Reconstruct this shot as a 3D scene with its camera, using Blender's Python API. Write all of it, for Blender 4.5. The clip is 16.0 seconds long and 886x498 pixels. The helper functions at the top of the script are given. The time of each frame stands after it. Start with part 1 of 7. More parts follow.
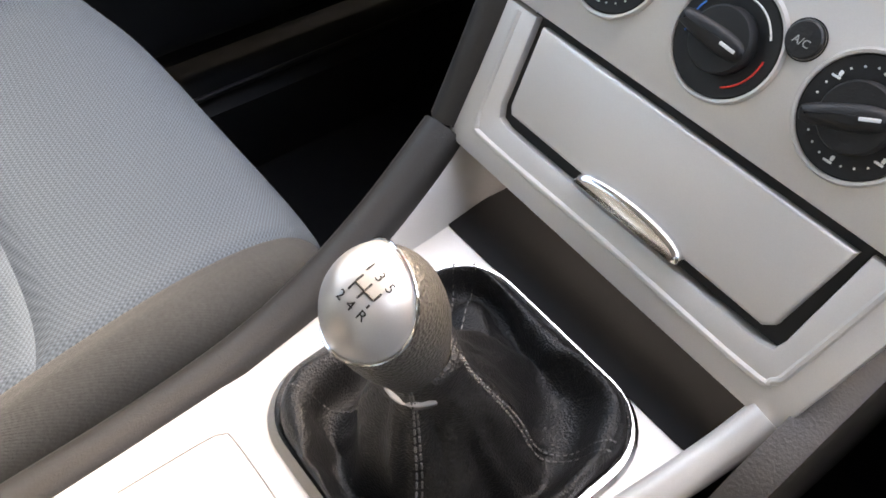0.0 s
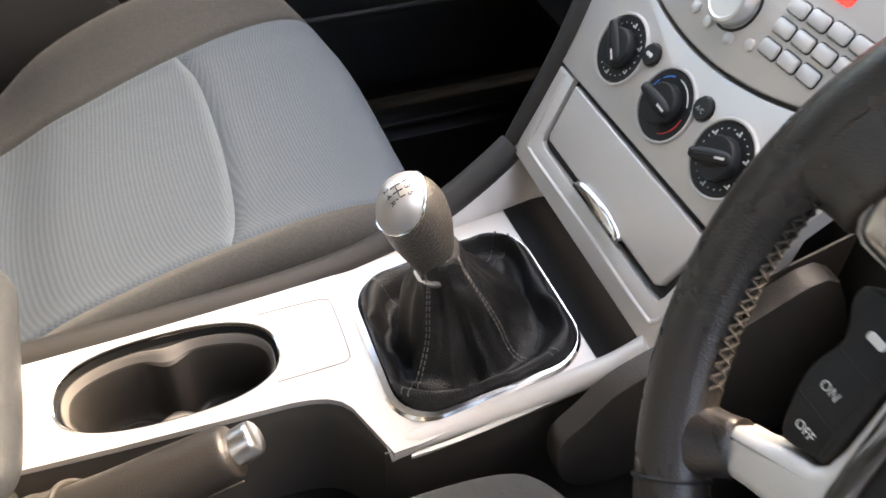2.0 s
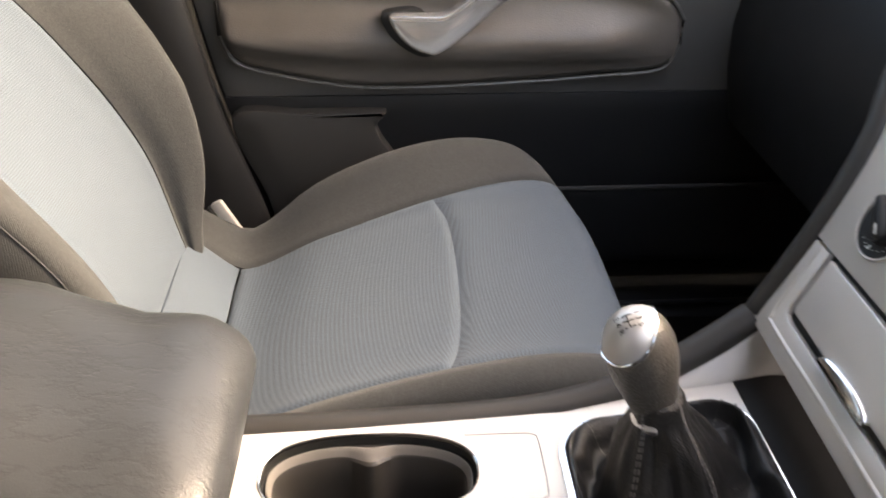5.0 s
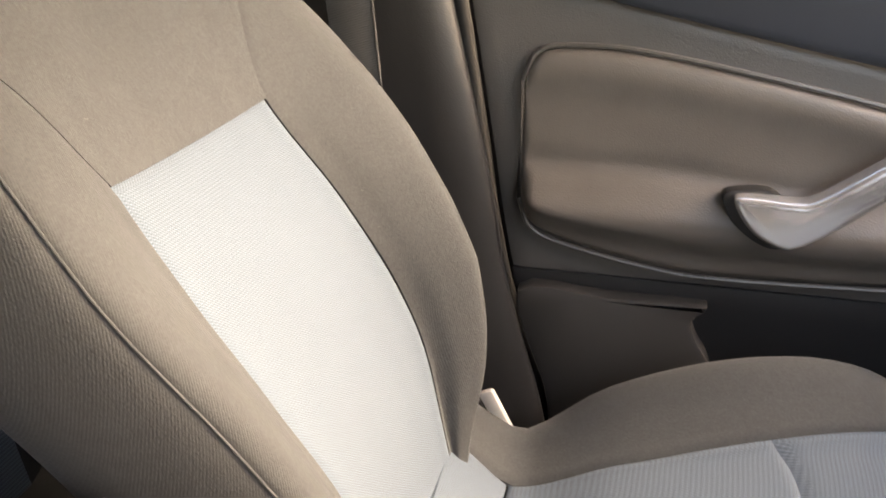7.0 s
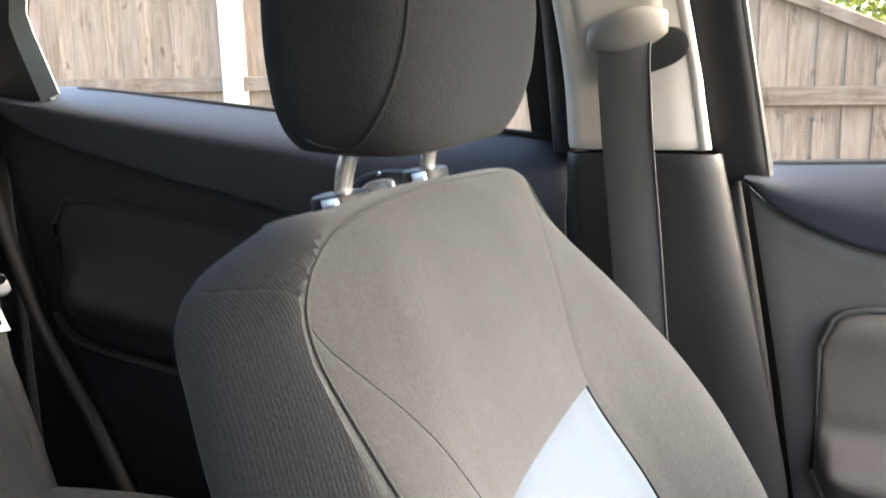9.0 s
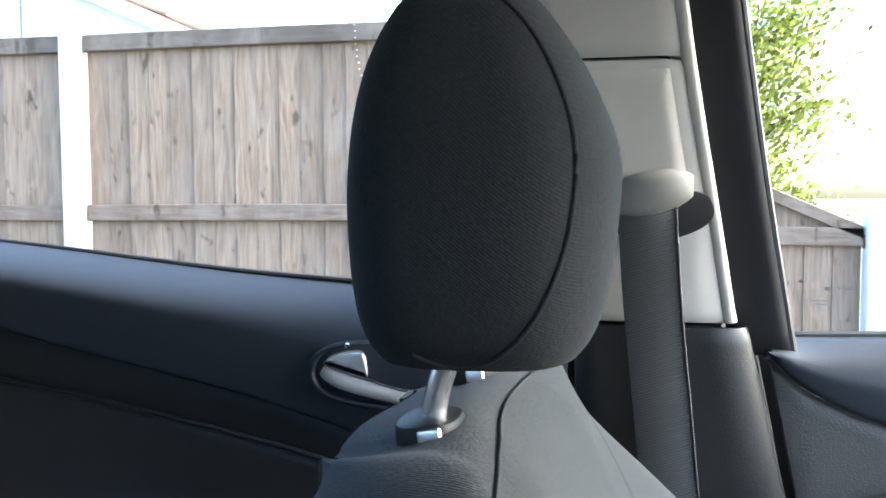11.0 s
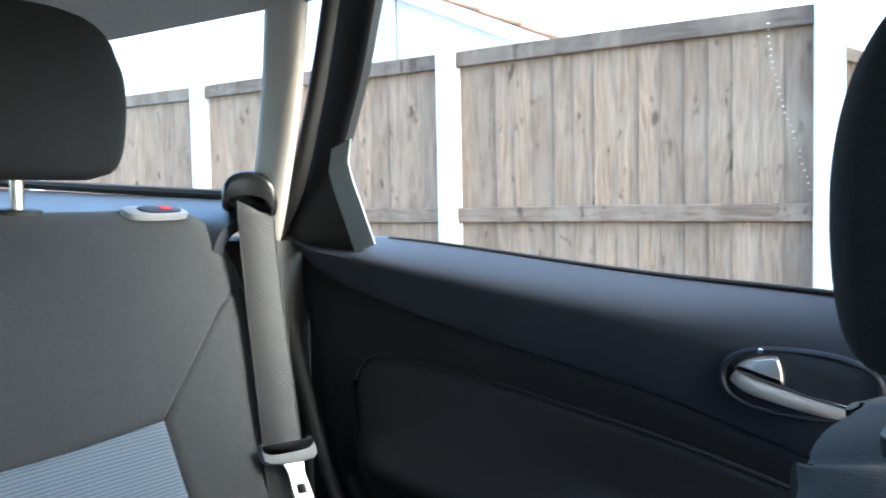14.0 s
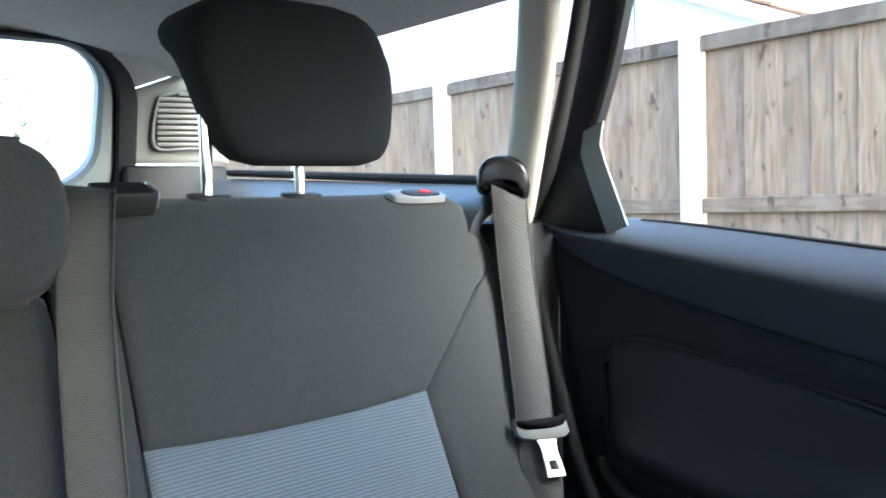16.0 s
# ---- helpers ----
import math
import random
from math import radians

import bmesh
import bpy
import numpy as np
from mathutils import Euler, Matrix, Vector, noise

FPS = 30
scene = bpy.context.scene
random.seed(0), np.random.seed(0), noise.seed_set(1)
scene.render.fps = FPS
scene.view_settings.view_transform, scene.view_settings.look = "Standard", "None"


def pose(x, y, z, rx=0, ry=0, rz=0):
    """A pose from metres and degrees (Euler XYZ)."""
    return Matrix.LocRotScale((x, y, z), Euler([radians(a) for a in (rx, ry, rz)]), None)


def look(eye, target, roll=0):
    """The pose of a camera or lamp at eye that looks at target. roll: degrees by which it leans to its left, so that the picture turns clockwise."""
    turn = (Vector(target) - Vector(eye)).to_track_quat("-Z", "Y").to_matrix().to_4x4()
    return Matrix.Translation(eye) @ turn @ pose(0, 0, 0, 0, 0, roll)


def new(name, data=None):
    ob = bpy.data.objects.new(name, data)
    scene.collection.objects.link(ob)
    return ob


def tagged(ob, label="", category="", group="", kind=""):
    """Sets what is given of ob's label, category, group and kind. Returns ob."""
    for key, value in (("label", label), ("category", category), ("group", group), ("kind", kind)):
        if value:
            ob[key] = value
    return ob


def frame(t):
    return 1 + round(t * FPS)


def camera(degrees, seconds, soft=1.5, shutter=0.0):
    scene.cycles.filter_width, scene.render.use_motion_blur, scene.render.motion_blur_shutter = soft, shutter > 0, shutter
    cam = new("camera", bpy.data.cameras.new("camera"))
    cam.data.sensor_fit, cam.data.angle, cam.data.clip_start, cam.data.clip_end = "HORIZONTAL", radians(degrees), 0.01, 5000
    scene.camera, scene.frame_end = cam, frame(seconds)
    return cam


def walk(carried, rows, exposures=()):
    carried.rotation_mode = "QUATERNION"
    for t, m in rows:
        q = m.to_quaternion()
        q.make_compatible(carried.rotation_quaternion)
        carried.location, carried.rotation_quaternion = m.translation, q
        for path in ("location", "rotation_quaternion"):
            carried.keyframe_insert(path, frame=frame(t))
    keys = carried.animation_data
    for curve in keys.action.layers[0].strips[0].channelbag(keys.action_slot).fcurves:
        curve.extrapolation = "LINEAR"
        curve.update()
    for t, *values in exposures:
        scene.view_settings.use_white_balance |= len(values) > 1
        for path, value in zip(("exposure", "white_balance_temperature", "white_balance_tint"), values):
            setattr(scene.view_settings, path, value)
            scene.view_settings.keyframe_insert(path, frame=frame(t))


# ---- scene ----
cam = camera(54.96, 16.0, soft=1.6, shutter=0.35)
PATH = [
    (0, 0.1645, -0.1538, 0.8175, 48.657, -48.787, 4.063),
    (0.5, 0.1872, -0.1550, 0.8331, 53.459, -50.226, 4.027),
    (1, 0.2279, -0.1631, 0.8575, 59.376, -50.539, 3.644),
    (1.5, 0.3059, -0.1698, 0.8971, 64.058, -48.930, 2.955),
    (2, 0.4123, -0.1825, 0.9450, 68.049, -44.270, 1.843),
    (2.5, 0.5179, -0.2031, 0.9738, 69.902, -39.920, 1.160),
    (3, 0.6364, -0.2128, 1.0067, 71.205, -36.766, 0.932),
    (3.2, 0.6728, -0.2029, 1.0119, 72.003, -36.087, 0.679),
    (5.3, 0.3935, -0.1971, 0.8810, 89.850, -30.118, 0.568),
    (5.5, 0.3608, -0.2142, 0.8695, 92.199, -29.568, 0.672),
    (6, 0.2938, -0.2439, 0.9058, 99.943, -30.114, -0.468),
    (6.5, 0.2532, -0.2848, 0.8997, 101.296, -27.105, 0.057),
    (7, 0.2117, -0.3131, 0.8979, 103.089, -23.903, 0.187),
    (7.5, 0.2059, -0.3369, 0.9097, 106.384, -22.117, -0.006),
    (8, 0.1992, -0.3856, 0.9178, 109.699, -19.386, -0.961),
    (8.5, 0.1925, -0.4301, 0.9334, 111.580, -16.060, -1.592),
    (9, 0.1979, -0.4783, 0.9711, 112.093, -11.835, -1.460),
    (9.5, 0.1836, -0.5216, 0.9932, 109.945, -8.426, -1.286),
    (9.7, 0.1759, -0.5440, 1.0018, 108.258, -7.250, -1.034),
    (11.8, 0.1008, -0.6912, 1.0040, 99.687, -3.259, 0.006),
    (12, 0.1319, -0.6921, 1.0099, 101.093, -3.187, 0.320),
    (12.5, 0.1292, -0.7063, 1.0097, 107.544, -3.301, -0.450),
    (13, 0.1447, -0.7116, 1.0063, 114.948, -3.297, -0.837),
    (13.5, 0.1569, -0.7077, 1.0090, 119.309, -3.291, -0.992),
    (14, 0.1677, -0.7135, 1.0080, 123.718, -3.242, -1.112),
    (14.5, 0.1815, -0.7153, 1.0082, 128.650, -3.165, -1.338),
    (15, 0.1854, -0.7098, 1.0057, 133.505, -3.060, -1.646),
    (15.5, 0.1883, -0.7091, 1.0027, 136.116, -3.008, -1.711),
    (16, 0.1928, -0.7229, 0.9926, 139.375, -3.237, -1.704),
]
EXPOSURES = [(0.0, 4.20, 8300, 12), (1.5, 4.08, 8300, 12), (3.2, 3.97, 8500, 12), (5.5, 3.67, 8500, 14), (6.5, 3.82, 8600, 15), (8.0, 3.90, 8300, 17), (8.5, 3.92, 7700, 15), (9.0, 4.04, 6800, 11), (9.7, 4.11, 5900, 8), (11.8, 3.62, 5650, 5), (13.5, 3.72, 5750, 4), (16.0, 3.76, 5750, 3)]


def view(x, y, z, yaw, pitch, roll):
    return pose(x, y, z, 90 + pitch, 0, yaw) @ pose(0, 0, 0, 0, 0, roll)


walk(cam, [(t, view(*row)) for t, *row in PATH], EXPOSURES)

# ---- daylight ----
world = bpy.data.worlds.new("sky")
scene.world = world
world.use_nodes = True
wn = world.node_tree.nodes
sky = wn.new("ShaderNodeTexSky")
sky.sky_type = 'NISHITA'
sky.sun_disc = False
sky.sun_elevation = radians(36)
sky.sun_rotation = radians(-8)
sky.air_density, sky.dust_density, sky.ozone_density = 1.0, 4.0, 1.0
wn["Background"].inputs[1].default_value = 0.13
world.node_tree.links.new(sky.outputs[0], wn["Background"].inputs[0])

sun = new("sun", bpy.data.lights.new("sun", 'SUN'))
sun.data.energy = 0.34
sun.data.angle = radians(11)
sun.data.color = (1.0, 0.95, 0.88)
sun.matrix_world = look((math.sin(radians(-8)) * 8.1, math.cos(radians(-8)) * 8.1, 5.9), (0, 0, 0))


# ---- materials ----
class Mat:
    """A principled material with helpers for procedural detail in object metres."""

    def __init__(self, name, color, rough=0.5, metal=0.0, spec=0.5):
        self.m = bpy.data.materials.new(name)
        self.m.use_nodes = True
        self.n = self.m.node_tree.nodes
        self.b = self.n["Principled BSDF"]
        self.b.inputs["Base Color"].default_value = (*color, 1)
        self.b.inputs["Roughness"].default_value = rough
        self.b.inputs["Metallic"].default_value = metal
        self.b.inputs["Specular IOR Level"].default_value = spec
        self.color = color
        self.co = self.n.new("ShaderNodeTexCoord").outputs["Object"]
        self.bumps = None

    def link(self, a, b):
        self.m.node_tree.links.new(a, b)

    def noise(self, scale, detail=4, stretch=(1, 1, 1), rough=0.6):
        mp = self.n.new("ShaderNodeMapping")
        mp.inputs["Scale"].default_value = stretch
        self.link(self.co, mp.inputs[0])
        t = self.n.new("ShaderNodeTexNoise")
        t.inputs["Scale"].default_value, t.inputs["Detail"].default_value = scale, detail
        t.inputs["Roughness"].default_value = rough
        self.link(mp.outputs[0], t.inputs["Vector"])
        return t.outputs["Fac"]

    def math(self, op, a, b=None, c=None):
        t = self.n.new("ShaderNodeMath")
        t.operation = op
        for i, v in enumerate((a, b, c)):
            if v is None:
                continue
            if isinstance(v, (int, float)):
                t.inputs[i].default_value = v
            else:
                self.link(v, t.inputs[i])
        return t.outputs[0]

    def axis(self, vec):
        d = self.n.new("ShaderNodeVectorMath")
        d.operation = 'DOT_PRODUCT'
        d.inputs[1].default_value = vec
        self.link(self.co, d.inputs[0])
        return d.outputs["Value"]

    def ramp(self, fac, stops):
        r = self.n.new("ShaderNodeValToRGB")
        while len(r.color_ramp.elements) < len(stops):
            r.color_ramp.elements.new(0.5)
        for e, (p, c) in zip(r.color_ramp.elements, stops):
            e.position, e.color = p, (*c, 1)
        self.link(fac, r.inputs[0])
        return r.outputs[0]

    def mix(self, fac, a, b, mode='MIX'):
        x = self.n.new("ShaderNodeMix")
        x.data_type, x.blend_type = 'RGBA', mode
        for i, v in ((0, fac), (6, a), (7, b)):
            if isinstance(v, (int, float)):
                x.inputs[i].default_value = v
            elif isinstance(v, tuple):
                x.inputs[i].default_value = (*v, 1)
            else:
                self.link(v, x.inputs[i])
        return x.outputs[2]

    def base(self, out):
        self.link(out, self.b.inputs["Base Color"])
        return self

    def roughness(self, fac, lo, hi):
        r = self.n.new("ShaderNodeMapRange")
        r.inputs[3].default_value, r.inputs[4].default_value = lo, hi
        self.link(fac, r.inputs[0])
        self.link(r.outputs[0], self.b.inputs["Roughness"])
        return self

    def bump(self, height, strength, distance):
        b = self.n.new("ShaderNodeBump")
        b.inputs["Strength"].default_value, b.inputs["Distance"].default_value = strength, distance
        self.link(height, b.inputs["Height"])
        if self.bumps:
            self.link(self.bumps, b.inputs["Normal"])
        self.bumps = b.outputs[0]
        self.link(self.bumps, self.b.inputs["Normal"])
        return self


def shade(c, k):
    return tuple(min(1.0, v * k) for v in c)


def fabric(name, color, rows=0.0016, var=0.16, sheen=0.06, along=(1.0, -0.5, 0.0)):
    """Woven seat cloth: fine diagonal twill, lint and soft wear."""
    m = Mat(name, color, 0.95, 0, 0.15)
    big, fine = m.noise(9, 3), m.ramp(m.noise(420, 3), [(0.32, (0, 0, 0)), (0.68, (1, 1, 1))])
    c = m.mix(big, shade(color, 1 - var), shade(color, 1 + var))
    c = m.mix(m.math('MULTIPLY', m.ramp(m.noise(120, 4), [(0.38, (0, 0, 0)), (0.62, (1, 1, 1))]), 0.22), c, shade(color, 0.66))
    c = m.mix(m.math('MULTIPLY', fine, 0.45), c, shade(color, 0.5))
    lint = m.ramp(m.noise(75, 3, (1, 1, 3)), [(0.0, (0, 0, 0)), (0.75, (0, 0, 0)), (0.82, (1, 1, 1))])
    c = m.mix(m.math('MULTIPLY', lint, 0.16), c, (0.6, 0.58, 0.55))
    tw = m.math('SINE', m.math('MULTIPLY', m.axis(along), 6.283 / rows))
    c = m.mix(m.math('MULTIPLY_ADD', tw, 0.035, 0.035), c, shade(color, 0.55))
    m.base(c)
    m.bump(tw, 0.14, 0.0004).bump(fine, 0.3, 0.0006)
    m.b.inputs["Sheen Weight"].default_value = sheen
    m.b.inputs["Sheen Roughness"].default_value = 0.5
    return m.m


def ribbed(name, color, pitch=0.0030, rows=0.05, loops=0.38, across=1.1):
    """Knitted seat insert: rows of small loops in two tones."""
    m = Mat(name, color, 0.9, 0, 0.2)
    k = 6.283 / pitch
    rib = m.math('SINE', m.math('MULTIPLY', m.axis((0, -1, 1)), k))
    loop = m.math('SINE', m.math('MULTIPLY', m.axis((1, 0, 0)), k * across))
    v = m.math('MULTIPLY_ADD', m.math('MULTIPLY', rib, loop), loops, 0.5)
    v = m.math('MULTIPLY_ADD', rib, rows, v)
    big = m.noise(7, 4)
    c = m.mix(v, shade(color, 0.48), shade(color, 1.48))
    c = m.mix(m.math('MULTIPLY', big, 0.3), c, shade(color, 0.78))
    m.base(c).bump(v, 0.4, 0.0006).bump(m.noise(300, 2), 0.2, 0.0004)
    m.b.inputs["Sheen Weight"].default_value = 0.05
    return m.m


def webbing(name, color, pitch=0.0024):
    """Seat belt webbing: close cross ribs with a polished, rubbed face."""
    m = Mat(name, color, 0.42, 0, 0.5)
    rib = m.math('SINE', m.math('MULTIPLY', m.axis((0.0, -0.3, 0.95)), 6.283 / pitch))
    twill = m.math('SINE', m.math('MULTIPLY', m.axis((0.8, 0.6, 0.35)), 6.283 / 0.0016))
    wear = m.noise(18, 4)
    c = m.mix(m.math('MULTIPLY_ADD', rib, 0.5, 0.5), shade(color, 0.74), shade(color, 1.18))
    c = m.mix(m.math('MULTIPLY', wear, 0.4), c, shade(color, 0.75))
    m.base(c).roughness(wear, 0.42, 0.58)
    m.bump(rib, 0.45, 0.0005).bump(twill, 0.05, 0.0002)
    return m.m


def plastic(name, color, rough=0.5, grain=0.4, scale=900, spec=0.5, var=0.12):
    """Moulded grained trim with dust and rubbed patches."""
    m = Mat(name, color, rough, 0, spec)
    g, d = m.noise(scale, 2), m.noise(14, 5)
    m.base(m.mix(d, shade(color, 1 - var), shade(color, 1 + var)))
    m.roughness(d, rough - 0.08, rough + 0.1).bump(g, grain, 0.0005)
    return m.m


def leather(name, color, rough=0.4, scale=420, grain=0.5):
    m = Mat(name, color, rough, 0, 0.5)
    t = m.n.new("ShaderNodeTexVoronoi")
    t.inputs["Scale"].default_value = scale
    m.link(m.co, t.inputs["Vector"])
    d = m.noise(16, 4)
    m.base(m.mix(d, shade(color, 0.8), shade(color, 1.25)))
    m.roughness(d, rough - 0.1, rough + 0.12)
    m.bump(t.outputs["Distance"], grain, 0.0006).bump(m.noise(60, 3), 0.12, 0.0006)
    return m.m


def creased(name, color, rough):
    """Soft vinyl with fine creases, scuffs and a greasy shine."""
    m = Mat(name, color, rough, 0, 0.4)
    w = m.noise(34, 5, (1.0, 0.45, 1.0), 0.65)
    line = m.math('ABSOLUTE', m.math('SUBTRACT', w, 0.5))
    crease = m.ramp(line, [(0.0, (0, 0, 0)), (0.05, (1, 1, 1))])
    d = m.noise(11, 4)
    c = m.mix(d, shade(color, 0.78), shade(color, 1.28))
    m.base(m.mix(m.math('MULTIPLY_ADD', crease, -0.35, 0.35), c, shade(color, 0.55)))
    m.roughness(d, rough - 0.1, rough + 0.12)
    m.bump(crease, 0.25, 0.0006).bump(w, 0.3, 0.0016).bump(m.noise(700, 2), 0.3, 0.0005)
    return m.m


def metal_paint(name, color, rough=0.38, metal=0.55):
    """Satin silver paint with faint flake and handling marks."""
    m = Mat(name, color, rough, metal, 0.5)
    d = m.noise(11, 5)
    m.base(m.mix(m.noise(1500, 2), shade(color, 0.93), shade(color, 1.06)))
    m.roughness(d, rough - 0.05, rough + 0.08)
    m.bump(m.noise(700, 2), 0.06, 0.0003)
    return m.m


def chrome(name, color=(0.85, 0.85, 0.86), rough=0.08):
    m = Mat(name, color, rough, 1.0)
    m.roughness(m.noise(40, 4), rough, rough + 0.12)
    return m.m


def plain(name, color, rough=0.6, metal=0.0):
    m = Mat(name, color, rough, metal)
    m.base(m.mix(m.noise(60, 3), shade(color, 0.88), shade(color, 1.1)))
    return m.m


def glass(name, tint=(0.93, 0.96, 0.95), gloss=0.010):
    m = bpy.data.materials.new(name)
    m.use_nodes = True
    n, l = m.node_tree.nodes, m.node_tree.links
    n.remove(n["Principled BSDF"])
    tr, gl, mx = (n.new("ShaderNodeBsdfTransparent"), n.new("ShaderNodeBsdfGlossy"), n.new("ShaderNodeMixShader"))
    tr.inputs[0].default_value = (*tint, 1)
    gl.inputs["Roughness"].default_value = 0.02
    mx.inputs[0].default_value = gloss
    l.new(tr.outputs[0], mx.inputs[1])
    l.new(gl.outputs[0], mx.inputs[2])
    l.new(mx.outputs[0], n["Material Output"].inputs[0])
    return m


def weathered_wood(name, color, run=(1.0, 1.0, 0.07)):
    """Grey weathered boards: fine grain along the run, looping growth bands, knots."""
    m = Mat(name, color, 0.85, 0, 0.2)
    info = m.n.new("ShaderNodeObjectInfo")
    isl = info.outputs["Random"]
    off = m.n.new("ShaderNodeVectorMath")
    off.operation = 'MULTIPLY_ADD'
    off.inputs[1].default_value = (1, 1, 1)
    far = m.n.new("ShaderNodeCombineXYZ")
    m.link(m.math('MULTIPLY', isl, 37.0), far.inputs[2])
    m.link(m.math('MULTIPLY', isl, 11.0), far.inputs[1])
    m.link(m.co, off.inputs[0])
    m.link(far.outputs[0], off.inputs[2])
    m.co = off.outputs[0]
    grain = m.ramp(m.noise(62, 6, run, 0.72), [(0.30, (0, 0, 0)), (0.68, (1, 1, 1))])
    fine = m.ramp(m.noise(190, 4, tuple(0.5 * v if v < 0.5 else v for v in run), 0.7), [(0.36, (0, 0, 0)), (0.62, (1, 1, 1))])
    knots = m.ramp(m.noise(8.5, 3, (1.7, 1.7, 0.8)), [(0.0, (0, 0, 0)), (0.62, (0, 0, 0)), (0.70, (1, 1, 1))])
    loops = m.math('SINE', m.math('MULTIPLY', m.noise(3.6, 2, tuple(min(1.0, v * 2.6) for v in run)), 95.0))
    band = m.ramp(loops, [(0.35, (0, 0, 0)), (0.95, (1, 1, 1))])
    c = m.mix(grain, shade(color, 0.50), shade(color, 1.28))
    c = m.mix(m.math('MULTIPLY', fine, 0.35), c, shade(color, 0.55))
    c = m.mix(m.math('MULTIPLY', m.math('MULTIPLY', band, m.noise(7, 3)), 0.45), c, shade(color, 1.65))
    c = m.mix(m.math('MULTIPLY', isl, 0.55), c, (0.15, 0.105, 0.078))
    patchy = m.ramp(m.noise(5.5, 5, (1.0, 1.0, 0.45), 0.7), [(0.42, (0, 0, 0)), (0.70, (1, 1, 1))])
    c = m.mix(m.math('MULTIPLY', patchy, 0.45), c, (0.35, 0.275, 0.215))
    c = m.mix(m.math('MULTIPLY', knots, 0.8), c, (0.07, 0.048, 0.034))
    m.base(c).bump(grain, 0.5, 0.004)
    return m.m


CLOTH = fabric("charcoal cloth", (0.053, 0.056, 0.058), 0.0016, 0.18, 0.10)
# seat cloth darkened: the shade on the backlit headrests is in the colour
HEAD_SHADED = fabric("shaded charcoal headrest cloth", (0.025, 0.027, 0.029), 0.0013, 0.16, 0.02, (0.3, 0.6, 0.7))
INSERT = ribbed("blue grey knit", (0.080, 0.103, 0.130), 0.0034, 0.14, 0.42)
INSERT_REAR = ribbed("blue grey ribbed knit", (0.122, 0.150, 0.182), 0.0052, 0.26, 0.30, 2.1)
SILVER = metal_paint("satin silver paint", (0.60, 0.58, 0.55), 0.36, 0.25)
# near black: the shade under the stack is put into this colour
TRAY_SHADE = plastic("shade-dark satin tray", (0.009, 0.009, 0.0095), 0.58, 0.15, 900, 0.12)
CHROME = chrome("chrome")
SATIN = chrome("satin chrome", (0.78, 0.78, 0.79), 0.24)
BLACK = plastic("black trim", (0.0135, 0.014, 0.015), 0.46, 0.4, 900, 0.32)
DARK = plastic("dark grey trim", (0.019, 0.019, 0.0195), 0.32, 0.6, 640, 0.34)
SOFT = plastic("soft blue black trim", (0.031, 0.036, 0.045), 0.38, 0.35, 700, 0.3)
# dark trim made lighter: grazing light on the front door is in the colour
DOOR_GRAIN_LIT = plastic("lightened grained door trim", (0.070, 0.067, 0.064), 0.32, 1.0, 520)
PAD = leather("brown grey vinyl", (0.100, 0.088, 0.077), 0.36, 600, 0.3)
CREAM = plastic("pale grey pillar trim", (0.52, 0.495, 0.45), 0.6, 0.25, 600)
TAIL_GREY = plastic("grey tail trim", (0.26, 0.262, 0.252), 0.6, 0.25, 600)
VENT_GREY = plastic("grey vent trim", (0.20, 0.20, 0.19), 0.6, 0.2, 600)
LINER = fabric("pale headliner cloth", (0.62, 0.60, 0.57), 0.002, 0.06)
HIDE = leather("black leather", (0.009, 0.0088, 0.009), 0.45, 800, 0.9)
WHEEL_HIDE = leather("worn wheel leather", (0.030, 0.026, 0.024), 0.27, 1000, 0.25)
ARM_HIDE = creased("grey armrest vinyl", (0.030, 0.033, 0.037), 0.40)
FRAME_BLACK = plastic("satin black frame", (0.009, 0.009, 0.010), 0.5, 0.1, 900, 0.25)
MATTE = plain("matte black", (0.012, 0.012, 0.012), 0.75)
SIDE_BROWN = plastic("brown black side trim", (0.046, 0.041, 0.037), 0.42, 0.6, 600)
EDGE = plastic("dark edge trim", (0.026, 0.0245, 0.023), 0.5)
HANDLE = metal_paint("handle silver", (0.80, 0.795, 0.79), 0.20, 0.85)
RUBBER = plain("rubber", (0.012, 0.012, 0.012), 0.7)
# same belt cloth as the grey webbing, with shade put into the colour
WEB_SHADED = webbing("shaded grey rear webbing", (0.023, 0.024, 0.024), 0.0018)
WEB = webbing("grey belt webbing", (0.054, 0.055, 0.055))
THREAD = plain("pale thread", (0.040, 0.036, 0.032), 0.8)
WHITE = plain("white print", (0.75, 0.75, 0.73), 0.6)
INK = plain("dark print", (0.012, 0.012, 0.012), 0.6)
CARPET = fabric("black carpet", (0.016, 0.016, 0.017), 0.003, 0.3, 0.0)
GLASS = glass("window glass")


# ---- mesh helpers ----
def finish(name, bm, mat, angle=40):
    bmesh.ops.recalc_face_normals(bm, faces=bm.faces)
    me = bpy.data.meshes.new(name)
    bm.to_mesh(me)
    bm.free()
    me.materials.append(mat)
    for p in me.polygons:
        p.use_smooth = True
    me.set_sharp_from_angle(angle=radians(angle))
    return me


def thing(name, loc, label, category, group="", kind=""):
    ob = new(name)
    ob.location = loc
    ob.empty_display_size = 0.02
    return tagged(ob, label, category, group, kind)


def base_of(ob):
    """Where a thing's own origin lies; parts keep world metres."""
    return Matrix.Identity(4) if ob.parent else Matrix.Translation(ob.location)


def part(name, bm, mat, parent, label="", angle=40):
    """Link a bmesh, given in world metres, as one mesh under a thing or a part."""
    ob = new(name, finish(name, bm, mat, angle))
    ob.parent = parent
    ob.matrix_parent_inverse = base_of(parent).inverted()
    if label:
        ob["label"] = label
    return ob


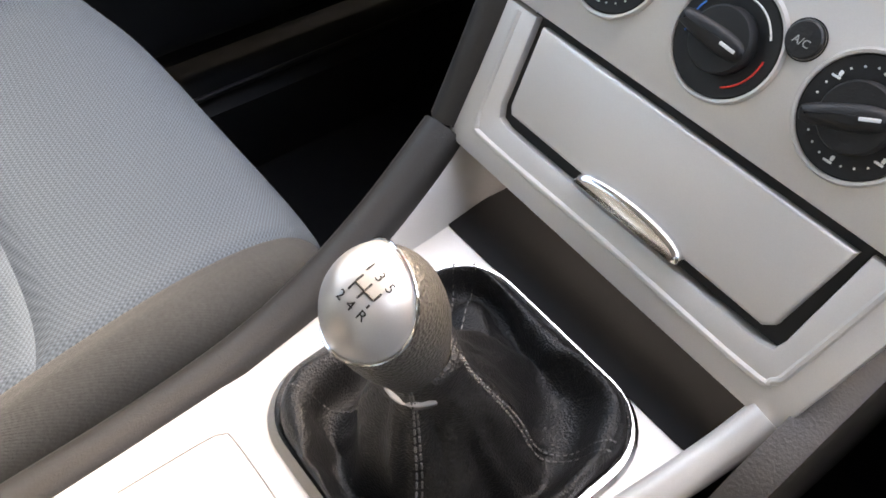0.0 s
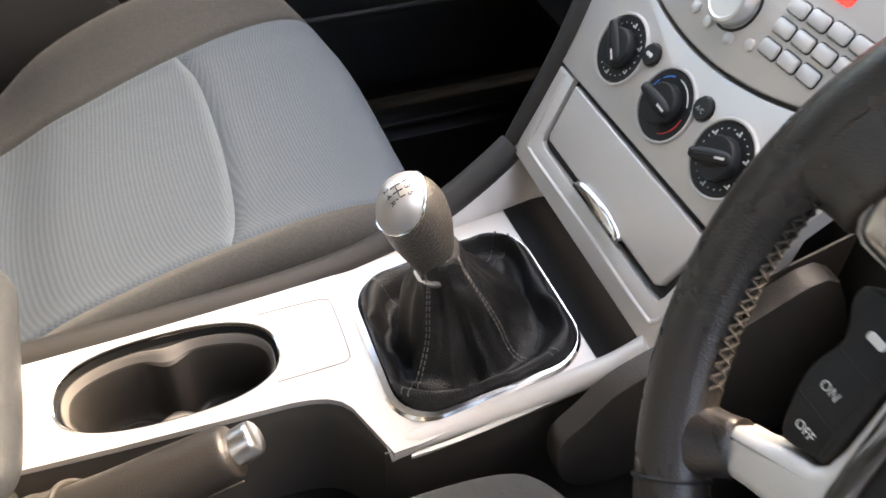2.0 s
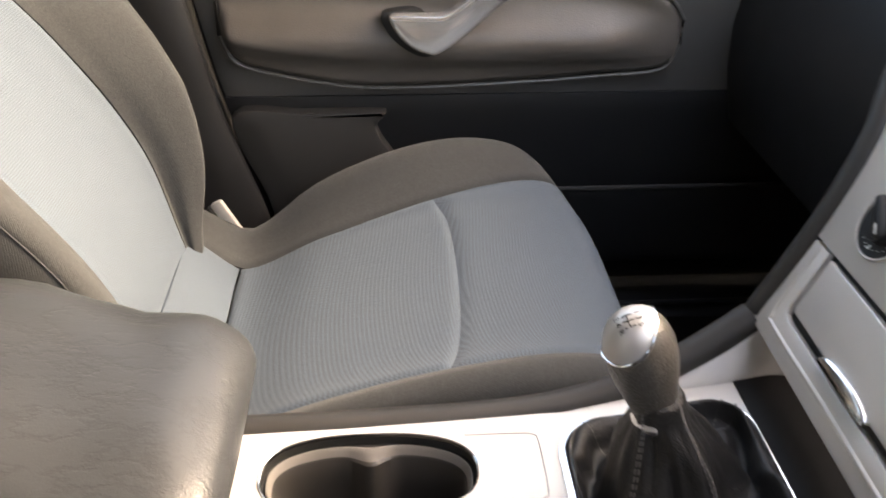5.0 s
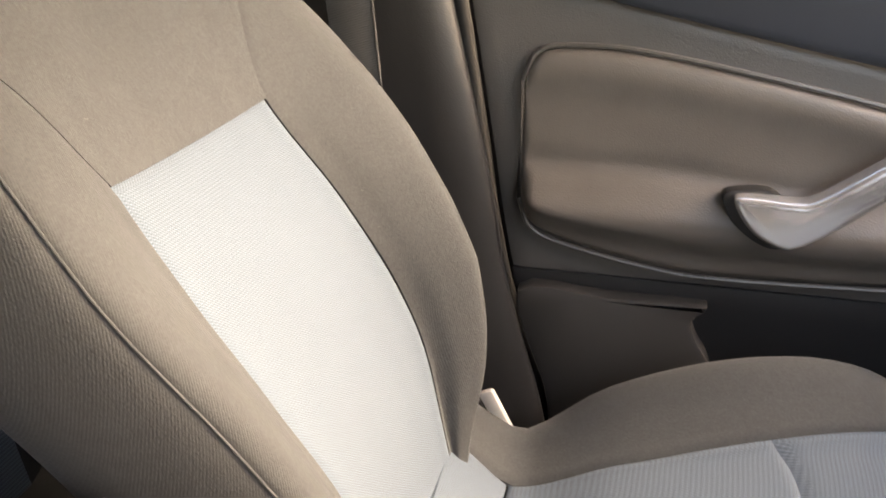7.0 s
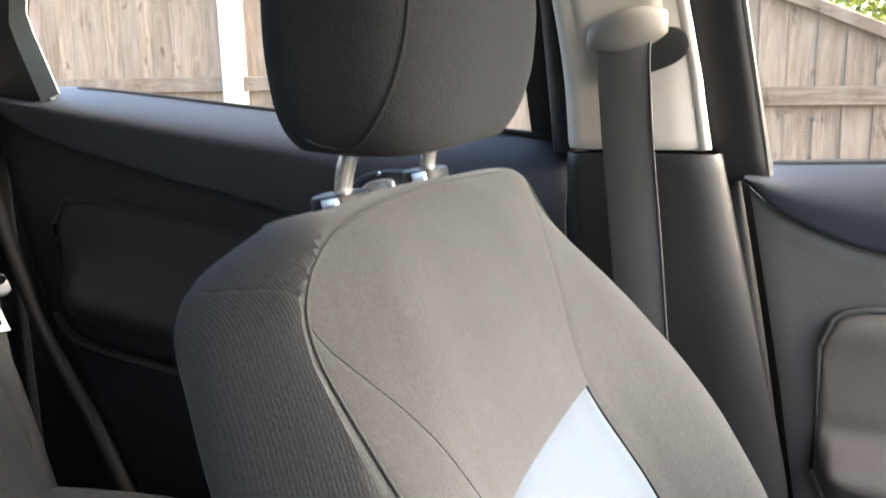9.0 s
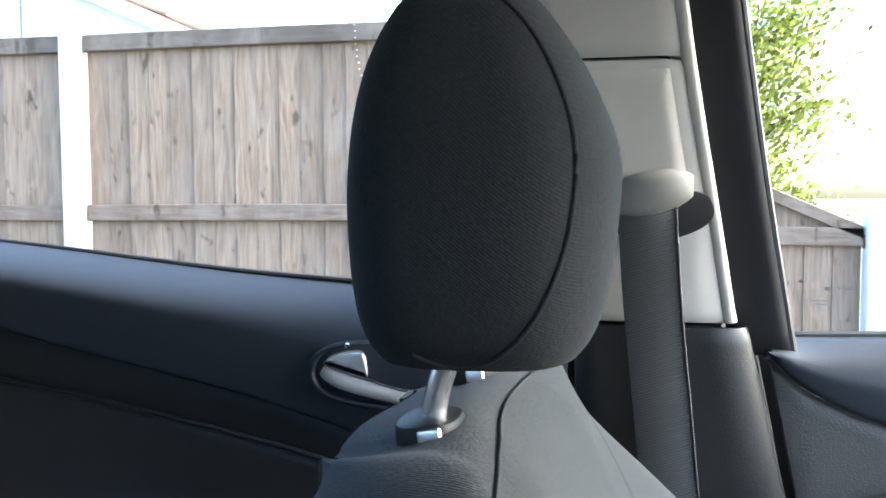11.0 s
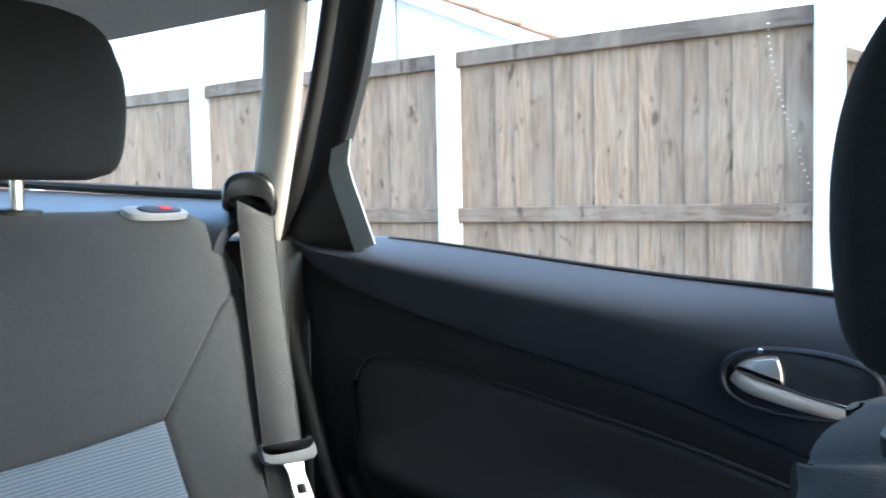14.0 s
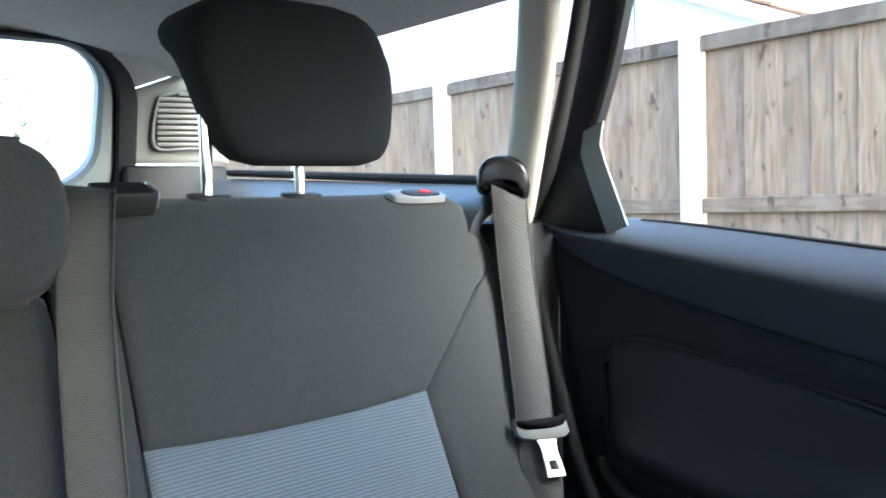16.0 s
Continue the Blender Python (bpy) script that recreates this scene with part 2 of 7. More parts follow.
def solo(name, bm, mat, label, category, group="", kind="", angle=40):
    return tagged(new(name, finish(name, bm, mat, angle)), label, category, group, kind)


def lerp_table(table, x):
    """Smooth interpolation through rows of (x, value)."""
    if x <= table[0][0]:
        return table[0][1]
    for i in range(len(table) - 1):
        (x0, y0), (x1, y1) = table[i], table[i + 1]
        if x <= x1:
            t = (x - x0) / (x1 - x0)
            m0 = (y1 - table[i - 1][1]) / (x1 - table[i - 1][0]) if i else (y1 - y0) / (x1 - x0)
            m1 = (table[i + 2][1] - y0) / (table[i + 2][0] - x0) if i + 2 < len(table) else (y1 - y0) / (x1 - x0)
            h = x1 - x0
            return ((2 * t ** 3 - 3 * t * t + 1) * y0 + (t ** 3 - 2 * t * t + t) * h * m0
                    + (3 * t * t - 2 * t ** 3) * y1 + (t ** 3 - t * t) * h * m1)
    return table[-1][1]


def smooth(pts, n, closed=False):
    """Catmull-Rom through points, n steps a span."""
    pts = [Vector(p) for p in pts]
    k, out = len(pts), []
    for i in range(k if closed else k - 1):
        p0 = pts[(i - 1) % k] if closed or i else pts[0]
        p1, p2 = pts[i], pts[(i + 1) % k]
        p3 = pts[(i + 2) % k] if closed or i + 2 < k else pts[-1]
        for j in range(n):
            t = j / n
            out.append(0.5 * (2 * p1 + (p2 - p0) * t + (2 * p0 - 5 * p1 + 4 * p2 - p3) * t * t + (3 * p1 - p0 - 3 * p2 + p3) * t ** 3))
    if not closed:
        out.append(pts[-1])
    return out


def skin(bm, rings, closed=True, caps=True):
    """Bridge rings of equal length."""
    vs = [[bm.verts.new(p) for p in r] for r in rings]
    n = len(vs[0])
    for a, b in zip(vs, vs[1:]):
        for i in range(n if closed else n - 1):
            j = (i + 1) % n
            bm.faces.new((a[i], a[j], b[j], b[i]))
    if caps:
        bm.faces.new(vs[0][::-1])
        bm.faces.new(vs[-1])
    return bm


def patch(f, na, nb, seams=(1, 1, 1, 1), width=0.008, depth=0.004, thick=0.012, bm=None, face=None):
    """A padded panel over f(a, b), a and b in 0..1: its seamed edges (a0, a1, b0, b1) dip, and it has thickness."""
    bm = bm or bmesh.new()
    ease = lambda t: 0.4 * t + 0.6 * (0.5 - 0.5 * math.cos(math.pi * t))
    P = [[Vector(f(ease(i / na), ease(j / nb))) for j in range(nb + 1)] for i in range(na + 1)]
    N = []
    for i in range(na + 1):
        row = []
        for j in range(nb + 1):
            du = P[min(i + 1, na)][j] - P[max(i - 1, 0)][j]
            dv = P[i][min(j + 1, nb)] - P[i][max(j - 1, 0)]
            c = du.cross(dv)
            row.append(c.normalized() if c.length > 1e-12 else Vector((0, 0, 1)))
        N.append(row)
    hint = sum((Vector(face) if face else (Vector((0.1, -0.55, 1.0)) - P[i][j]).normalized()).dot(N[i][j]) for i in range(na + 1) for j in range(nb + 1))
    if hint < 0:
        N = [[-n for n in row] for row in N]
    # distances along the grid from each edge
    def along(line):
        d = [0.0]
        for p, q in zip(line, line[1:]):
            d.append(d[-1] + (q - p).length)
        return d
    da = [along([P[i][j] for i in range(na + 1)]) for j in range(nb + 1)]
    db = [along(P[i]) for i in range(na + 1)]
    top, low = [], []
    for i in range(na + 1):
        rt, rl = [], []
        for j in range(nb + 1):
            ds = [d for s, d in zip(seams, (da[j][i], da[j][-1] - da[j][i], db[i][j], db[i][-1] - db[i][j])) if s]
            d = min(ds) if ds else 1
            dip = depth * max(0.0, 1 - d / width) ** 2
            p = P[i][j] - N[i][j] * dip
            rt.append(bm.verts.new(p))
            rl.append(bm.verts.new(P[i][j] - N[i][j] * thick))
        top.append(rt)
        low.append(rl)
    for i in range(na):
        for j in range(nb):
            bm.faces.new((top[i][j], top[i + 1][j], top[i + 1][j + 1], top[i][j + 1]))
            bm.faces.new((low[i][j], low[i][j + 1], low[i + 1][j + 1], low[i + 1][j]))
    rim = [(i, 0) for i in range(na)] + [(na, j) for j in range(nb)] + [(i, nb) for i in range(na, 0, -1)] + [(0, j) for j in range(nb, 0, -1)]
    for (i, j), (k, l) in zip(rim, rim[1:] + rim[:1]):
        bm.faces.new((top[i][j], low[i][j], low[k][l], top[k][l]))
    return bm


def tube(path, r, seg=10, closed=False, flat=1.0, up=(0, 0, 1), bm=None, caps=True):
    """Sweep a round or flattened section along a path; r may be a function of 0..1."""
    bm = bm or bmesh.new()
    path = [Vector(p) for p in path]
    n, rings = len(path), []
    for i, p in enumerate(path):
        t = (path[(i + 1) % n] - path[i - 1]) if closed else (path[min(i + 1, n - 1)] - path[max(i - 1, 0)])
        t.normalize()
        s = t.cross(Vector(up))
        if s.length < 1e-4:
            s = t.cross(Vector((1, 0, 0)))
        s.normalize()
        u = s.cross(t)
        k = r(i / max(1, n - 1)) if callable(r) else r
        rings.append([p + s * math.cos(6.2832 * j / seg) * k + u * math.sin(6.2832 * j / seg) * k * flat for j in range(seg)])
    if closed:
        rings.append(rings[0])
        vs = [[bm.verts.new(q) for q in ring] for ring in rings[:-1]]
        for i in range(n):
            a, b = vs[i], vs[(i + 1) % n]
            for j in range(seg):
                bm.faces.new((a[j], a[(j + 1) % seg], b[(j + 1) % seg], b[j]))
        return bm
    return skin(bm, rings, True, caps)


def ribbon(path, width_dir, width, thick, bm=None):
    """A flat strap along a path."""
    bm = bm or bmesh.new()
    path = [Vector(p) for p in path]
    rings = []
    for i, p in enumerate(path):
        t = (path[min(i + 1, len(path) - 1)] - path[max(i - 1, 0)]).normalized()
        w = Vector(width_dir(i / (len(path) - 1)) if callable(width_dir) else width_dir).normalized()
        n = t.cross(w).normalized()
        h, k = width / 2, thick / 2
        rings.append([p + w * a * h + n * b * k for a, b in ((-1, -0.4), (-0.96, -1), (0.96, -1), (1, -0.4), (1, 0.4), (0.96, 1), (-0.96, 1), (-1, 0.4))])
    return skin(bm, rings)


def rrect(w, h, r, n=5):
    """Rounded rectangle outline about the origin."""
    out = []
    for cx, cy, a0 in ((w / 2 - r, h / 2 - r, 0), (-w / 2 + r, h / 2 - r, 90), (-w / 2 + r, -h / 2 + r, 180), (w / 2 - r, -h / 2 + r, 270)):
        for i in range(n + 1):
            a = radians(a0 + 90 * i / n)
            out.append((cx + r * math.cos(a), cy + r * math.sin(a)))
    return out


def oval(rx, ry, n=32, power=2.0):
    out = []
    for i in range(n):
        a = 6.28318 * i / n
        c, s = math.cos(a), math.sin(a)
        out.append((rx * math.copysign(abs(c) ** (2 / power), c), ry * math.copysign(abs(s) ** (2 / power), s)))
    return out


def inset(outline, d):
    """Offset a closed 2D outline inwards by d."""
    n = len(outline)
    area = sum(outline[i][0] * outline[(i + 1) % n][1] - outline[(i + 1) % n][0] * outline[i][1] for i in range(n))
    sg = 1 if area > 0 else -1
    out = []
    for i in range(n):
        p0, p1, p2 = (Vector(outline[k % n]) for k in (i - 1, i, i + 1))
        e1, e2 = (p1 - p0), (p2 - p1)
        n1 = Vector((-e1.y, e1.x)).normalized() if e1.length > 1e-9 else Vector((0, 0))
        n2 = Vector((-e2.y, e2.x)).normalized() if e2.length > 1e-9 else n1
        if n1.length == 0:
            n1 = n2
        m = (n1 + n2)
        m = m.normalized() if m.length > 1e-6 else n1
        k = d / max(0.5, m.dot(n1))
        out.append(tuple(p1 + m * sg * k))
    return out


class Plane:
    """A local frame: u to the right, v up, w out."""

    def __init__(self, o, u, v):
        self.o, self.u, self.v = Vector(o), Vector(u).normalized(), Vector(v).normalized()
        self.w = self.u.cross(self.v)

    def __call__(self, a, b, c=0.0):
        return self.o + self.u * a + self.v * b + self.w * c


def slab(fr, outline, h0, h1, bevel=0.003, bm=None, steps=2):
    """An outline raised from h0 to h1 along the frame's w, with a rounded upper edge."""
    bm = bm or bmesh.new()
    rings = [[fr(a, b, h0) for a, b in outline]]
    sg = 1 if h1 > h0 else -1
    for i in range(steps + 1):
        t = radians(90 * i / steps)
        ins = inset(outline, bevel * (1 - math.cos(t)))
        rings.append([fr(a, b, h1 - sg * bevel * (1 - math.sin(t))) for a, b in ins])
    return skin(bm, rings)


def ring_slab(fr, outer, inner, h0, h1, bevel=0.002, bm=None):
    """A frame between two outlines of equal count, with rounded edges."""
    bm = bm or bmesh.new()
    o1, i1 = inset(outer, bevel), inset(inner, -bevel)
    rings = [[fr(a, b, h0) for a, b in outer], [fr(a, b, h1 - bevel) for a, b in outer], [fr(a, b, h1) for a, b in o1],
             [fr(a, b, h1) for a, b in i1], [fr(a, b, h1 - bevel) for a, b in inner], [fr(a, b, h0) for a, b in inner]]
    vs = [[bm.verts.new(p) for p in r] for r in rings]
    n = len(outer)
    for k in range(6):
        a, b = vs[k], vs[(k + 1) % 6]
        for i in range(n):
            bm.faces.new((a[i], a[(i + 1) % n], b[(i + 1) % n], b[i]))
    return bm


def lathe(fr, profile, seg=32, bm=None, caps=True):
    """Turn (radius, height) rows round the frame's w."""
    bm = bm or bmesh.new()
    return skin(bm, [[fr(r * math.cos(6.28318 * i / seg), r * math.sin(6.28318 * i / seg), h) for i in range(seg)] for r, h in profile], True, caps)


def plate(outer, holes, z0, z1, cuts=()):
    """A flat sheet with through holes: outlines in plan, from z0 up to z1."""
    bm = bmesh.new()
    loops = []
    for ol in [outer] + holes:
        vs = [bm.verts.new((x, y, z1)) for x, y in ol]
        loops.append(vs)
        for i in range(len(vs)):
            bm.edges.new((vs[i], vs[(i + 1) % len(vs)]))
    bmesh.ops.triangle_fill(bm, use_beauty=True, edges=bm.edges[:])
    for y in cuts:
        bmesh.ops.bisect_plane(bm, geom=bm.verts[:] + bm.edges[:] + bm.faces[:], plane_co=(0, y, 0), plane_no=(0, 1, 0))
    res = bmesh.ops.extrude_face_region(bm, geom=bm.faces[:])
    for v in res["geom"]:
        if isinstance(v, bmesh.types.BMVert):
            v.co.z = z0
    return bm


def block(lo, hi, bevel=0.004, bm=None):
    """A box between two corners with bevelled edges."""
    fr = Plane(((lo[0] + hi[0]) / 2, (lo[1] + hi[1]) / 2, lo[2]), (1, 0, 0), (0, 1, 0))
    w, d, h = hi[0] - lo[0], hi[1] - lo[1], hi[2] - lo[2]
    return slab(fr, rrect(w, d, min(bevel, w / 3, d / 3), 2), 0, h, min(bevel, h / 3), bm)


def text_bm(txt, fr, size, depth=0.0003, at=(0, 0), turn=0.0, lift=0.0003):
    """Built-in letters as a thin mesh in a frame."""
    cu = bpy.data.curves.new("letters", 'FONT')
    cu.body, cu.size, cu.align_x, cu.align_y, cu.extrude = txt, size, 'CENTER', 'CENTER', depth
    cu.resolution_u = 3
    ob = bpy.data.objects.new("letters", cu)
    scene.collection.objects.link(ob)
    bpy.context.view_layer.update()
    me = bpy.data.meshes.new_from_object(ob.evaluated_get(bpy.context.evaluated_depsgraph_get()))
    bpy.data.objects.remove(ob)
    bm = bmesh.new()
    bm.from_mesh(me)
    c, s = math.cos(radians(turn)), math.sin(radians(turn))
    for v in bm.verts:
        x, y, z = v.co
        v.co = fr(at[0] + x * c - y * s, at[1] + x * s + y * c, z + lift)
    return bm


def join(*bms):
    out = bmesh.new()
    for b in bms:
        me = bpy.data.meshes.new("tmp")
        b.to_mesh(me)
        b.free()
        out.from_mesh(me)
        bpy.data.meshes.remove(me)
    return out


# ---- shell of the car ----
XD = -0.70            # inner face of the passenger side
Z_ROOF = 1.30


def shell():
    solo("floor", block((-0.76, -2.62, -0.06), (0.76, 0.95, 0.0), 0.01), CARPET, "black carpeted car floor", "floor", kind="structure")
    # roof lining, arched across, over its whole length
    def liner(a, b):
        x = -0.63 + 1.26 * a
        y = -2.585 + 2.665 * b
        tail = min(1, max(0, (-2.1 - y) / 0.48))
        crown = 0.075 * min(1, max(0, (-1.2 - y) / 0.7)) * (1 - (abs(x) / 0.63) ** 2.5)
        drop = 0.055 * (abs(x) / 0.60) ** 3 * (1 - 0.9 * tail) + 0.030 * max(0, (-2.05 - y) / 0.53) ** 2 + 0.05 * max(0, (y + 0.35) / 0.43) ** 2
        return (x, y, Z_ROOF + 0.02 - drop + crown)
    bm = patch(liner, 24, 40, (0, 0, 0, 0), thick=0.03)
    solo("ceiling", bm, LINER, "pale cloth roof lining of the car", "ceiling", kind="structure")
    def skin_top(a, b):
        x, y, z = liner(a, b)
        return (x * 1.06, y * 1.01, z + 0.05)
    solo("roof", patch(skin_top, 16, 24, (0, 0, 0, 0), thick=0.012), BLACK, "painted outer roof skin of the car", "roof", kind="structure")
    # dashboard body and bulkhead
    dash = thing("dashboard", (0, 0.45, 0.0), "black grained dashboard across the front of the cabin", "dashboard")
    prof = [(0.17, 0.42), (0.15, 0.56), (0.19, 0.70), (0.27, 0.79), (0.40, 0.83), (0.62, 0.80), (0.90, 0.76), (0.90, 0.0), (0.60, 0.0), (0.34, 0.30)]
    for x0, x1, dy in ((-0.72, -0.19, 0.12), (0.185, 0.74, 0.06)):
        rings = [[(x, y + (dy if y < 0.8 else 0), z) for y, z in smooth2(prof, 3)] for x in np.linspace(x0, x1, 5)]
        part("dash_panel", skin(bmesh.new(), rings), BLACK, dash)
    rings = [[(x, y + 0.03 + 0.04 * abs(x) / 0.2, z) for y, z in smooth2([(0.26, 0.30), (0.20, 0.50), (0.31, 0.76), (0.42, 0.83), (0.62, 0.80), (0.90, 0.76), (0.90, 0.10), (0.5, 0.1)], 3)] for x in np.linspace(-0.20, 0.20, 6)]
    part("dash_core", skin(bmesh.new(), rings), BLACK, dash)
    solo("bulkhead", block((-0.76, 0.90, -0.05), (0.76, 0.95, 0.78), 0.01), BLACK, "black front bulkhead behind the dashboard", "bulkhead", kind="structure")
    # glazing bars round the windscreen
    for sx in (-1, 1):
        path = smooth([(sx * 0.74, 0.72, 0.84), (sx * 0.68, 0.42, 1.05), (sx * 0.60, 0.05, 1.25)], 8)
        solo("a_pillar", tube(path, 0.035, 10, flat=1.4), CREAM, "pale windscreen pillar trim", "pillar", kind="structure")
    # sill of the passenger doorway
    sill = thing("door_sill", (-0.70, -0.2, 0.0), "black plastic sill trim below the passenger door", "door sill", kind="structure")
    rings = [[(x, y, z) for x, z in ((-0.78, 0.0), (-0.78, 0.10), (-0.70, 0.115), (-0.655, 0.10), (-0.64, 0.02), (-0.64, 0.0))] for y in np.linspace(-1.55, 0.75, 8)]
    part("sill_cover", skin(bmesh.new(), rings), BLACK, sill)
    part("sill_lip", tube([(-0.672, y, 0.118) for y in np.linspace(-0.40, 0.6, 8)], 0.004, 8), DARK, sill)
    # outer skin of the passenger side, below and between the windows
    def outer(a, b):
        y = -2.62 + 3.55 * a
        top = lerp_table([(-2.62, 1.0), (-1.5, 0.93), (-0.7, 0.87), (-0.5, 0.85), (0.93, 0.82)], y)
        return (-0.785 + 0.01 * math.sin(3 * b), y, -0.12 + (top + 0.12) * b)
    solo("outer_side", patch(outer, 30, 10, (0, 0, 0, 0), thick=0.012), BLACK, "dark painted outer side of the car", "car body", kind="structure")
    def mid_post(a, b):
        z = 0.80 + 0.50 * b
        return (-0.770 + 0.14 * b ** 1.3, -0.745 + 0.20 * a - 0.03 * b, z)
    solo("outer_b_pillar", patch(mid_post, 8, 12, (0, 0, 0, 0), thick=0.02), BLACK, "black outer skin of the centre pillar", "car body", kind="structure")
    solo("wheel_arch_trim", block((-0.73, -1.76, 0.0), (-0.652, -1.535, 0.962), 0.015), BLACK, "black wheel arch trim beside the rear seat", "trim", kind="structure")
    # unseen driver's side body behind the camera, its window openings sized to limit light
    wall = block((0.73, -2.60, 0.0), (0.77, -0.78, 1.10), 0.01)
    solo("wall_driver_quarter", block((0.73, -2.60, 1.102), (0.77, -1.46, 1.26), 0.01), DARK, "dark plain wall closing the load bay side", "wall", kind="structure")
    solo("wall_driver_tail", block((0.73, -2.60, 1.262), (0.77, -1.72, 1.30), 0.01), DARK, "dark plain wall closing the load bay side", "wall", kind="structure")
    solo("wall_driver_side", wall, DARK, "unseen dark wall limiting light from the driver's rear side", "wall", kind="structure")
    # added full-height wall: blocks light where the front door window would be
    solo("wall_driver_door", block((0.745, -0.76, 0.0), (0.785, -0.12, 1.34), 0.01), DARK, "unseen dark wall blocking light from the driver's side", "wall", kind="structure")
    solo("wall_driver_front", block((0.745, -0.115, 0.0), (0.785, 0.90, 0.85), 0.01), DARK, "dark plain lower wall below the driver's window", "wall", kind="structure")
    solo("b_pillar_driver", tube(smooth([(0.72, -0.66, 0.0), (0.72, -0.68, 0.9), (0.60, -0.74, 1.27)], 6), 0.05, 10), CREAM, "pale centre pillar on the driver's side", "pillar", kind="structure")
    solo("c_pillar_driver", tube(smooth([(0.72, -1.56, 0.9), (0.68, -1.55, 1.05), (0.60, -1.46, 1.27)], 6), 0.045, 10), CREAM, "pale rear pillar on the driver's side", "pillar", kind="structure")
    solo("d_pillar_driver", tube(smooth([(0.70, -2.52, 0.9), (0.64, -2.48, 1.1), (0.55, -2.40, 1.27)], 6), 0.06, 10), CREAM, "pale tail pillar on the driver's side", "pillar", kind="structure")
    solo("tailgate", block((-0.74, -2.64, 0.0), (0.74, -2.58, 0.95), 0.01), DARK, "dark trimmed lower tailgate", "tailgate", kind="structure")


def smooth2(pts, n, closed=False):
    return [(p.x, p.y) for p in smooth([(a, b, 0) for a, b in pts], n, closed)]


# ---- seats ----
CUSH_U = [(0.118, -0.15), (0.116, -0.07), (0.117, -0.02), (0.128, 0.012), (0.150, 0.022), (0.176, 0.012), (0.235, 0.0), (0.345, -0.006),
          (0.455, 0.0), (0.505, 0.004), (0.540, 0.022), (0.578, 0.044), (0.610, 0.041), (0.630, 0.012), (0.634, -0.05), (0.630, -0.13)]
CUSH_V = [(-0.490, 0.362), (-0.408, 0.308), (-0.30, 0.348), (-0.20, 0.378), (-0.10, 0.398), (-0.03, 0.402), (0.018, 0.393), (0.042, 0.370),
          (0.053, 0.335), (0.056, 0.28), (0.055, 0.20)]


def table_at(tab, t):
    """Point at position t (0..1 by index) along a smooth table of pairs."""
    k = t * (len(tab) - 1)
    i = min(int(k), len(tab) - 2)
    f = k - i
    p0, p1, p2, p3 = (tab[max(i - 1, 0)], tab[i], tab[i + 1], tab[min(i + 2, len(tab) - 1)])
    return tuple(0.5 * (2 * b + (c - a) * f + (2 * a - 5 * b + 4 * c - d) * f * f + (3 * b - a - 3 * c + d) * f ** 3) for a, b, c, d in zip(p0, p1, p2, p3))


def cushion_point(sx, u, v):
    xi, dz = table_at(CUSH_U, u / 15)
    y, z = table_at(CUSH_V, v / 10)
    side = lerp_table([(-0.46, 0.0), (-0.38, 0.30), (-0.27, 0.85), (-0.16, 1.0), (-0.05, 0.58), (0.01, 0.24), (0.05, 0.1)], y)
    if dz > 0 and u > 8.5:
        dz *= 0.20 + 0.85 * side
    elif dz > 0 and u < 6:
        dz *= 0.55 + 0.6 * lerp_table([(-0.46, 0.2), (-0.3, 0.7), (-0.1, 1.0), (0.03, 0.6)], y)
    front = max(0.0, (v - 5.5) / 4.5)
    xi = 0.345 + (xi - 0.345) * (1 - 0.05 * front ** 1.5 - 0.02 * max(0, (y + 0.1)) / 0.13)
    if xi > 0.345:
        xi += 0.02 * max(0.0, min(1, (y + 0.42) / 0.42))
    y -= (0.042 if xi > 0.345 else 0.066) * (abs(xi - 0.345) / 0.27) ** (3 if xi > 0.345 else 4) * min(1, max(0, v - 3.5) / 3)
    heel = 0.018 * math.sin(math.pi * min(1, v)) - 0.05 * max(0, 1 - v / 0.45) ** 2
    k = min(1, max(0, (1.8 - v) / 1.3)) * min(1, max(0, (u - 10.5) / 2))
    return (sx * xi, y, z + dz * (1 - front * 0.7) + heel - 0.048 * k * k * (3 - 2 * k))


BACK_O, BACK_UP, BACK_OUT = Vector((0, -0.445, 0.292)), Vector((0, -0.367, 0.930)), Vector((0, 0.930, 0.367))
BACK_U = [(0.175, -0.115), (0.150, -0.108), (0.138, -0.07), (0.140, -0.02), (0.150, 0.016), (0.165, 0.030), (0.190, 0.024), (0.222, 0.004),
          (0.28, -0.004), (0.34, -0.006), (0.40, -0.004), (0.455, 0.004), (0.492, 0.036), (0.535, 0.070), (0.570, 0.066), (0.590, 0.020), (0.592, -0.06), (0.580, -0.11), (0.55, -0.115)]
BACK_V = [(0.00, 0.0), (0.09, 0.006), (0.18, 0.012), (0.27, 0.010), (0.37, 0.004), (0.47, 0.0), (0.555, -0.004), (0.611, -0.008), (0.640, -0.020), (0.656, -0.048), (0.661, -0.118)]


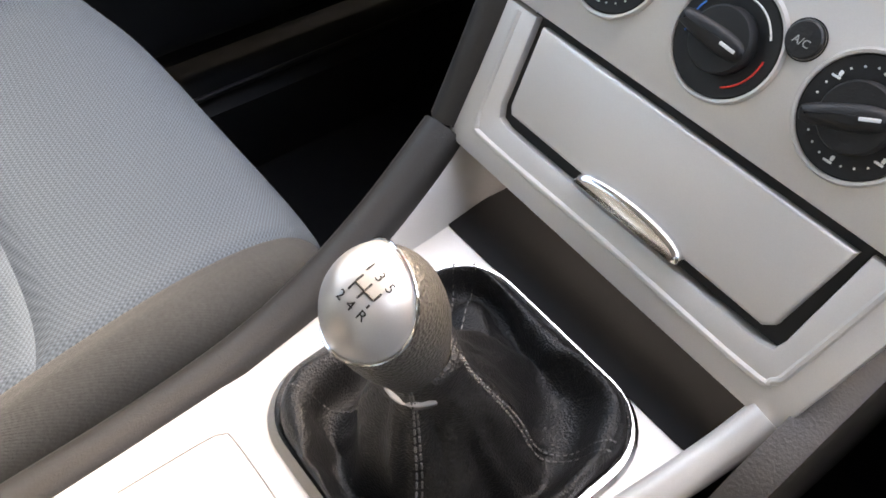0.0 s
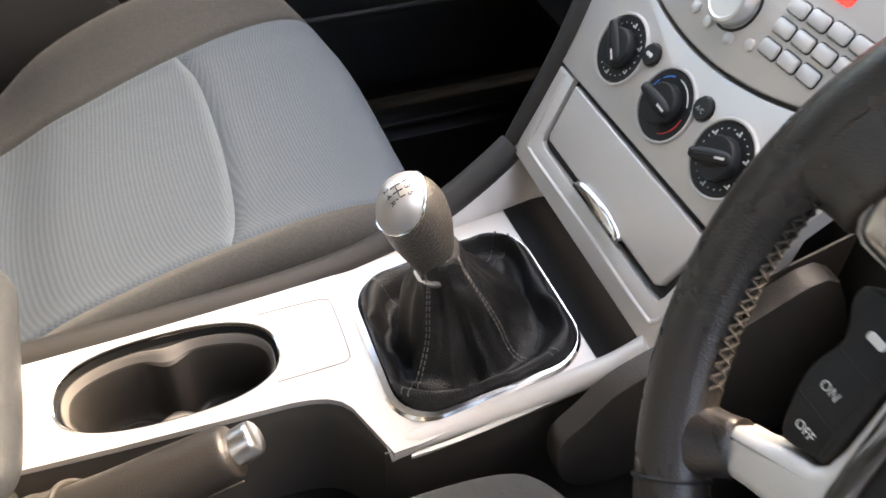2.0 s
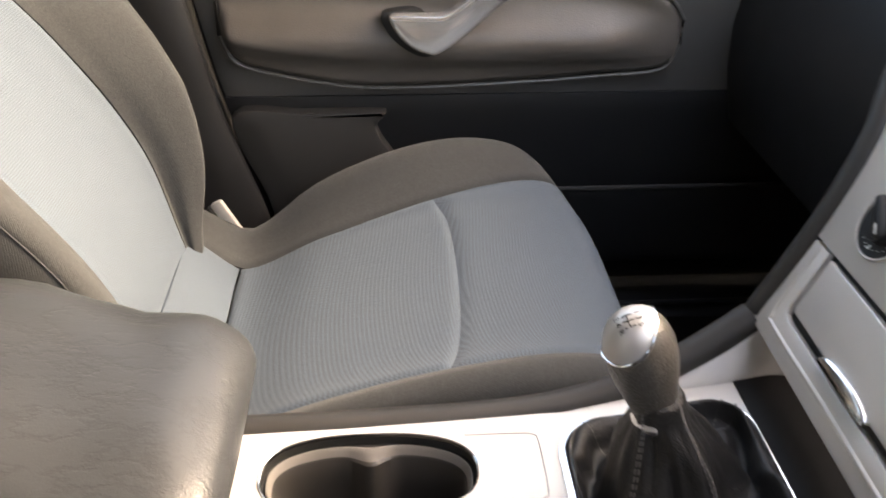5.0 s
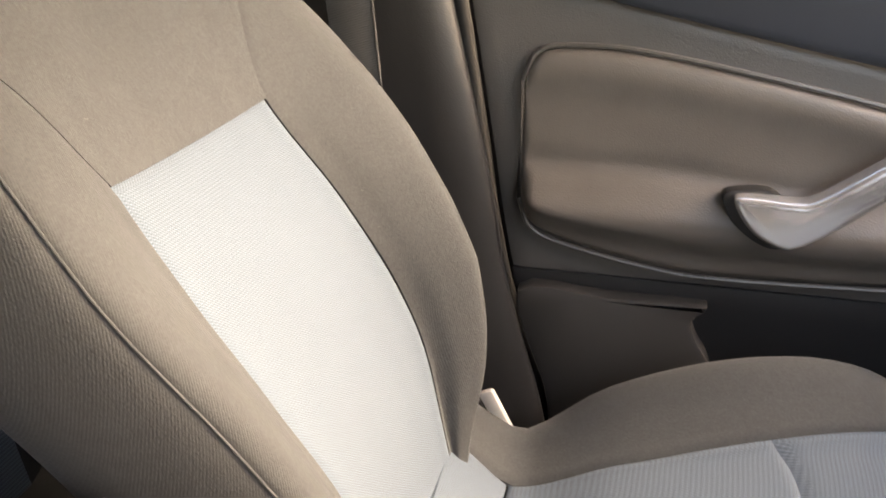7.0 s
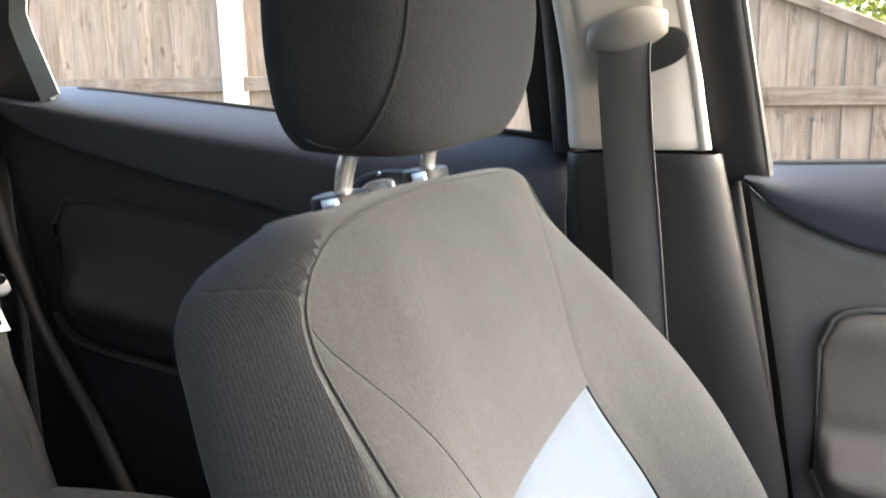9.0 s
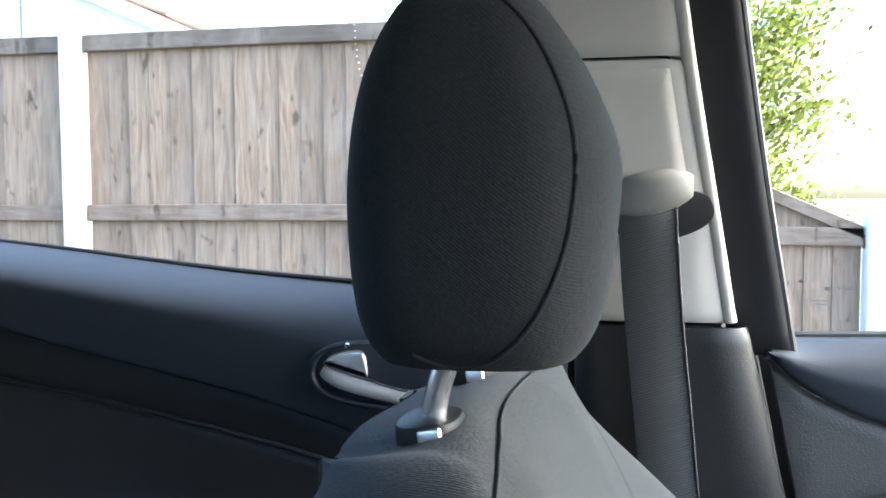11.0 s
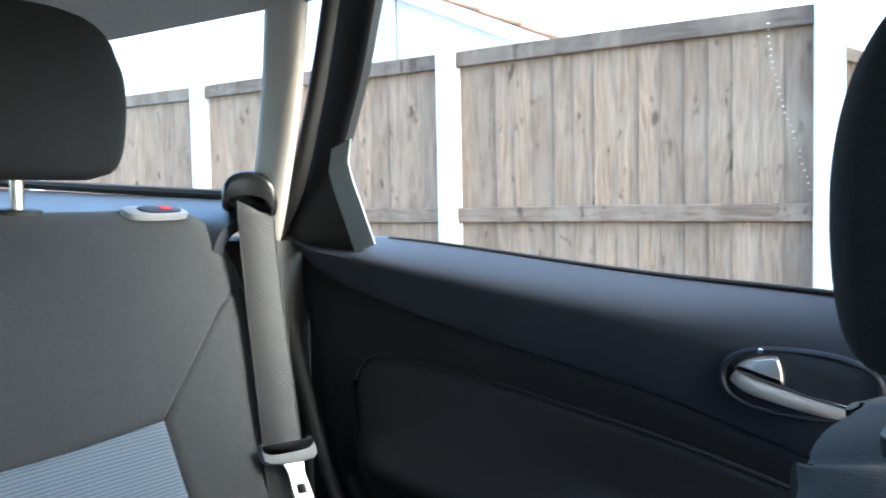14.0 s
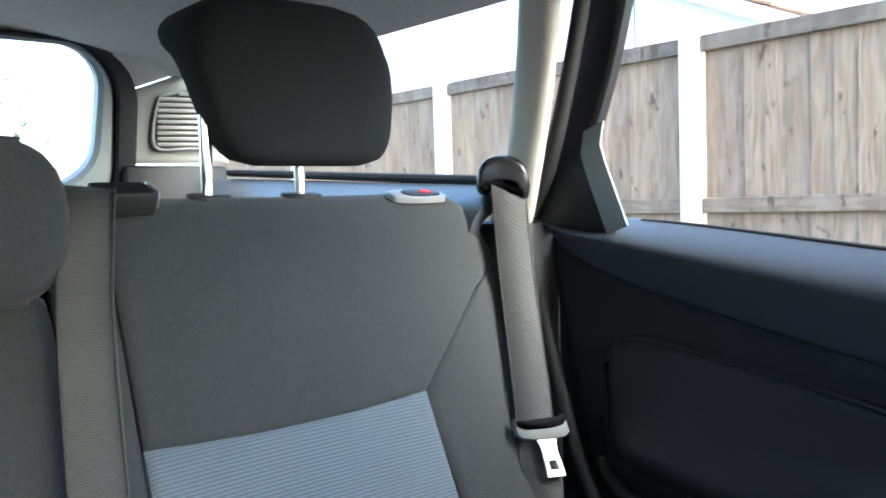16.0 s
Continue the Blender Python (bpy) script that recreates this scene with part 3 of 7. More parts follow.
def back_point(sx, u, v):
    xi, dn = table_at(BACK_U, u / 18)
    s, base = table_at(BACK_V, v / 10)
    # the bolsters bow: wide at the shoulder, drawn in at the waist
    inner = lerp_table([(0, 0.048), (0.2, 0.041), (0.3, 0.020), (0.42, -0.011), (0.5, -0.011), (0.6, -0.004)], s)
    left = lerp_table([(0, 0.045), (0.1, 0.042), (0.2, 0.034), (0.3, 0.018), (0.38, 0.002), (0.47, -0.011), (0.6, -0.01)], s)
    right = lerp_table([(0, 0.01), (0.08, 0.030), (0.2, 0.052), (0.35, 0.026), (0.47, -0.022), (0.6, -0.02)], s)
    if u <= 7:
        k = min(1, max(0, (u - 5) / 2))
        xi += inner * (1 - k) + left * k
    elif u <= 11:
        k = (u - 7) / 4
        xi += left * (1 - k) + right * k
    elif u < 13.5:
        xi += right * (13.5 - u) / 2.5
    wide = lerp_table([(0, 0.96), (1.2, 1.0), (5.2, 1.0), (6, 0.975), (7, 0.908), (7.5, 0.855), (8, 0.785), (8.5, 0.705), (9, 0.62), (10, 0.50)], v)
    narrow = lerp_table([(0, 0.96), (1.2, 1.0), (5.2, 1.0), (6, 0.985), (6.6, 0.962), (7, 0.940), (7.4, 0.900), (7.8, 0.835), (8.2, 0.755), (8.6, 0.665), (9, 0.57), (9.5, 0.45), (10, 0.34)], v)
    # the rear edge of the inner side keeps its breadth longer than the welt
    narrow += 0.022 * math.sin(math.pi * min(1, max(0, (v - 6.6) / 3.4))) * min(1, max(0, (4 - u) / 2))
    k = min(1, max(0, (u - 6) / 6))
    wide = narrow * (1 - k) + wide * k
    if u > 11:
        xi -= lerp_table([(0, 0.085), (0.1, 0.052), (0.2, 0.018), (0.3, 0.0)], s) * min(1, (u - 11) / 2.5)
    fade = lerp_table([(0, 0.7), (0.12, 1.0), (0.36, 0.9), (0.48, 0.5), (0.58, 0.15), (0.668, 0.05)], s)
    cx = 0.362
    xi = cx + (xi - cx) * wide
    # the shoulders fall back towards the top, most along the inner welt
    top = min(1, max(0, (s - 0.43) / 0.16)) ** 1.5
    k = min(1, max(0, (v - 6.7) / 1.9))
    top *= 1 - k * k * (3 - 2 * k)
    lean = lerp_table([(0, 0.0), (1, 0.1), (2, 0.35), (3, 0.75), (4, 1.0), (5, 0.8), (6, 0.4), (7, 0.0), (11, 0.0), (14, 0.85), (15, 0.8), (16, 0.4), (17, 0.1), (18, 0.0)], u)
    if dn > 0:
        if u > 11:
            fade *= lerp_table([(0, 0.05), (0.06, 0.25), (0.14, 0.72), (0.24, 1.0)], s)
        dn *= fade
    else:
        deep = lerp_table([(0, 0.115), (0.3, 0.120), (0.50, 0.126), (0.611, 0.124), (0.656, 0.123), (0.664, 0.123)], s)
        dn *= max(0.02, (deep + base) / 0.115)
    dn -= 0.026 * top * lean
    # a low crown along the top, fuller towards the middle of the car
    k = min(1, max(0, (v - 6.4) / 2.4))
    s += k * k * (3 - 2 * k) * lerp_table([(0, 0.012), (2, 0.012), (4, 0.007), (6, 0.007), (9, 0.009), (12, 0.003), (14, 0.0), (18, 0.0)], u)
    s -= 0.030 * max(0.0, (v - 7.8) / 2.2) * max(0.0, (2.5 - u) / 2.5)
    p = BACK_O + BACK_UP * s + BACK_OUT * (dn + base)
    return (sx * xi, p.y, p.z)


def span(f, sx, u0, u1, v0, v1):
    """A sub-rectangle of a seat surface; bounds may be functions of the other parameter."""
    def g(a, b):
        lo, hi = (v0(a) if callable(v0) else v0), (v1(a) if callable(v1) else v1)
        v = lo + (hi - lo) * b
        l, r = (u0(v) if callable(u0) else u0), (u1(v) if callable(u1) else u1)
        return f(sx, l + (r - l) * a, v)
    return g


def front_seat(name, sx, label, headrest=True):
    seat = thing(name, (sx * 0.36, -0.25, 0.0), label, "car seat", "front seats")
    fl = sx < 0     # keeps panels facing outwards
    c, b = cushion_point, back_point
    def add(nm, f, na, nb, mat, lab="", **k):
        face = (0, 0, 1) if "cushion" in nm or nm in ("inner_bolster", "outer_bolster") else (0, 0.93, 0.37)
        if nm.endswith("side"):
            face = (-sx if "inner" in nm else sx, 0, 0)
        part(nm, patch(f, na, nb, face=(0, -1, 0) if nm == "back_cover" else face, **k), mat, seat, lab)
    bow = lambda a: 3.42 + 0.20 * math.sin(math.pi * a)
    ce = lambda v: 9 + 1.25 * min(1, max(0, (v - 2.2) / 4.6)) ** 1.3
    add("cushion_front", span(c, sx, 5, ce, bow, 10), 26, 26, INSERT, "blue-grey knitted front cushion panel")
    add("cushion_middle", span(c, sx, 5, ce, 1.0, bow), 26, 26, INSERT, "blue-grey knitted cushion panel")
    add("cushion_heel", span(c, sx, 5, 9, 0.0, 1.0), 26, 10, INSERT, "pale knitted strip at the backrest")
    add("inner_bolster", span(c, sx, 0, 5, 0, 10), 24, 48, CLOTH, "charcoal cloth cushion bolster")
    add("outer_bolster", span(c, sx, ce, 15, 0, 10), 30, 48, CLOTH, "charcoal cloth raised cushion bolster")
    low_top, tl, tr = 4.92, 7.0, 7.7
    def uL(v):
        k = min(1, max(0, (v - tl) / 1.5))
        return 7 - 3.0 * min(1, max(0, (v - low_top) / (tl - low_top))) ** 1.15 - 4.0 * k * k * (3 - 2 * k)
    uR = lambda v: 11 + 4.0 * min(1, max(0, (v - low_top) / (tr - low_top))) ** 1.7
    dipped = lambda a: low_top + 0.03 * (2 * a - 1) ** 2
    add("back_insert", span(b, sx, lambda v: 7 + 0.5 * max(0, (3 - v) / 3), lambda v: 11 - 0.1 * max(0, (3 - v) / 3), 0, dipped), 24, 40, INSERT, "pale knitted backrest insert")
    add("back_upper", span(b, sx, uL, uR, dipped, 10), 36, 44, CLOTH, "charcoal cloth upper backrest", depth=0.0005)
    add("back_inner_bolster", span(b, sx, 4, lambda v: uL(v) if v > low_top else 7 + 0.5 * max(0, (3 - v) / 3), 0, tl - 0.03), 14, 60, CLOTH, depth=0.0012, width=0.004)
    add("back_outer_bolster", span(b, sx, lambda v: uR(v) if v > low_top else 11 - 0.1 * max(0, (3 - v) / 3), 15, 0, tr - 0.03), 22, 60, CLOTH, depth=0.0018)
    add("back_inner_side", span(b, sx, 0, lambda v: min(4, uL(v)) + 0.22, 0, 8.47), 26, 60, CLOTH, "charcoal cloth backrest side", thick=0.003, seams=(0, 1, 0, 0), depth=0.0012, width=0.012)
    add("back_outer_side", span(b, sx, 15, 18, 0, 10), 12, 40, CLOTH, thick=0.003, seams=(0, 0, 0, 0))
    add("back_cover", lambda p, q: (sx * (0.205 + 0.31 * p), *(BACK_O + BACK_UP * (0.60 * q) + BACK_OUT * (-0.118 - 0.01 * math.sin(3.1416 * p) + (0.03 * max(0, q - 0.9) / 0.1)))[1:]), 10, 20, DARK, "dark backrest shell")
    def shell_top(p, q):
        top = Vector(b(sx, 18 * p, 10))
        low = BACK_O + BACK_UP * 0.50 + BACK_OUT * -0.128
        low.x = sx * (0.175 + 0.37 * p)
        r = math.sin(1.5708 * q)
        return top.lerp(low, q) + BACK_OUT * (-0.014 * math.sin(math.pi * q)) + BACK_UP * (0.02 * (r - q))
    add("back_cover", shell_top, 24, 12, CLOTH, "charcoal cloth back of the seat", seams=(0, 0, 0, 0), thick=0.003)
    welt = [Vector(b(sx, 4, v)) + Vector((0, 0.0006, 0.0004)) for v in np.linspace(0.2, 7.5, 60)]
    welt += [Vector(b(sx, u, v)) + Vector((0, 0.0004, 0.0006)) for u, v in smooth2([(4, 7.5), (4.2, 7.85), (4.9, 8.12), (6.2, 8.28), (8, 8.36), (10, 8.40), (12, 8.38), (13.5, 8.2)], 8)]
    seam = [Vector(c(sx, 2.2 + 0.25 * math.sin(0.5 * v), v)) + Vector((-sx * 0.0004, 0, 0.0004)) for v in np.linspace(1.0, 8.8, 60)]
    part("bolster_seam", tube(seam, 0.0011, 6), CLOTH, seat)
    part("welt", tube(welt, 0.0009, 8), CLOTH, seat)
    part("seat_base", join(block((min(sx * .14, sx * .60), -0.44, 0.02), (max(sx * .14, sx * .60), -0.02, 0.24), 0.02)), BLACK, seat, "black plastic seat base")
    part("recliner_cover", slab(Plane((sx * 0.128, -0.44, 0.27), (0, 1, 0), (0, 0, 1)), oval(0.075, 0.045, 24), -0.008, 0.008, 0.005), DARK, seat)
    if headrest:
        front_headrest(seat, sx)
    return seat


def superring(cx, cy, z, a, b, n=40, p=2.6):
    return [(cx + x, cy + y, z) for x, y in oval(a, b, n, p)]


def front_headrest(seat, sx):
    cx = sx * 0.366
    prof = [(0.918, 0.076, 0.028, -0.726), (0.921, 0.100, 0.046, -0.726), (0.930, 0.114, 0.056, -0.726), (0.950, 0.125, 0.0630, -0.7255), (0.985, 0.131, 0.0675, -0.7245),
            (1.025, 0.131, 0.0675, -0.7235), (1.060, 0.125, 0.0575, -0.7265), (1.087, 0.113, 0.0430, -0.7285), (1.106, 0.092, 0.027, -0.7290), (1.1145, 0.062, 0.013, -0.7290)]
    rings = []
    # the outer lower corner is cut away
    trim = lambda z: 0.012 * min(1, max(0, (0.972 - z) / 0.050))
    zs = np.linspace(0.918, 1.1145, 34)
    for z in zs:
        a, bb, cy = (lerp_table([(r[0], r[k]) for r in prof], z) for k in (1, 2, 3))
        rings.append(superring(cx - sx * trim(z), cy, z, a - trim(z), bb, 64, 3.3))
    hr = part("headrest", skin(bmesh.new(), rings), HEAD_SHADED, seat, "charcoal cloth headrest", 80)
    # piped seam round each cheek, and a short stitched seam below
    for side in (-1, 1):
        loop = []
        for i in range(41):
            t = radians(-112 + 224 * i / 40)
            z = 1.012 + 0.086 * math.sin(t)
            a, bb, cy = (lerp_table([(r[0], r[k]) for r in prof], z) for k in (1, 2, 3))
            y = cy - 0.002 + 0.062 * math.cos(t) * (0.80 if math.cos(t) > 0 else 0.86)
            d = min(0.999, abs(y - cy) / bb)
            x = (a - trim(z)) * (1 - d ** 3.3) ** (1 / 3.3)
            loop.append((cx - sx * trim(z) + side * (x + 0.0004), y, z))
        part("piping", tube(loop, 0.0012, 8), HEAD_SHADED, hr)
    for xp in (-0.291, -0.433):
        x = xp if sx < 0 else -xp
        part("post", tube(smooth([(x, -0.7475, 0.870), (x, -0.745, 0.905), (x, -0.734, 0.935)], 6), 0.0062, 14), HANDLE, seat, "brushed metal headrest post")
        fr = Plane((x, -0.7475, 0.8825), (1, 0, 0), (0, 1, 0.10))
        col = part("collar", slab(fr, oval(0.0225, 0.0165, 32, 2.6), 0, 0.012, 0.003), BLACK, seat, "black plastic headrest collar")
        part("collar_button", slab(Plane(fr(0.0195 * (1 if sx < 0 else -1), 0.004, 0.003), (1, 0, 0), (0, 1, 0.18)), rrect(0.008, 0.012, 0.002), 0, 0.0075, 0.0015), SATIN, col)


def rear_seat():
    bench = thing("rear_bench", (-0.2, -1.5, 0.0), "charcoal cloth rear bench with blue-grey knitted inserts", "car seat")
    up, out = Vector((0, -0.34, 0.94)), Vector((0, 0.94, 0.34))
    o = Vector((0, -1.495, 0.770))
    def at(x, s, d):
        p = o + up * s + out * d
        return (x, p.y, p.z)
    def prof(s):
        return lerp_table([(-0.45, -0.02), (-0.2, 0.004), (0.0, 0.0), (0.12, 0.0), (0.19, -0.012), (0.222, -0.030), (0.240, -0.060), (0.246, -0.10), (0.246, -0.15)], s)
    def wrap(b):
        """0..1 from the panel's lower edge over the top."""
        tab = [(0.0, 0.0), (0.06, 0.001), (0.12, 0.0), (0.175, -0.008), (0.212, -0.022), (0.232, -0.044), (0.240, -0.075), (0.240, -0.11), (0.238, -0.145)]
        return table_at(tab, b)
    def side_drop(x):
        return 0.05 * max(0, (-x - 0.580) / 0.045) ** 2
    def upper(a, b):
        s, d = wrap(b)
        x0, x1 = -0.100, -0.44 - 0.135 * min(1, max(0, s) / 0.115) - 0.060 * min(1, max(0, s - 0.105) / 0.08)
        x = x0 + (x1 - x0) * a
        s2 = s * 1.14 + 0.007 * (2 * a - 1) ** 2 * (1 - b) - 0.007 * (1 - b) - 0.035 * max(0, (-x - 0.555) / 0.08) ** 2 * (s / 0.24)
        return at(x, s2, d + 0.008 * math.sin(math.pi * a) * (1 - b) - side_drop(x) * 0.5)
    part("upper_panel", patch(upper, 32, 40), CLOTH, bench, "charcoal cloth upper backrest")
    def insert(a, b):
        s = -0.40 + 0.40 * b
        x = -0.099 + a * (-0.341 + 0.02 * (1 - b)) - 0.035 * (1 - b) * a
        return at(x, s + (0.007 * (2 * a - 1) ** 2 - 0.007) * b, prof(s) + 0.006 * math.sin(math.pi * a))
    part("insert_panel", patch(insert, 30, 36), INSERT_REAR, bench, "blue-grey knitted backrest insert")
    def bolster(a, b):
        s = -0.42 + 0.68 * b
        e = s / 1.14
        xin = -0.438 - 0.135 * min(1, max(0, e) / 0.115) - 0.060 * min(1, max(0, e - 0.105) / 0.08) - 0.015 * min(1, max(0, -s / 0.2))
        x = xin + (-0.615 - 0.045 * min(1, max(0, s + 0.1) / 0.2) - xin) * a
        return at(x, s, prof(e) + 0.022 * math.sin(math.pi * min(1, a * 1.1)) * (1 - b) - 0.06 * max(0, a - 0.7) - 0.5 * side_drop(x) * min(1, max(0, s / 0.12)))
    part("side_bolster", patch(bolster, 18, 36), CLOTH, bench, "charcoal cloth backrest side bolster")
    part("seam_strip", patch(lambda a, b: at(-0.098 + 0.055 * a, -0.40 + 0.62 * b, prof(-0.40 + 0.62 * b) - 0.003), 4, 30), CLOTH, bench)
    def middle(a, b):
        s = -0.40 + 0.575 * b
        return at(-0.043 + 0.26 * a, s - 0.02 * max(0, 1 - a / 0.12) ** 2 * b, prof(s) + 0.012 * math.sin(math.pi * min(1, a)))
    part("middle_panel", patch(middle, 20, 36, width=0.016, depth=0.010), CLOTH, bench, "charcoal cloth middle backrest")
    def far(a, b):
        s, d = wrap(b)
        return at(0.22 + 0.38 * a, s - 0.4 * (1 - b), d)
    part("far_panel", patch(far, 16, 24), CLOTH, bench)
    part("top_roll", patch(lambda a, b: at(-0.12 + 0.36 * a, *wrap(0.4 + 0.6 * b)), 10, 20), CLOTH, bench)
    part("back_board", block((-0.60, -1.74, 0.10), (0.60, -1.70, 0.99), 0.01), DARK, bench, "dark back of the rear seat")
    # cushion
    def cushion(x0, x1):
        def f(a, b):
            x = x0 + (x1 - x0) * a
            y = -1.47 + 0.50 * b
            z = 0.405 + 0.03 * math.sin(2.2 * b) - 0.20 * max(0, (b - 0.86) / 0.14) ** 2.5
            return (x, y, z)
        return f
    part("cushion_insert", patch(cushion(-0.10, -0.47), 16, 20), INSERT_REAR, bench, "blue-grey knitted seat cushion")
    part("cushion_side", patch(lambda a, b: (lambda p: (p[0], p[1], p[2] + 0.02 * math.sin(math.pi * a)))(cushion(-0.47, -0.62)(a, b)), 10, 20), CLOTH, bench)
    part("cushion_middle", patch(cushion(0.60, -0.10), 20, 20), CLOTH, bench)
    part("bench_base", block((-0.62, -1.50, 0.05), (0.62, -1.02, 0.30), 0.02), BLACK, bench)
    # outer head restraint
    hr_profile = [(1.040, 0.072, 0.014, -1.615), (1.046, 0.096, 0.025, -1.616), (1.065, 0.114, 0.031, -1.617), (1.10, 0.126, 0.034, -1.619), (1.14, 0.134, 0.038, -1.624), (1.165, 0.136, 0.047, -1.633), (1.185, 0.134, 0.066, -1.652), (1.207, 0.126, 0.076, -1.662), (1.224, 0.106, 0.074, -1.665), (1.233, 0.080, 0.060, -1.665)]
    def restraint(cx, dz, nm, lab):
        rings = []
        for z in np.linspace(1.040, 1.233, 28):
            a, b, cy = (lerp_table([(r[0], r[k]) for r in hr_profile], z) for k in (1, 2, 3))
            rings.append(superring(cx + 0.10 * (z - 1.13), cy, z + dz, a, b, 56, 4.6))
        return part(nm, skin(bmesh.new(), rings), HEAD_SHADED, bench, lab, 80)
    restraint(-0.352, 0.0, "headrest", "raised charcoal cloth rear headrest")
    for x in (-0.237, -0.358):
        part("post", tube([(x, -1.631, 0.985), (x, -1.630, 1.125)], 0.0070, 14), CHROME, bench, "chrome headrest post")
        part("post_guide", slab(Plane((x, -1.629, 1.0050), (1, 0, 0), (0, 1, -0.15)), oval(0.026, 0.016, 24, 2.6), -0.012, 0.0025, 0.002), BLACK, bench)
    # middle head restraint, lowered on the backrest
    rings = [superring(0.062, -1.545, 0.985 + 0.075 * math.sin(t), 0.118 * max(0.35, math.cos(t)) ** 0.35, 0.060 * max(0.2, math.cos(t)) ** 0.5, 40, 2.6) for t in np.linspace(-1.50, 1.50, 22)]
    part("middle_headrest", skin(bmesh.new(), rings), CLOTH, bench, "lowered charcoal middle headrest", 80)
    # release button and belt outlet on the top edge
    fr = Plane((-0.521, -1.606, 1.000), (1, 0, 0), (0, 0.94, -0.34))
    rel = part("release_bezel", slab(fr, oval(0.045, 0.018, 28, 3.2), -0.004, 0.004, 0.002), plastic("grey bezel", (0.26, 0.265, 0.27), 0.4), bench, "grey release bezel with a red marker")
    part("release_button", slab(Plane(fr(-0.006, 0, 0.004), fr.u, fr.v), oval(0.031, 0.0125, 24, 2.6), -0.001, 0.002, 0.001), BLACK, rel)
    part("red_marker", slab(Plane(fr(-0.014, 0, 0.006), fr.u, fr.v), oval(0.010, 0.006, 16), 0, 0.0015, 0.0005), plain("red marker", (0.5, 0.02, 0.02)), rel)
    of = Plane((-0.122, -1.585, 1.003), (1, 0, 0), (0, 0.9, -0.35))
    outlet = part("belt_outlet", slab(of, rrect(0.060, 0.036, 0.006), -0.01, 0.014, 0.004), BLACK, bench, "black belt outlet on the backrest")
    part("outlet_edge", slab(Plane(of(-0.0305, 0, 0), of.u, of.v), rrect(0.0025, 0.036, 0.001, 2), -0.004, 0.0135, 0.0008), SATIN, outlet)
    # middle lap belt across the backrest
    belt = thing("middle_seat_belt", (-0.07, -1.48, 0.41), "dark grey seat belt hanging down the rear backrest", "seat belt", "seat belts")
    path = smooth([(-0.095, -1.600, 1.014), (-0.082, -1.560, 1.012), (-0.068, -1.530, 0.972), (-0.055, -1.504, 0.90), (-0.045, -1.468, 0.80), (-0.036, -1.428, 0.68), (-0.028, -1.393, 0.56), (-0.02, -1.37, 0.44)], 8)
    part("webbing", ribbon(path, (1, -0.1, 0.1), 0.048, 0.0016), WEB, belt)
    part("belt_edge", tube([p + Vector((-0.0238, 0.004, 0.0)) for p in path], 0.0012, 6), WEB, belt)
    part("belt_edge", tube([p + Vector((0.0238, 0.002, 0.003)) for p in path], 0.0012, 6), WEB, belt)


# ---- passenger front door ----
def curve(tab):
    return lambda x: lerp_table(tab, x)


HANDLE_OUTLINE = [(-0.207, 0.586), (-0.198, 0.594), (-0.150, 0.594), (-0.127, 0.600), (-0.074, 0.640), (-0.040, 0.663), (-0.024, 0.662), (-0.018, 0.651), (-0.024, 0.635), (-0.067, 0.601), (-0.116, 0.560), (-0.140, 0.544), (-0.153, 0.541), (-0.176, 0.549), (-0.194, 0.564)]


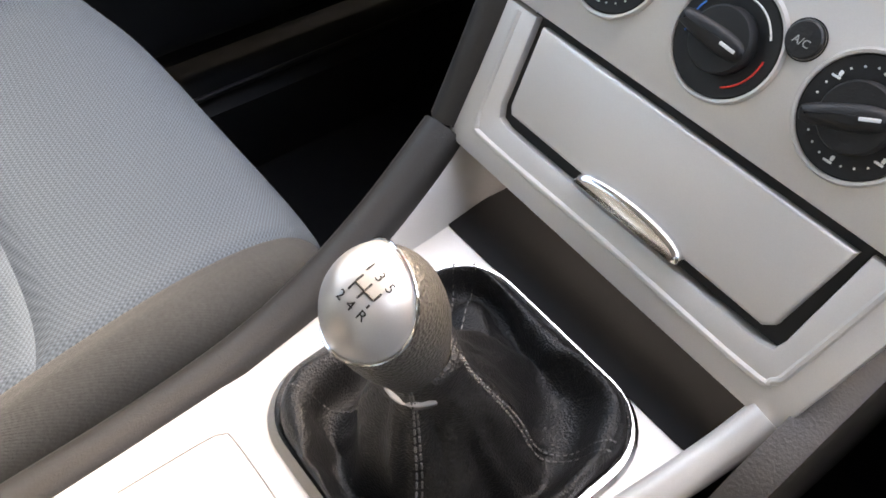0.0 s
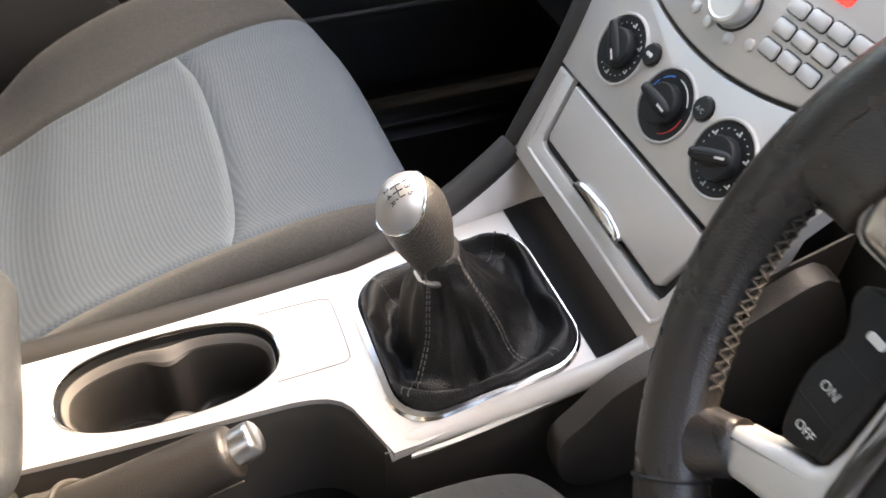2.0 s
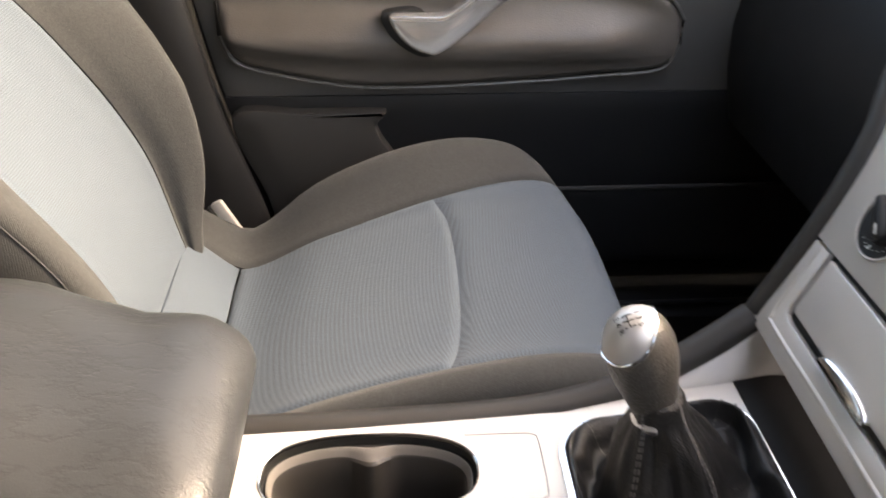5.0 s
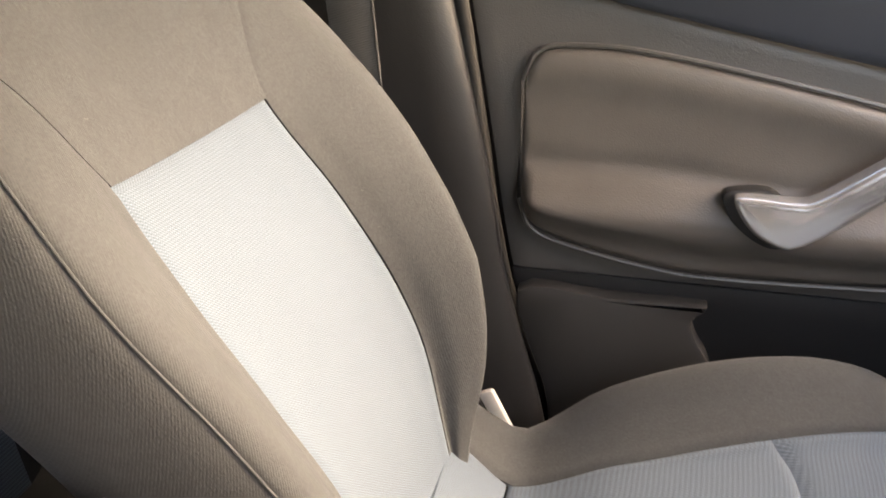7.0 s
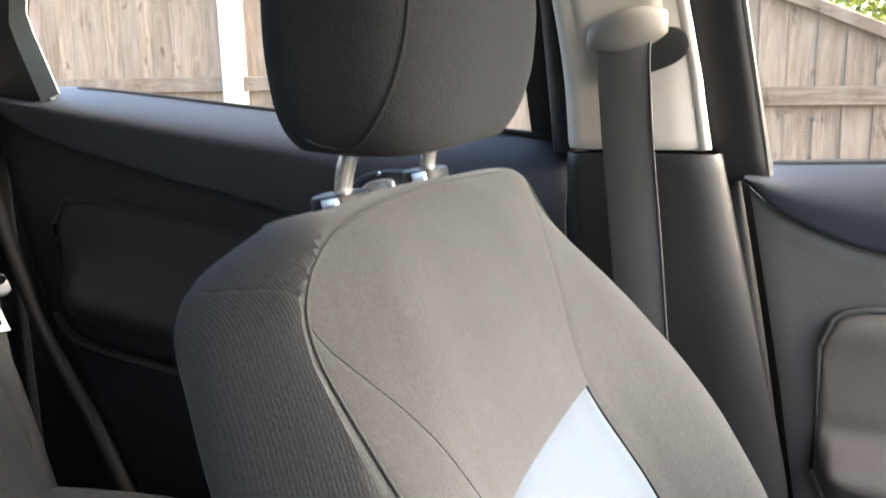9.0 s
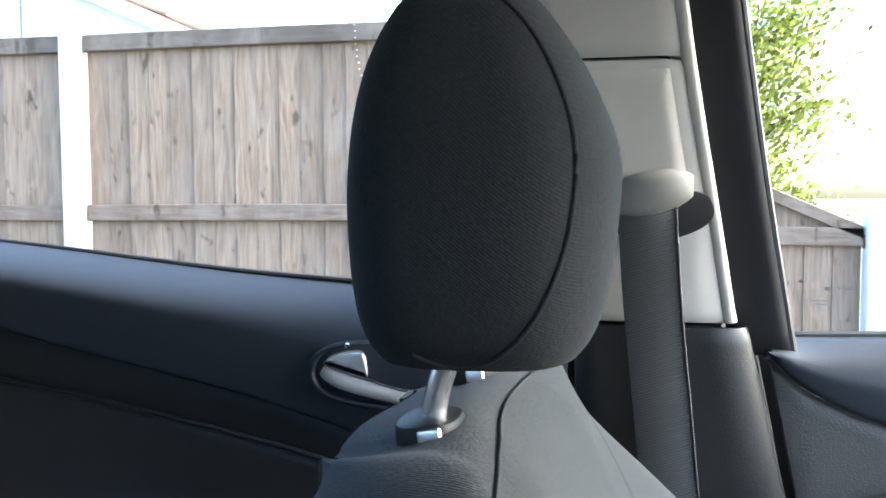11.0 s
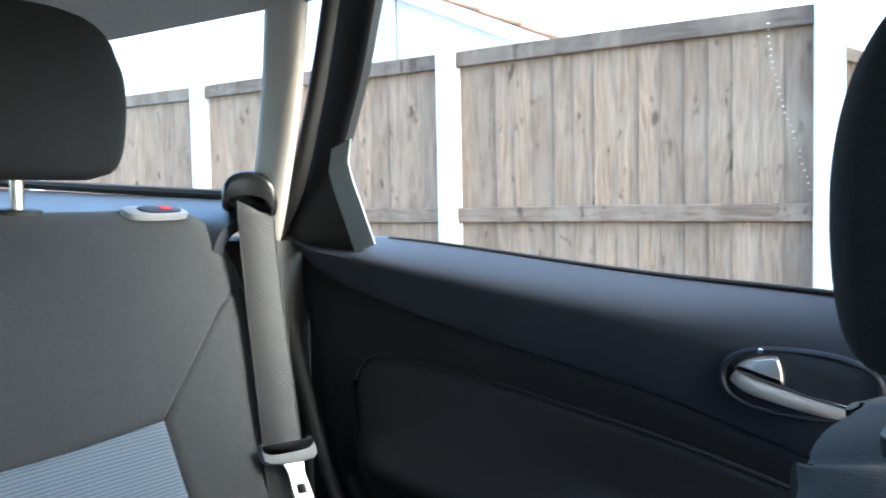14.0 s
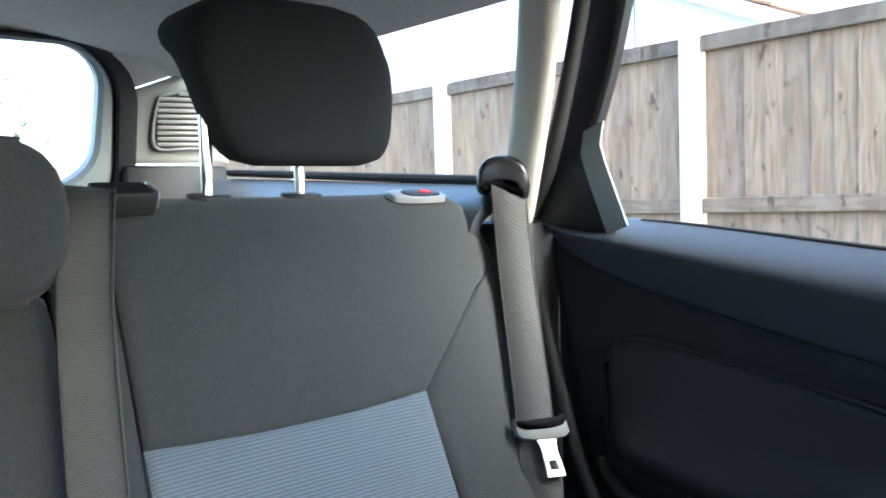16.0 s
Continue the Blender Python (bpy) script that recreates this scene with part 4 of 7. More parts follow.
def front_door():
    door = thing("door_1", (-0.72, 0.0, 0.12), "dark front passenger door with brown-grey padded armrest", "car door", kind="structure")
    sill = curve([(-0.53, 0.870), (-0.3, 0.876), (0.2, 0.872), (0.75, 0.855)])
    line = curve([(-0.525, 0.868), (-0.515, 0.852), (-0.48, 0.822), (-0.43, 0.799), (-0.38, 0.784), (-0.23, 0.752), (-0.08, 0.722), (0.15, 0.680), (0.45, 0.65), (0.72, 0.64)])
    ptop = curve([(-0.436, 0.690), (-0.428, 0.715), (-0.412, 0.727), (-0.385, 0.730), (-0.33, 0.729), (-0.22, 0.712), (-0.07, 0.682), (0.05, 0.652), (0.14, 0.618), (0.18, 0.595), (0.197, 0.570)])
    pbot = curve([(-0.436, 0.560), (-0.428, 0.534), (-0.412, 0.518), (-0.385, 0.508), (-0.30, 0.490), (-0.225, 0.482), (-0.04, 0.487), (0.10, 0.496), (0.17, 0.502), (0.19, 0.516), (0.197, 0.540)])
    rear = curve([(0.10, -0.34), (0.20, -0.365), (0.28, -0.385), (0.46, -0.440), (0.66, -0.475), (0.78, -0.497), (0.87, -0.515)])
    # upper roll under the glass
    def upper(a, b):
        y = -0.515 + 1.235 * a
        lo, hi = line(y), sill(y)
        z = lo + (hi - lo) * b
        return (XD - 0.004 + 0.012 * math.sin(2.0 * b + 0.4) - 0.035 * max(0, (b - 0.40) / 0.60) ** 1.7, y, z)
    part("upper_trim", patch(upper, 50, 14, width=0.006, depth=0.003), SOFT, door, "soft black upper door trim")
    def field(a, b):
        y0 = rear(0.47 + 0.40 * b)
        y = y0 + (0.72 - y0) * a
        lo, hi = 0.455, line(y)
        z = lo + (hi - lo) * b
        y0 = rear(z)
        y = y0 + (0.72 - y0) * a
        z = lo + (line(y) - lo) * b
        return (XD - 0.012 + 0.006 * math.sin(math.pi * b), y, z)
    part("door_card", patch(field, 50, 20, width=0.006, depth=0.003), DOOR_GRAIN_LIT, door, "dark grained door card")
    def pad(a, b):
        y = -0.436 + 0.633 * (0.5 - 0.5 * math.cos(math.pi * a) * (0.55 + 0.45 * math.cos(math.pi * a) ** 2))
        lo, hi = pbot(y), ptop(y)
        z = lo + (hi - lo) * b
        arm = math.exp(-((z - 0.545 - 0.02 * max(0, -y - 0.1)) / 0.036) ** 2) * min(1, b / 0.18)
        crease = math.exp(-((z - 0.602 + 0.10 * max(0, y + 0.28)) / 0.012) ** 2) * max(0.0, min(1, (0.02 - y) / 0.25))
        brow = math.exp(-((b - 0.90) / 0.10) ** 2)
        fade = min(1, (y + 0.436) / 0.014) * min(1, max(0, 0.197 - y) / 0.12)
        return (XD + 0.002 + (0.026 * arm - 0.005 * crease + 0.006 * brow) * fade, y, z)
    part("armrest_pad", patch(pad, 60, 40, width=0.010, depth=0.006), PAD, door, "brown-grey padded vinyl armrest")
    ys = [-0.436 + 0.633 * i / 60 for i in range(61)]
    loop = [(XD + 0.001, y, ptop(y) + 0.002) for y in ys] + [(XD + 0.002, y, pbot(y) - 0.002) for y in reversed(ys)]
    part("pad_bead", tube(loop, 0.0030, 8, True), plastic("worn bead", (0.07, 0.066, 0.06), 0.28, 0.05), door)
    # lower door with map pocket
    def lower(a, b):
        z = 0.14 + 0.325 * b
        y0 = rear(z)
        return (XD - 0.004 - 0.02 * (1 - b), y0 + (0.72 - y0) * a, z)
    part("lower_door", patch(lower, 40, 14, width=0.006, depth=0.003), BLACK, door, "black lower door panel")
    def pocket(a, b):
        y = -0.185 + 0.78 * a + 0.018 * (1 - b)
        z = 0.20 + 0.135 * b
        return (-0.655 - 0.012 * (1 - b) - 0.03 * max(0, 0.06 - a) / 0.06, y, z)
    part("map_pocket", patch(pocket, 36, 10, thick=0.006), BLACK, door, "black map pocket")
    part("pocket_lip", tube([(-0.655, y, 0.337) for y in np.linspace(-0.15, 0.58, 20)], 0.004, 8), DARK, door)
    part("speaker_panel", slab(Plane((XD + 0.0, 0, 0), (0, 1, 0), (0, 0, 1)), smooth2([(-0.432, 0.445), (-0.33, 0.449), (-0.228, 0.449), (-0.216, 0.444), (-0.229, 0.428), (-0.222, 0.405), (-0.203, 0.37), (-0.196, 0.30), (-0.205, 0.24), (-0.36, 0.22), (-0.395, 0.32)], 4, True), -0.01, 0.016, 0.006), plastic("grey lower door", (0.022, 0.021, 0.020), 0.62), door, "dark grey lower door panel")
    # pull handle: swelling foot and slender grip
    hp = Plane((-0.655, 0, 0), (0.0, 1, 0), (0.0, 0, 1))
    ol = smooth2(HANDLE_OUTLINE, 4, True)
    grip = slab(hp, ol, -0.012, 0.012, 0.0082, steps=6)
    for v in grip.verts:
        # both feet run back to the door, the grip stands off
        q = (v.co.y + 0.10) / 0.11
        v.co.x -= 0.012 * min(1.6, q * q)
    part("pull_handle", grip, HANDLE, door, "satin silver pull handle", 70)
    part("handle_socket", slab(Plane((-0.683, 0, 0), (0, 1, 0), (0, 0, 1)), [(x - 0.004, z - 0.001) for x, z in smooth2([(-0.214, 0.588), (-0.198, 0.597), (-0.160, 0.595), (-0.130, 0.550), (-0.152, 0.533), (-0.178, 0.541), (-0.202, 0.562)], 4, True)], -0.004, 0.012, 0.003), MATTE, door, "black handle socket")
    ridge = smooth([(XD + 0.004, -0.352, 0.812), (XD + 0.0075, -0.335, 0.812), (XD + 0.008, -0.25, 0.807), (XD + 0.008, -0.16, 0.800), (XD + 0.006, 0.0, 0.785)], 6)
    part("trim_ridge", tube(ridge, 0.0045, 8, flat=0.7), SOFT, door)
    # etched glazing marks, printed as bars
    mark = plain("etched print", (0.16, 0.14, 0.125), 0.7)
    def etched(y, z, w, h):
        part("etched_mark", slab(Plane((-0.7395, y, z), (0, 1, -0.04), (0, 0.04, 1)), rrect(w, h, min(w, h) * 0.3, 2), 0, 0.0003, 0.0001), mark, door, "small dark etched bar")
    for y, z, w, h in ((-0.486, 0.916, 0.0009, 0.017), (-0.472, 0.915, 0.0009, 0.017), (-0.480, 0.921, 0.006, 0.003), (-0.479, 0.915, 0.006, 0.0012), (-0.456, 0.914, 0.006, 0.004), (-0.4465, 0.9155, 0.003, 0.0035),
                       (-0.4425, 0.914, 0.0009, 0.017), (-0.4365, 0.914, 0.009, 0.0014), (-0.4365, 0.917, 0.008, 0.0012), (-0.4365, 0.911, 0.008, 0.0012), (-0.430, 0.914, 0.0009, 0.017), (-0.466, 0.903, 0.030, 0.0010), (-0.462, 0.899, 0.020, 0.0010)):
        etched(y, z, w, h)
    # glass, frame, seal
    part("window_glass", slab(Plane((-0.742, 0.0, 0.0), (0, 1, 0), (0, 0, 1)), [(-0.545, 0.845), (0.60, 0.84), (0.10, 1.22), (-0.62, 1.26)], -0.002, 0.002, 0.001), GLASS, door).visible_shadow = False
    def fpath(pts, r, fl=1.0, mat=BLACK, nm="window_frame"):
        part(nm, tube(smooth(pts, 8), r, 10, flat=fl), mat, door)
    def blade(a, b):
        z = 0.855 + 0.41 * b
        front = lerp_table([(0.855, -0.494), (0.878, -0.498), (1.03, -0.526), (1.265, -0.565)], z)
        return (-0.700 + 0.05 * b ** 1.5, front - 0.052 * (1 - a), z)
    part("rear_frame", patch(blade, 8, 20, thick=0.03), FRAME_BLACK, door, "black window frame")
    part("frame_edge", tube([Vector(blade(1.0, b)) + Vector((-0.008, 0.002, 0)) for b in np.linspace(0, 1, 12)], 0.004, 8), plastic("dull frame edge", (0.05, 0.052, 0.054), 0.35, 0.1), door)
    fpath([(-0.655, -0.562, 1.245), (-0.645, -0.25, 1.255), (-0.66, 0.1, 1.215), (-0.72, 0.42, 1.03), (-0.745, 0.68, 0.86)], 0.02)
    part("inner_belt_seal", tube([(-0.733, y, sill(y) - 0.004) for y in np.linspace(-0.49, 0.68, 20)], 0.006, 8), RUBBER, door)
    part("door_seal", tube(smooth([(-0.728, rear(z) - 0.018, z) for z in np.linspace(0.10, 0.86, 10)], 3), 0.009, 10), RUBBER, door)


def rear_door():
    door = thing("door_2", (-0.72, -1.1, 0.12), "dark rear passenger door with a chrome release lever", "car door", kind="structure")
    sill = curve([(-1.56, 0.962), (-1.40, 0.962), (-1.05, 0.927), (-0.87, 0.914), (-0.70, 0.897)])
    line = curve([(-1.555, 0.955), (-1.535, 0.944), (-1.50, 0.914), (-1.42, 0.884), (-1.32, 0.858), (-1.18, 0.827), (-1.03, 0.795), (-0.88, 0.750), (-0.70, 0.690)])
    ptop = curve([(-1.440, 0.770), (-1.435, 0.790), (-1.418, 0.803), (-1.38, 0.808), (-1.25, 0.792), (-1.03, 0.752), (-0.90, 0.720), (-0.72, 0.668)])
    def upper(a, b):
        y = -1.548 + 0.85 * a
        lo, hi = line(y), sill(y)
        z = lo + (hi - lo) * b
        return (XD - 0.012 + 0.020 * math.sin(1.9 * b + 0.4) - 0.058 * max(0, (b - 0.60) / 0.40) ** 1.5, y, z)
    part("upper_trim", patch(upper, 50, 24, width=0.005, depth=0.003), SOFT, door, "soft black upper door trim")
    rear = curve([(0.30, -1.30), (0.45, -1.36), (0.62, -1.455), (0.75, -1.50), (0.90, -1.540), (0.96, -1.552)])
    def field(a, b):
        y = -1.545 + 0.845 * a
        lo, hi = 0.14, line(y)
        z = lo + (hi - lo) * b
        y0 = rear(z)
        y = y0 + (-0.70 - y0) * a
        z = lo + (line(y) - lo) * b
        return (XD - 0.014 + 0.008 * math.sin(math.pi * b), y, z)
    part("door_card", patch(field, 44, 36, width=0.005, depth=0.003), BLACK, door, "black rear door card")
    def pad(a, b):
        y = -1.440 + 0.72 * a ** 1.25
        hi = ptop(y)
        lo = lerp_table([(-1.440, 0.655), (-1.43, 0.638), (-1.40, 0.630), (-1.2, 0.60), (-0.72, 0.54)], y)
        z = lo + (hi - lo) * b
        return (XD - 0.004 + 0.03 * math.exp(-((b - 0.22) / 0.2) ** 2) * min(1, a / 0.1) - 0.004 * b, y, z)
    part("armrest_pad", patch(pad, 44, 22, width=0.010, depth=0.006), leather("black vinyl", (0.020, 0.019, 0.019), 0.45, 600, 0.3), door, "black padded vinyl door armrest")
    loop = [(XD - 0.004, y, ptop(y) + 0.002) for y in np.linspace(-1.44, -0.74, 40)]
    part("pad_bead", tube([(XD - 0.004, -1.436, 0.64), (XD - 0.004, -1.4405, 0.70)] + loop, 0.0028, 8), DARK, door)
    part("lower_grab", tube(smooth([(XD - 0.002, -1.452, 0.64), (XD, -1.43, 0.610), (XD + 0.005, -1.36, 0.590), (XD + 0.005, -1.1, 0.56)], 6), 0.008, 8), DARK, door)
    # release lever in its oval recess
    fr = Plane((XD + 0.009, -0.880, 0.826), (0, 1, -0.05), (0, 0.05, 1))
    lever = part("handle_bezel", ring_slab(fr, oval(0.075, 0.034, 40, 2.5), oval(0.069, 0.029, 40, 2.5), -0.006, 0.005, 0.002), SOFT, door, "black oval bezel")
    part("handle_recess", slab(fr, oval(0.069, 0.029, 40, 2.5), -0.016, -0.010, 0.001), BLACK, door)
    part("release_lever", tube(smooth([fr(-0.060, 0.001, -0.002), fr(-0.045, -0.007, 0.003), fr(-0.012, -0.014, 0.004), fr(0.020, -0.019, 0.002), fr(0.066, -0.027, -0.003)], 8), 0.0085, 16, up=fr.w, flat=0.6), SILVER, door, "satin silver release lever")
    part("lever_lip", tube(smooth([fr(-0.056, 0.006, 0.004), fr(-0.03, 0.000, 0.006), fr(-0.008, -0.0050, 0.006), fr(0.012, -0.010, 0.005), fr(0.060, -0.019, 0.002)], 6), 0.0016, 8), CHROME, door)
    part("lock_tab", slab(Plane(fr(-0.035, 0.008, -0.002), fr.u, fr.v), smooth2([(-0.026, -0.001), (-0.016, 0.010), (0.004, 0.016), (0.016, 0.015), (0.022, -0.006), (0.020, -0.010), (0.0, -0.006), (-0.016, -0.002)], 4, True), -0.006, 0.008, 0.004, steps=3), HANDLE, door, "satin chrome lock tab")
    part("screw_cap", lathe(Plane(fr(-0.036, 0.028, 0.004), fr.u, fr.v), [(0.003, 0), (0.003, 0.001), (0.001, 0.0015)], 12), CHROME, door)
    # glass, pale guide channel, black frame
    part("window_glass", slab(Plane((-0.752, 0.0, 0.0), (0, 1, 0), (0, 0, 1)), [(-1.50, 0.93), (-0.64, 0.87), (-0.68, 1.28), (-1.42, 1.28)], -0.002, 0.002, 0.001), GLASS, door).visible_shadow = False
    rnd = random.Random(21)
    drops = bmesh.new()
    for z in np.linspace(1.182, 1.012, 27):
        y = lerp_table([(1.010, -0.880), (1.055, -0.894), (1.106, -0.910), (1.153, -0.920), (1.182, -0.923)], z + rnd.uniform(-0.003, 0.003))
        r = rnd.uniform(0.0005, 0.0011)
        slab(Plane((-0.7500, y + rnd.uniform(-0.0008, 0.0008), z), (0, 1, 0), (0, 0, 1)), oval(r * 1.5, r, 8), 0, 0.0008, 0.0003, bm=drops)
    part("droplet_trail", drops, WHITE, door, "trail of small white droplets on the glass")
    part("inner_belt_seal", tube([(-0.747, y, sill(y) - 0.004) for y in np.linspace(-1.41, -0.70, 20)], 0.003, 8), RUBBER, door)
    part("guide_channel", ribbon([(-0.696, -1.411, 0.948), (-0.696, -1.425, 0.982), (-0.696, -1.445, 1.030), (-0.696, -1.453, 1.055), (-0.696, -1.447, 1.085)], (0.0, 1, 0.35), 0.036, 0.003), metal_paint("pale channel", (0.20, 0.225, 0.23), 0.5, 0.0), door, "pale grey window guide channel")
    def blade(a, b):
        z = 0.945 + 0.35 * b
        front = lerp_table([(0.945, -1.420), (0.985, -1.434), (1.035, -1.454), (1.06, -1.454), (1.10, -1.437), (1.16, -1.409), (1.25, -1.372), (1.30, -1.350)], z)
        back = lerp_table([(0.945, -1.585), (1.03, -1.550), (1.18, -1.484), (1.265, -1.455), (1.30, -1.44)], z)
        return (-0.700 + 0.035 * b ** 2, back + (front - back) * a, z)
    part("rear_frame", patch(blade, 10, 24, thick=0.02), BLACK, door, "black window frame")
    part("top_frame", tube(smooth([(-0.630, -1.39, 1.285), (-0.632, -1.0, 1.292), (-0.64, -0.64, 1.270)], 8), 0.018, 10), BLACK, door)
    part("front_frame", tube(smooth([(-0.735, -0.700, 0.88), (-0.715, -0.708, 1.02), (-0.655, -0.722, 1.26)], 8), 0.020, 10), BLACK, door)
    part("door_seal", tube(smooth([(-0.69, rear(z) - 0.018, z) for z in np.linspace(0.25, 0.95, 10)] + [(-0.680, -1.515, 1.03), (-0.665, -1.458, 1.16), (-0.650, -1.418, 1.265)], 3), 0.011, 10), RUBBER, door)


def b_pillar():
    pil = thing("b_pillar", (-0.70, -0.62, 0.0), "centre pillar, pale trim above black trim, with belt slot", "pillar", kind="structure")
    def face(zlo, zhi):
        back = curve([(0.10, -0.62), (0.30, -0.64), (0.50, -0.67), (0.70, -0.690), (0.89, -0.694), (1.0, -0.703), (1.13, -0.722), (1.28, -0.74)])
        front = curve([(0.10, -0.37), (0.20, -0.385), (0.30, -0.405), (0.46, -0.452), (0.56, -0.470), (0.66, -0.492), (0.78, -0.520), (0.89, -0.545), (0.96, -0.557), (1.13, -0.590), (1.28, -0.615)])
        def f(a, b):
            z = zlo + (zhi - zlo) * b
            y0, y1 = back(z), front(z)
            x = -0.672 + 0.085 * max(0, (z - 0.95) / 0.33) ** 1.3
            edge = 0.024 * (1 - math.sqrt(max(0, 1 - max(0, (a - 0.74) / 0.262) ** 2))) + 0.016 * max(0, (0.12 - a) / 0.12) ** 2
            return (x - edge, y0 + (y1 - y0) * a, z)
        return f
    part("upper_trim", patch(face(0.888, 1.118), 24, 26, thick=0.02), CREAM, pil, "pale grey upper pillar trim")
    part("top_trim", patch(face(1.121, 1.28), 24, 14, thick=0.02), CREAM, pil, "pale grey pillar head trim")
    low = face(0.08, 0.884)
    part("lower_trim", patch(lambda a, b: (low(a, b)[0] + 0.006, low(a, b)[1] + 0.009 * a, low(a, b)[2]), 40, 50, thick=0.02, width=0.003, depth=0.002), DARK, pil, "black lower pillar trim")
    up_edge = [Vector(face(0.888, 1.28)(0.95, b)) + Vector((0.001, 0, 0)) for b in np.linspace(0, 1, 30)]
    part("upper_edge", tube(up_edge, 0.006, 10), CREAM, pil)
    # raised slide panel and dark slot
    mid = face(0.93, 1.118)
    raised = lambda a, b: Vector(mid(0.17 + 0.66 * a, 0.24 + 0.72 * b)) + Vector((0.005, 0, 0))
    part("slide_panel", patch(raised, 22, 22, thick=0.006, width=0.014, depth=0.0055), CREAM, pil, "raised pale slide panel")
    fr = Plane((-0.6635, -0.612, 0.983), (0, 1, 0.26), (0.12, -0.26, 1))
    part("belt_slot", slab(fr, oval(0.043, 0.020, 30, 2.6), -0.004, 0.002, 0.001), MATTE, pil, "dark belt slot")
    # belt guide hood
    hood = []
    for i in range(15):
        t = i / 14
        y = -0.665 + 0.076 * t
        w = math.sin(math.pi * min(1, max(0.0, 0.06 + 0.88 * t))) ** 0.45
        hood.append([(-0.658 + 0.024 * w * cc, y, 1.004 + 0.015 * (t - 0.5) + 0.021 * w * ss) for cc, ss in oval(1, 1, 18, 2.8)])
    # coloured darker than the pillar trim to offset the light on its top
    guide = part("belt_guide", skin(bmesh.new(), hood), plastic("darkened pale guide", (0.20, 0.19, 0.173), 0.45, 0.2, 600), pil, "pale grey belt guide hood", 60)
    belt = thing("front_seat_belt", (-0.64, -0.6, 0.12), "grey front seat belt webbing hanging from the pillar guide", "seat belt", "seat belts")
    path = smooth([(-0.652, -0.628, 1.000), (-0.640, -0.627, 0.972), (-0.640, -0.622, 0.90), (-0.640, -0.612, 0.80), (-0.638, -0.603, 0.70), (-0.632, -0.59, 0.55), (-0.625, -0.56, 0.35), (-0.622, -0.52, 0.16)], 8)
    part("webbing", ribbon(path, (-0.06, 1, 0.06), 0.049, 0.0016), WEB, belt)
    for s in (-1, 1):
        part("belt_edge", tube([p + Vector((0.0003, s * 0.0243, 0)) for p in path], 0.0011, 6), WEB, belt)
    part("belt_anchor", slab(Plane((-0.606, -0.4365, 0.322), (0.1, 0.86, 0.44), (0.0, -0.45, 0.89)), rrect(0.018, 0.070, 0.004, 3), -0.003, 0.004, 0.002), CREAM, belt, "pale belt anchor strap")
    part("anchor_edge", slab(Plane((-0.6055, -0.4475, 0.3165), (0.1, 0.86, 0.44), (0.0, -0.45, 0.89)), rrect(0.006, 0.066, 0.002, 3), -0.004, 0.006, 0.002), BLACK, belt)


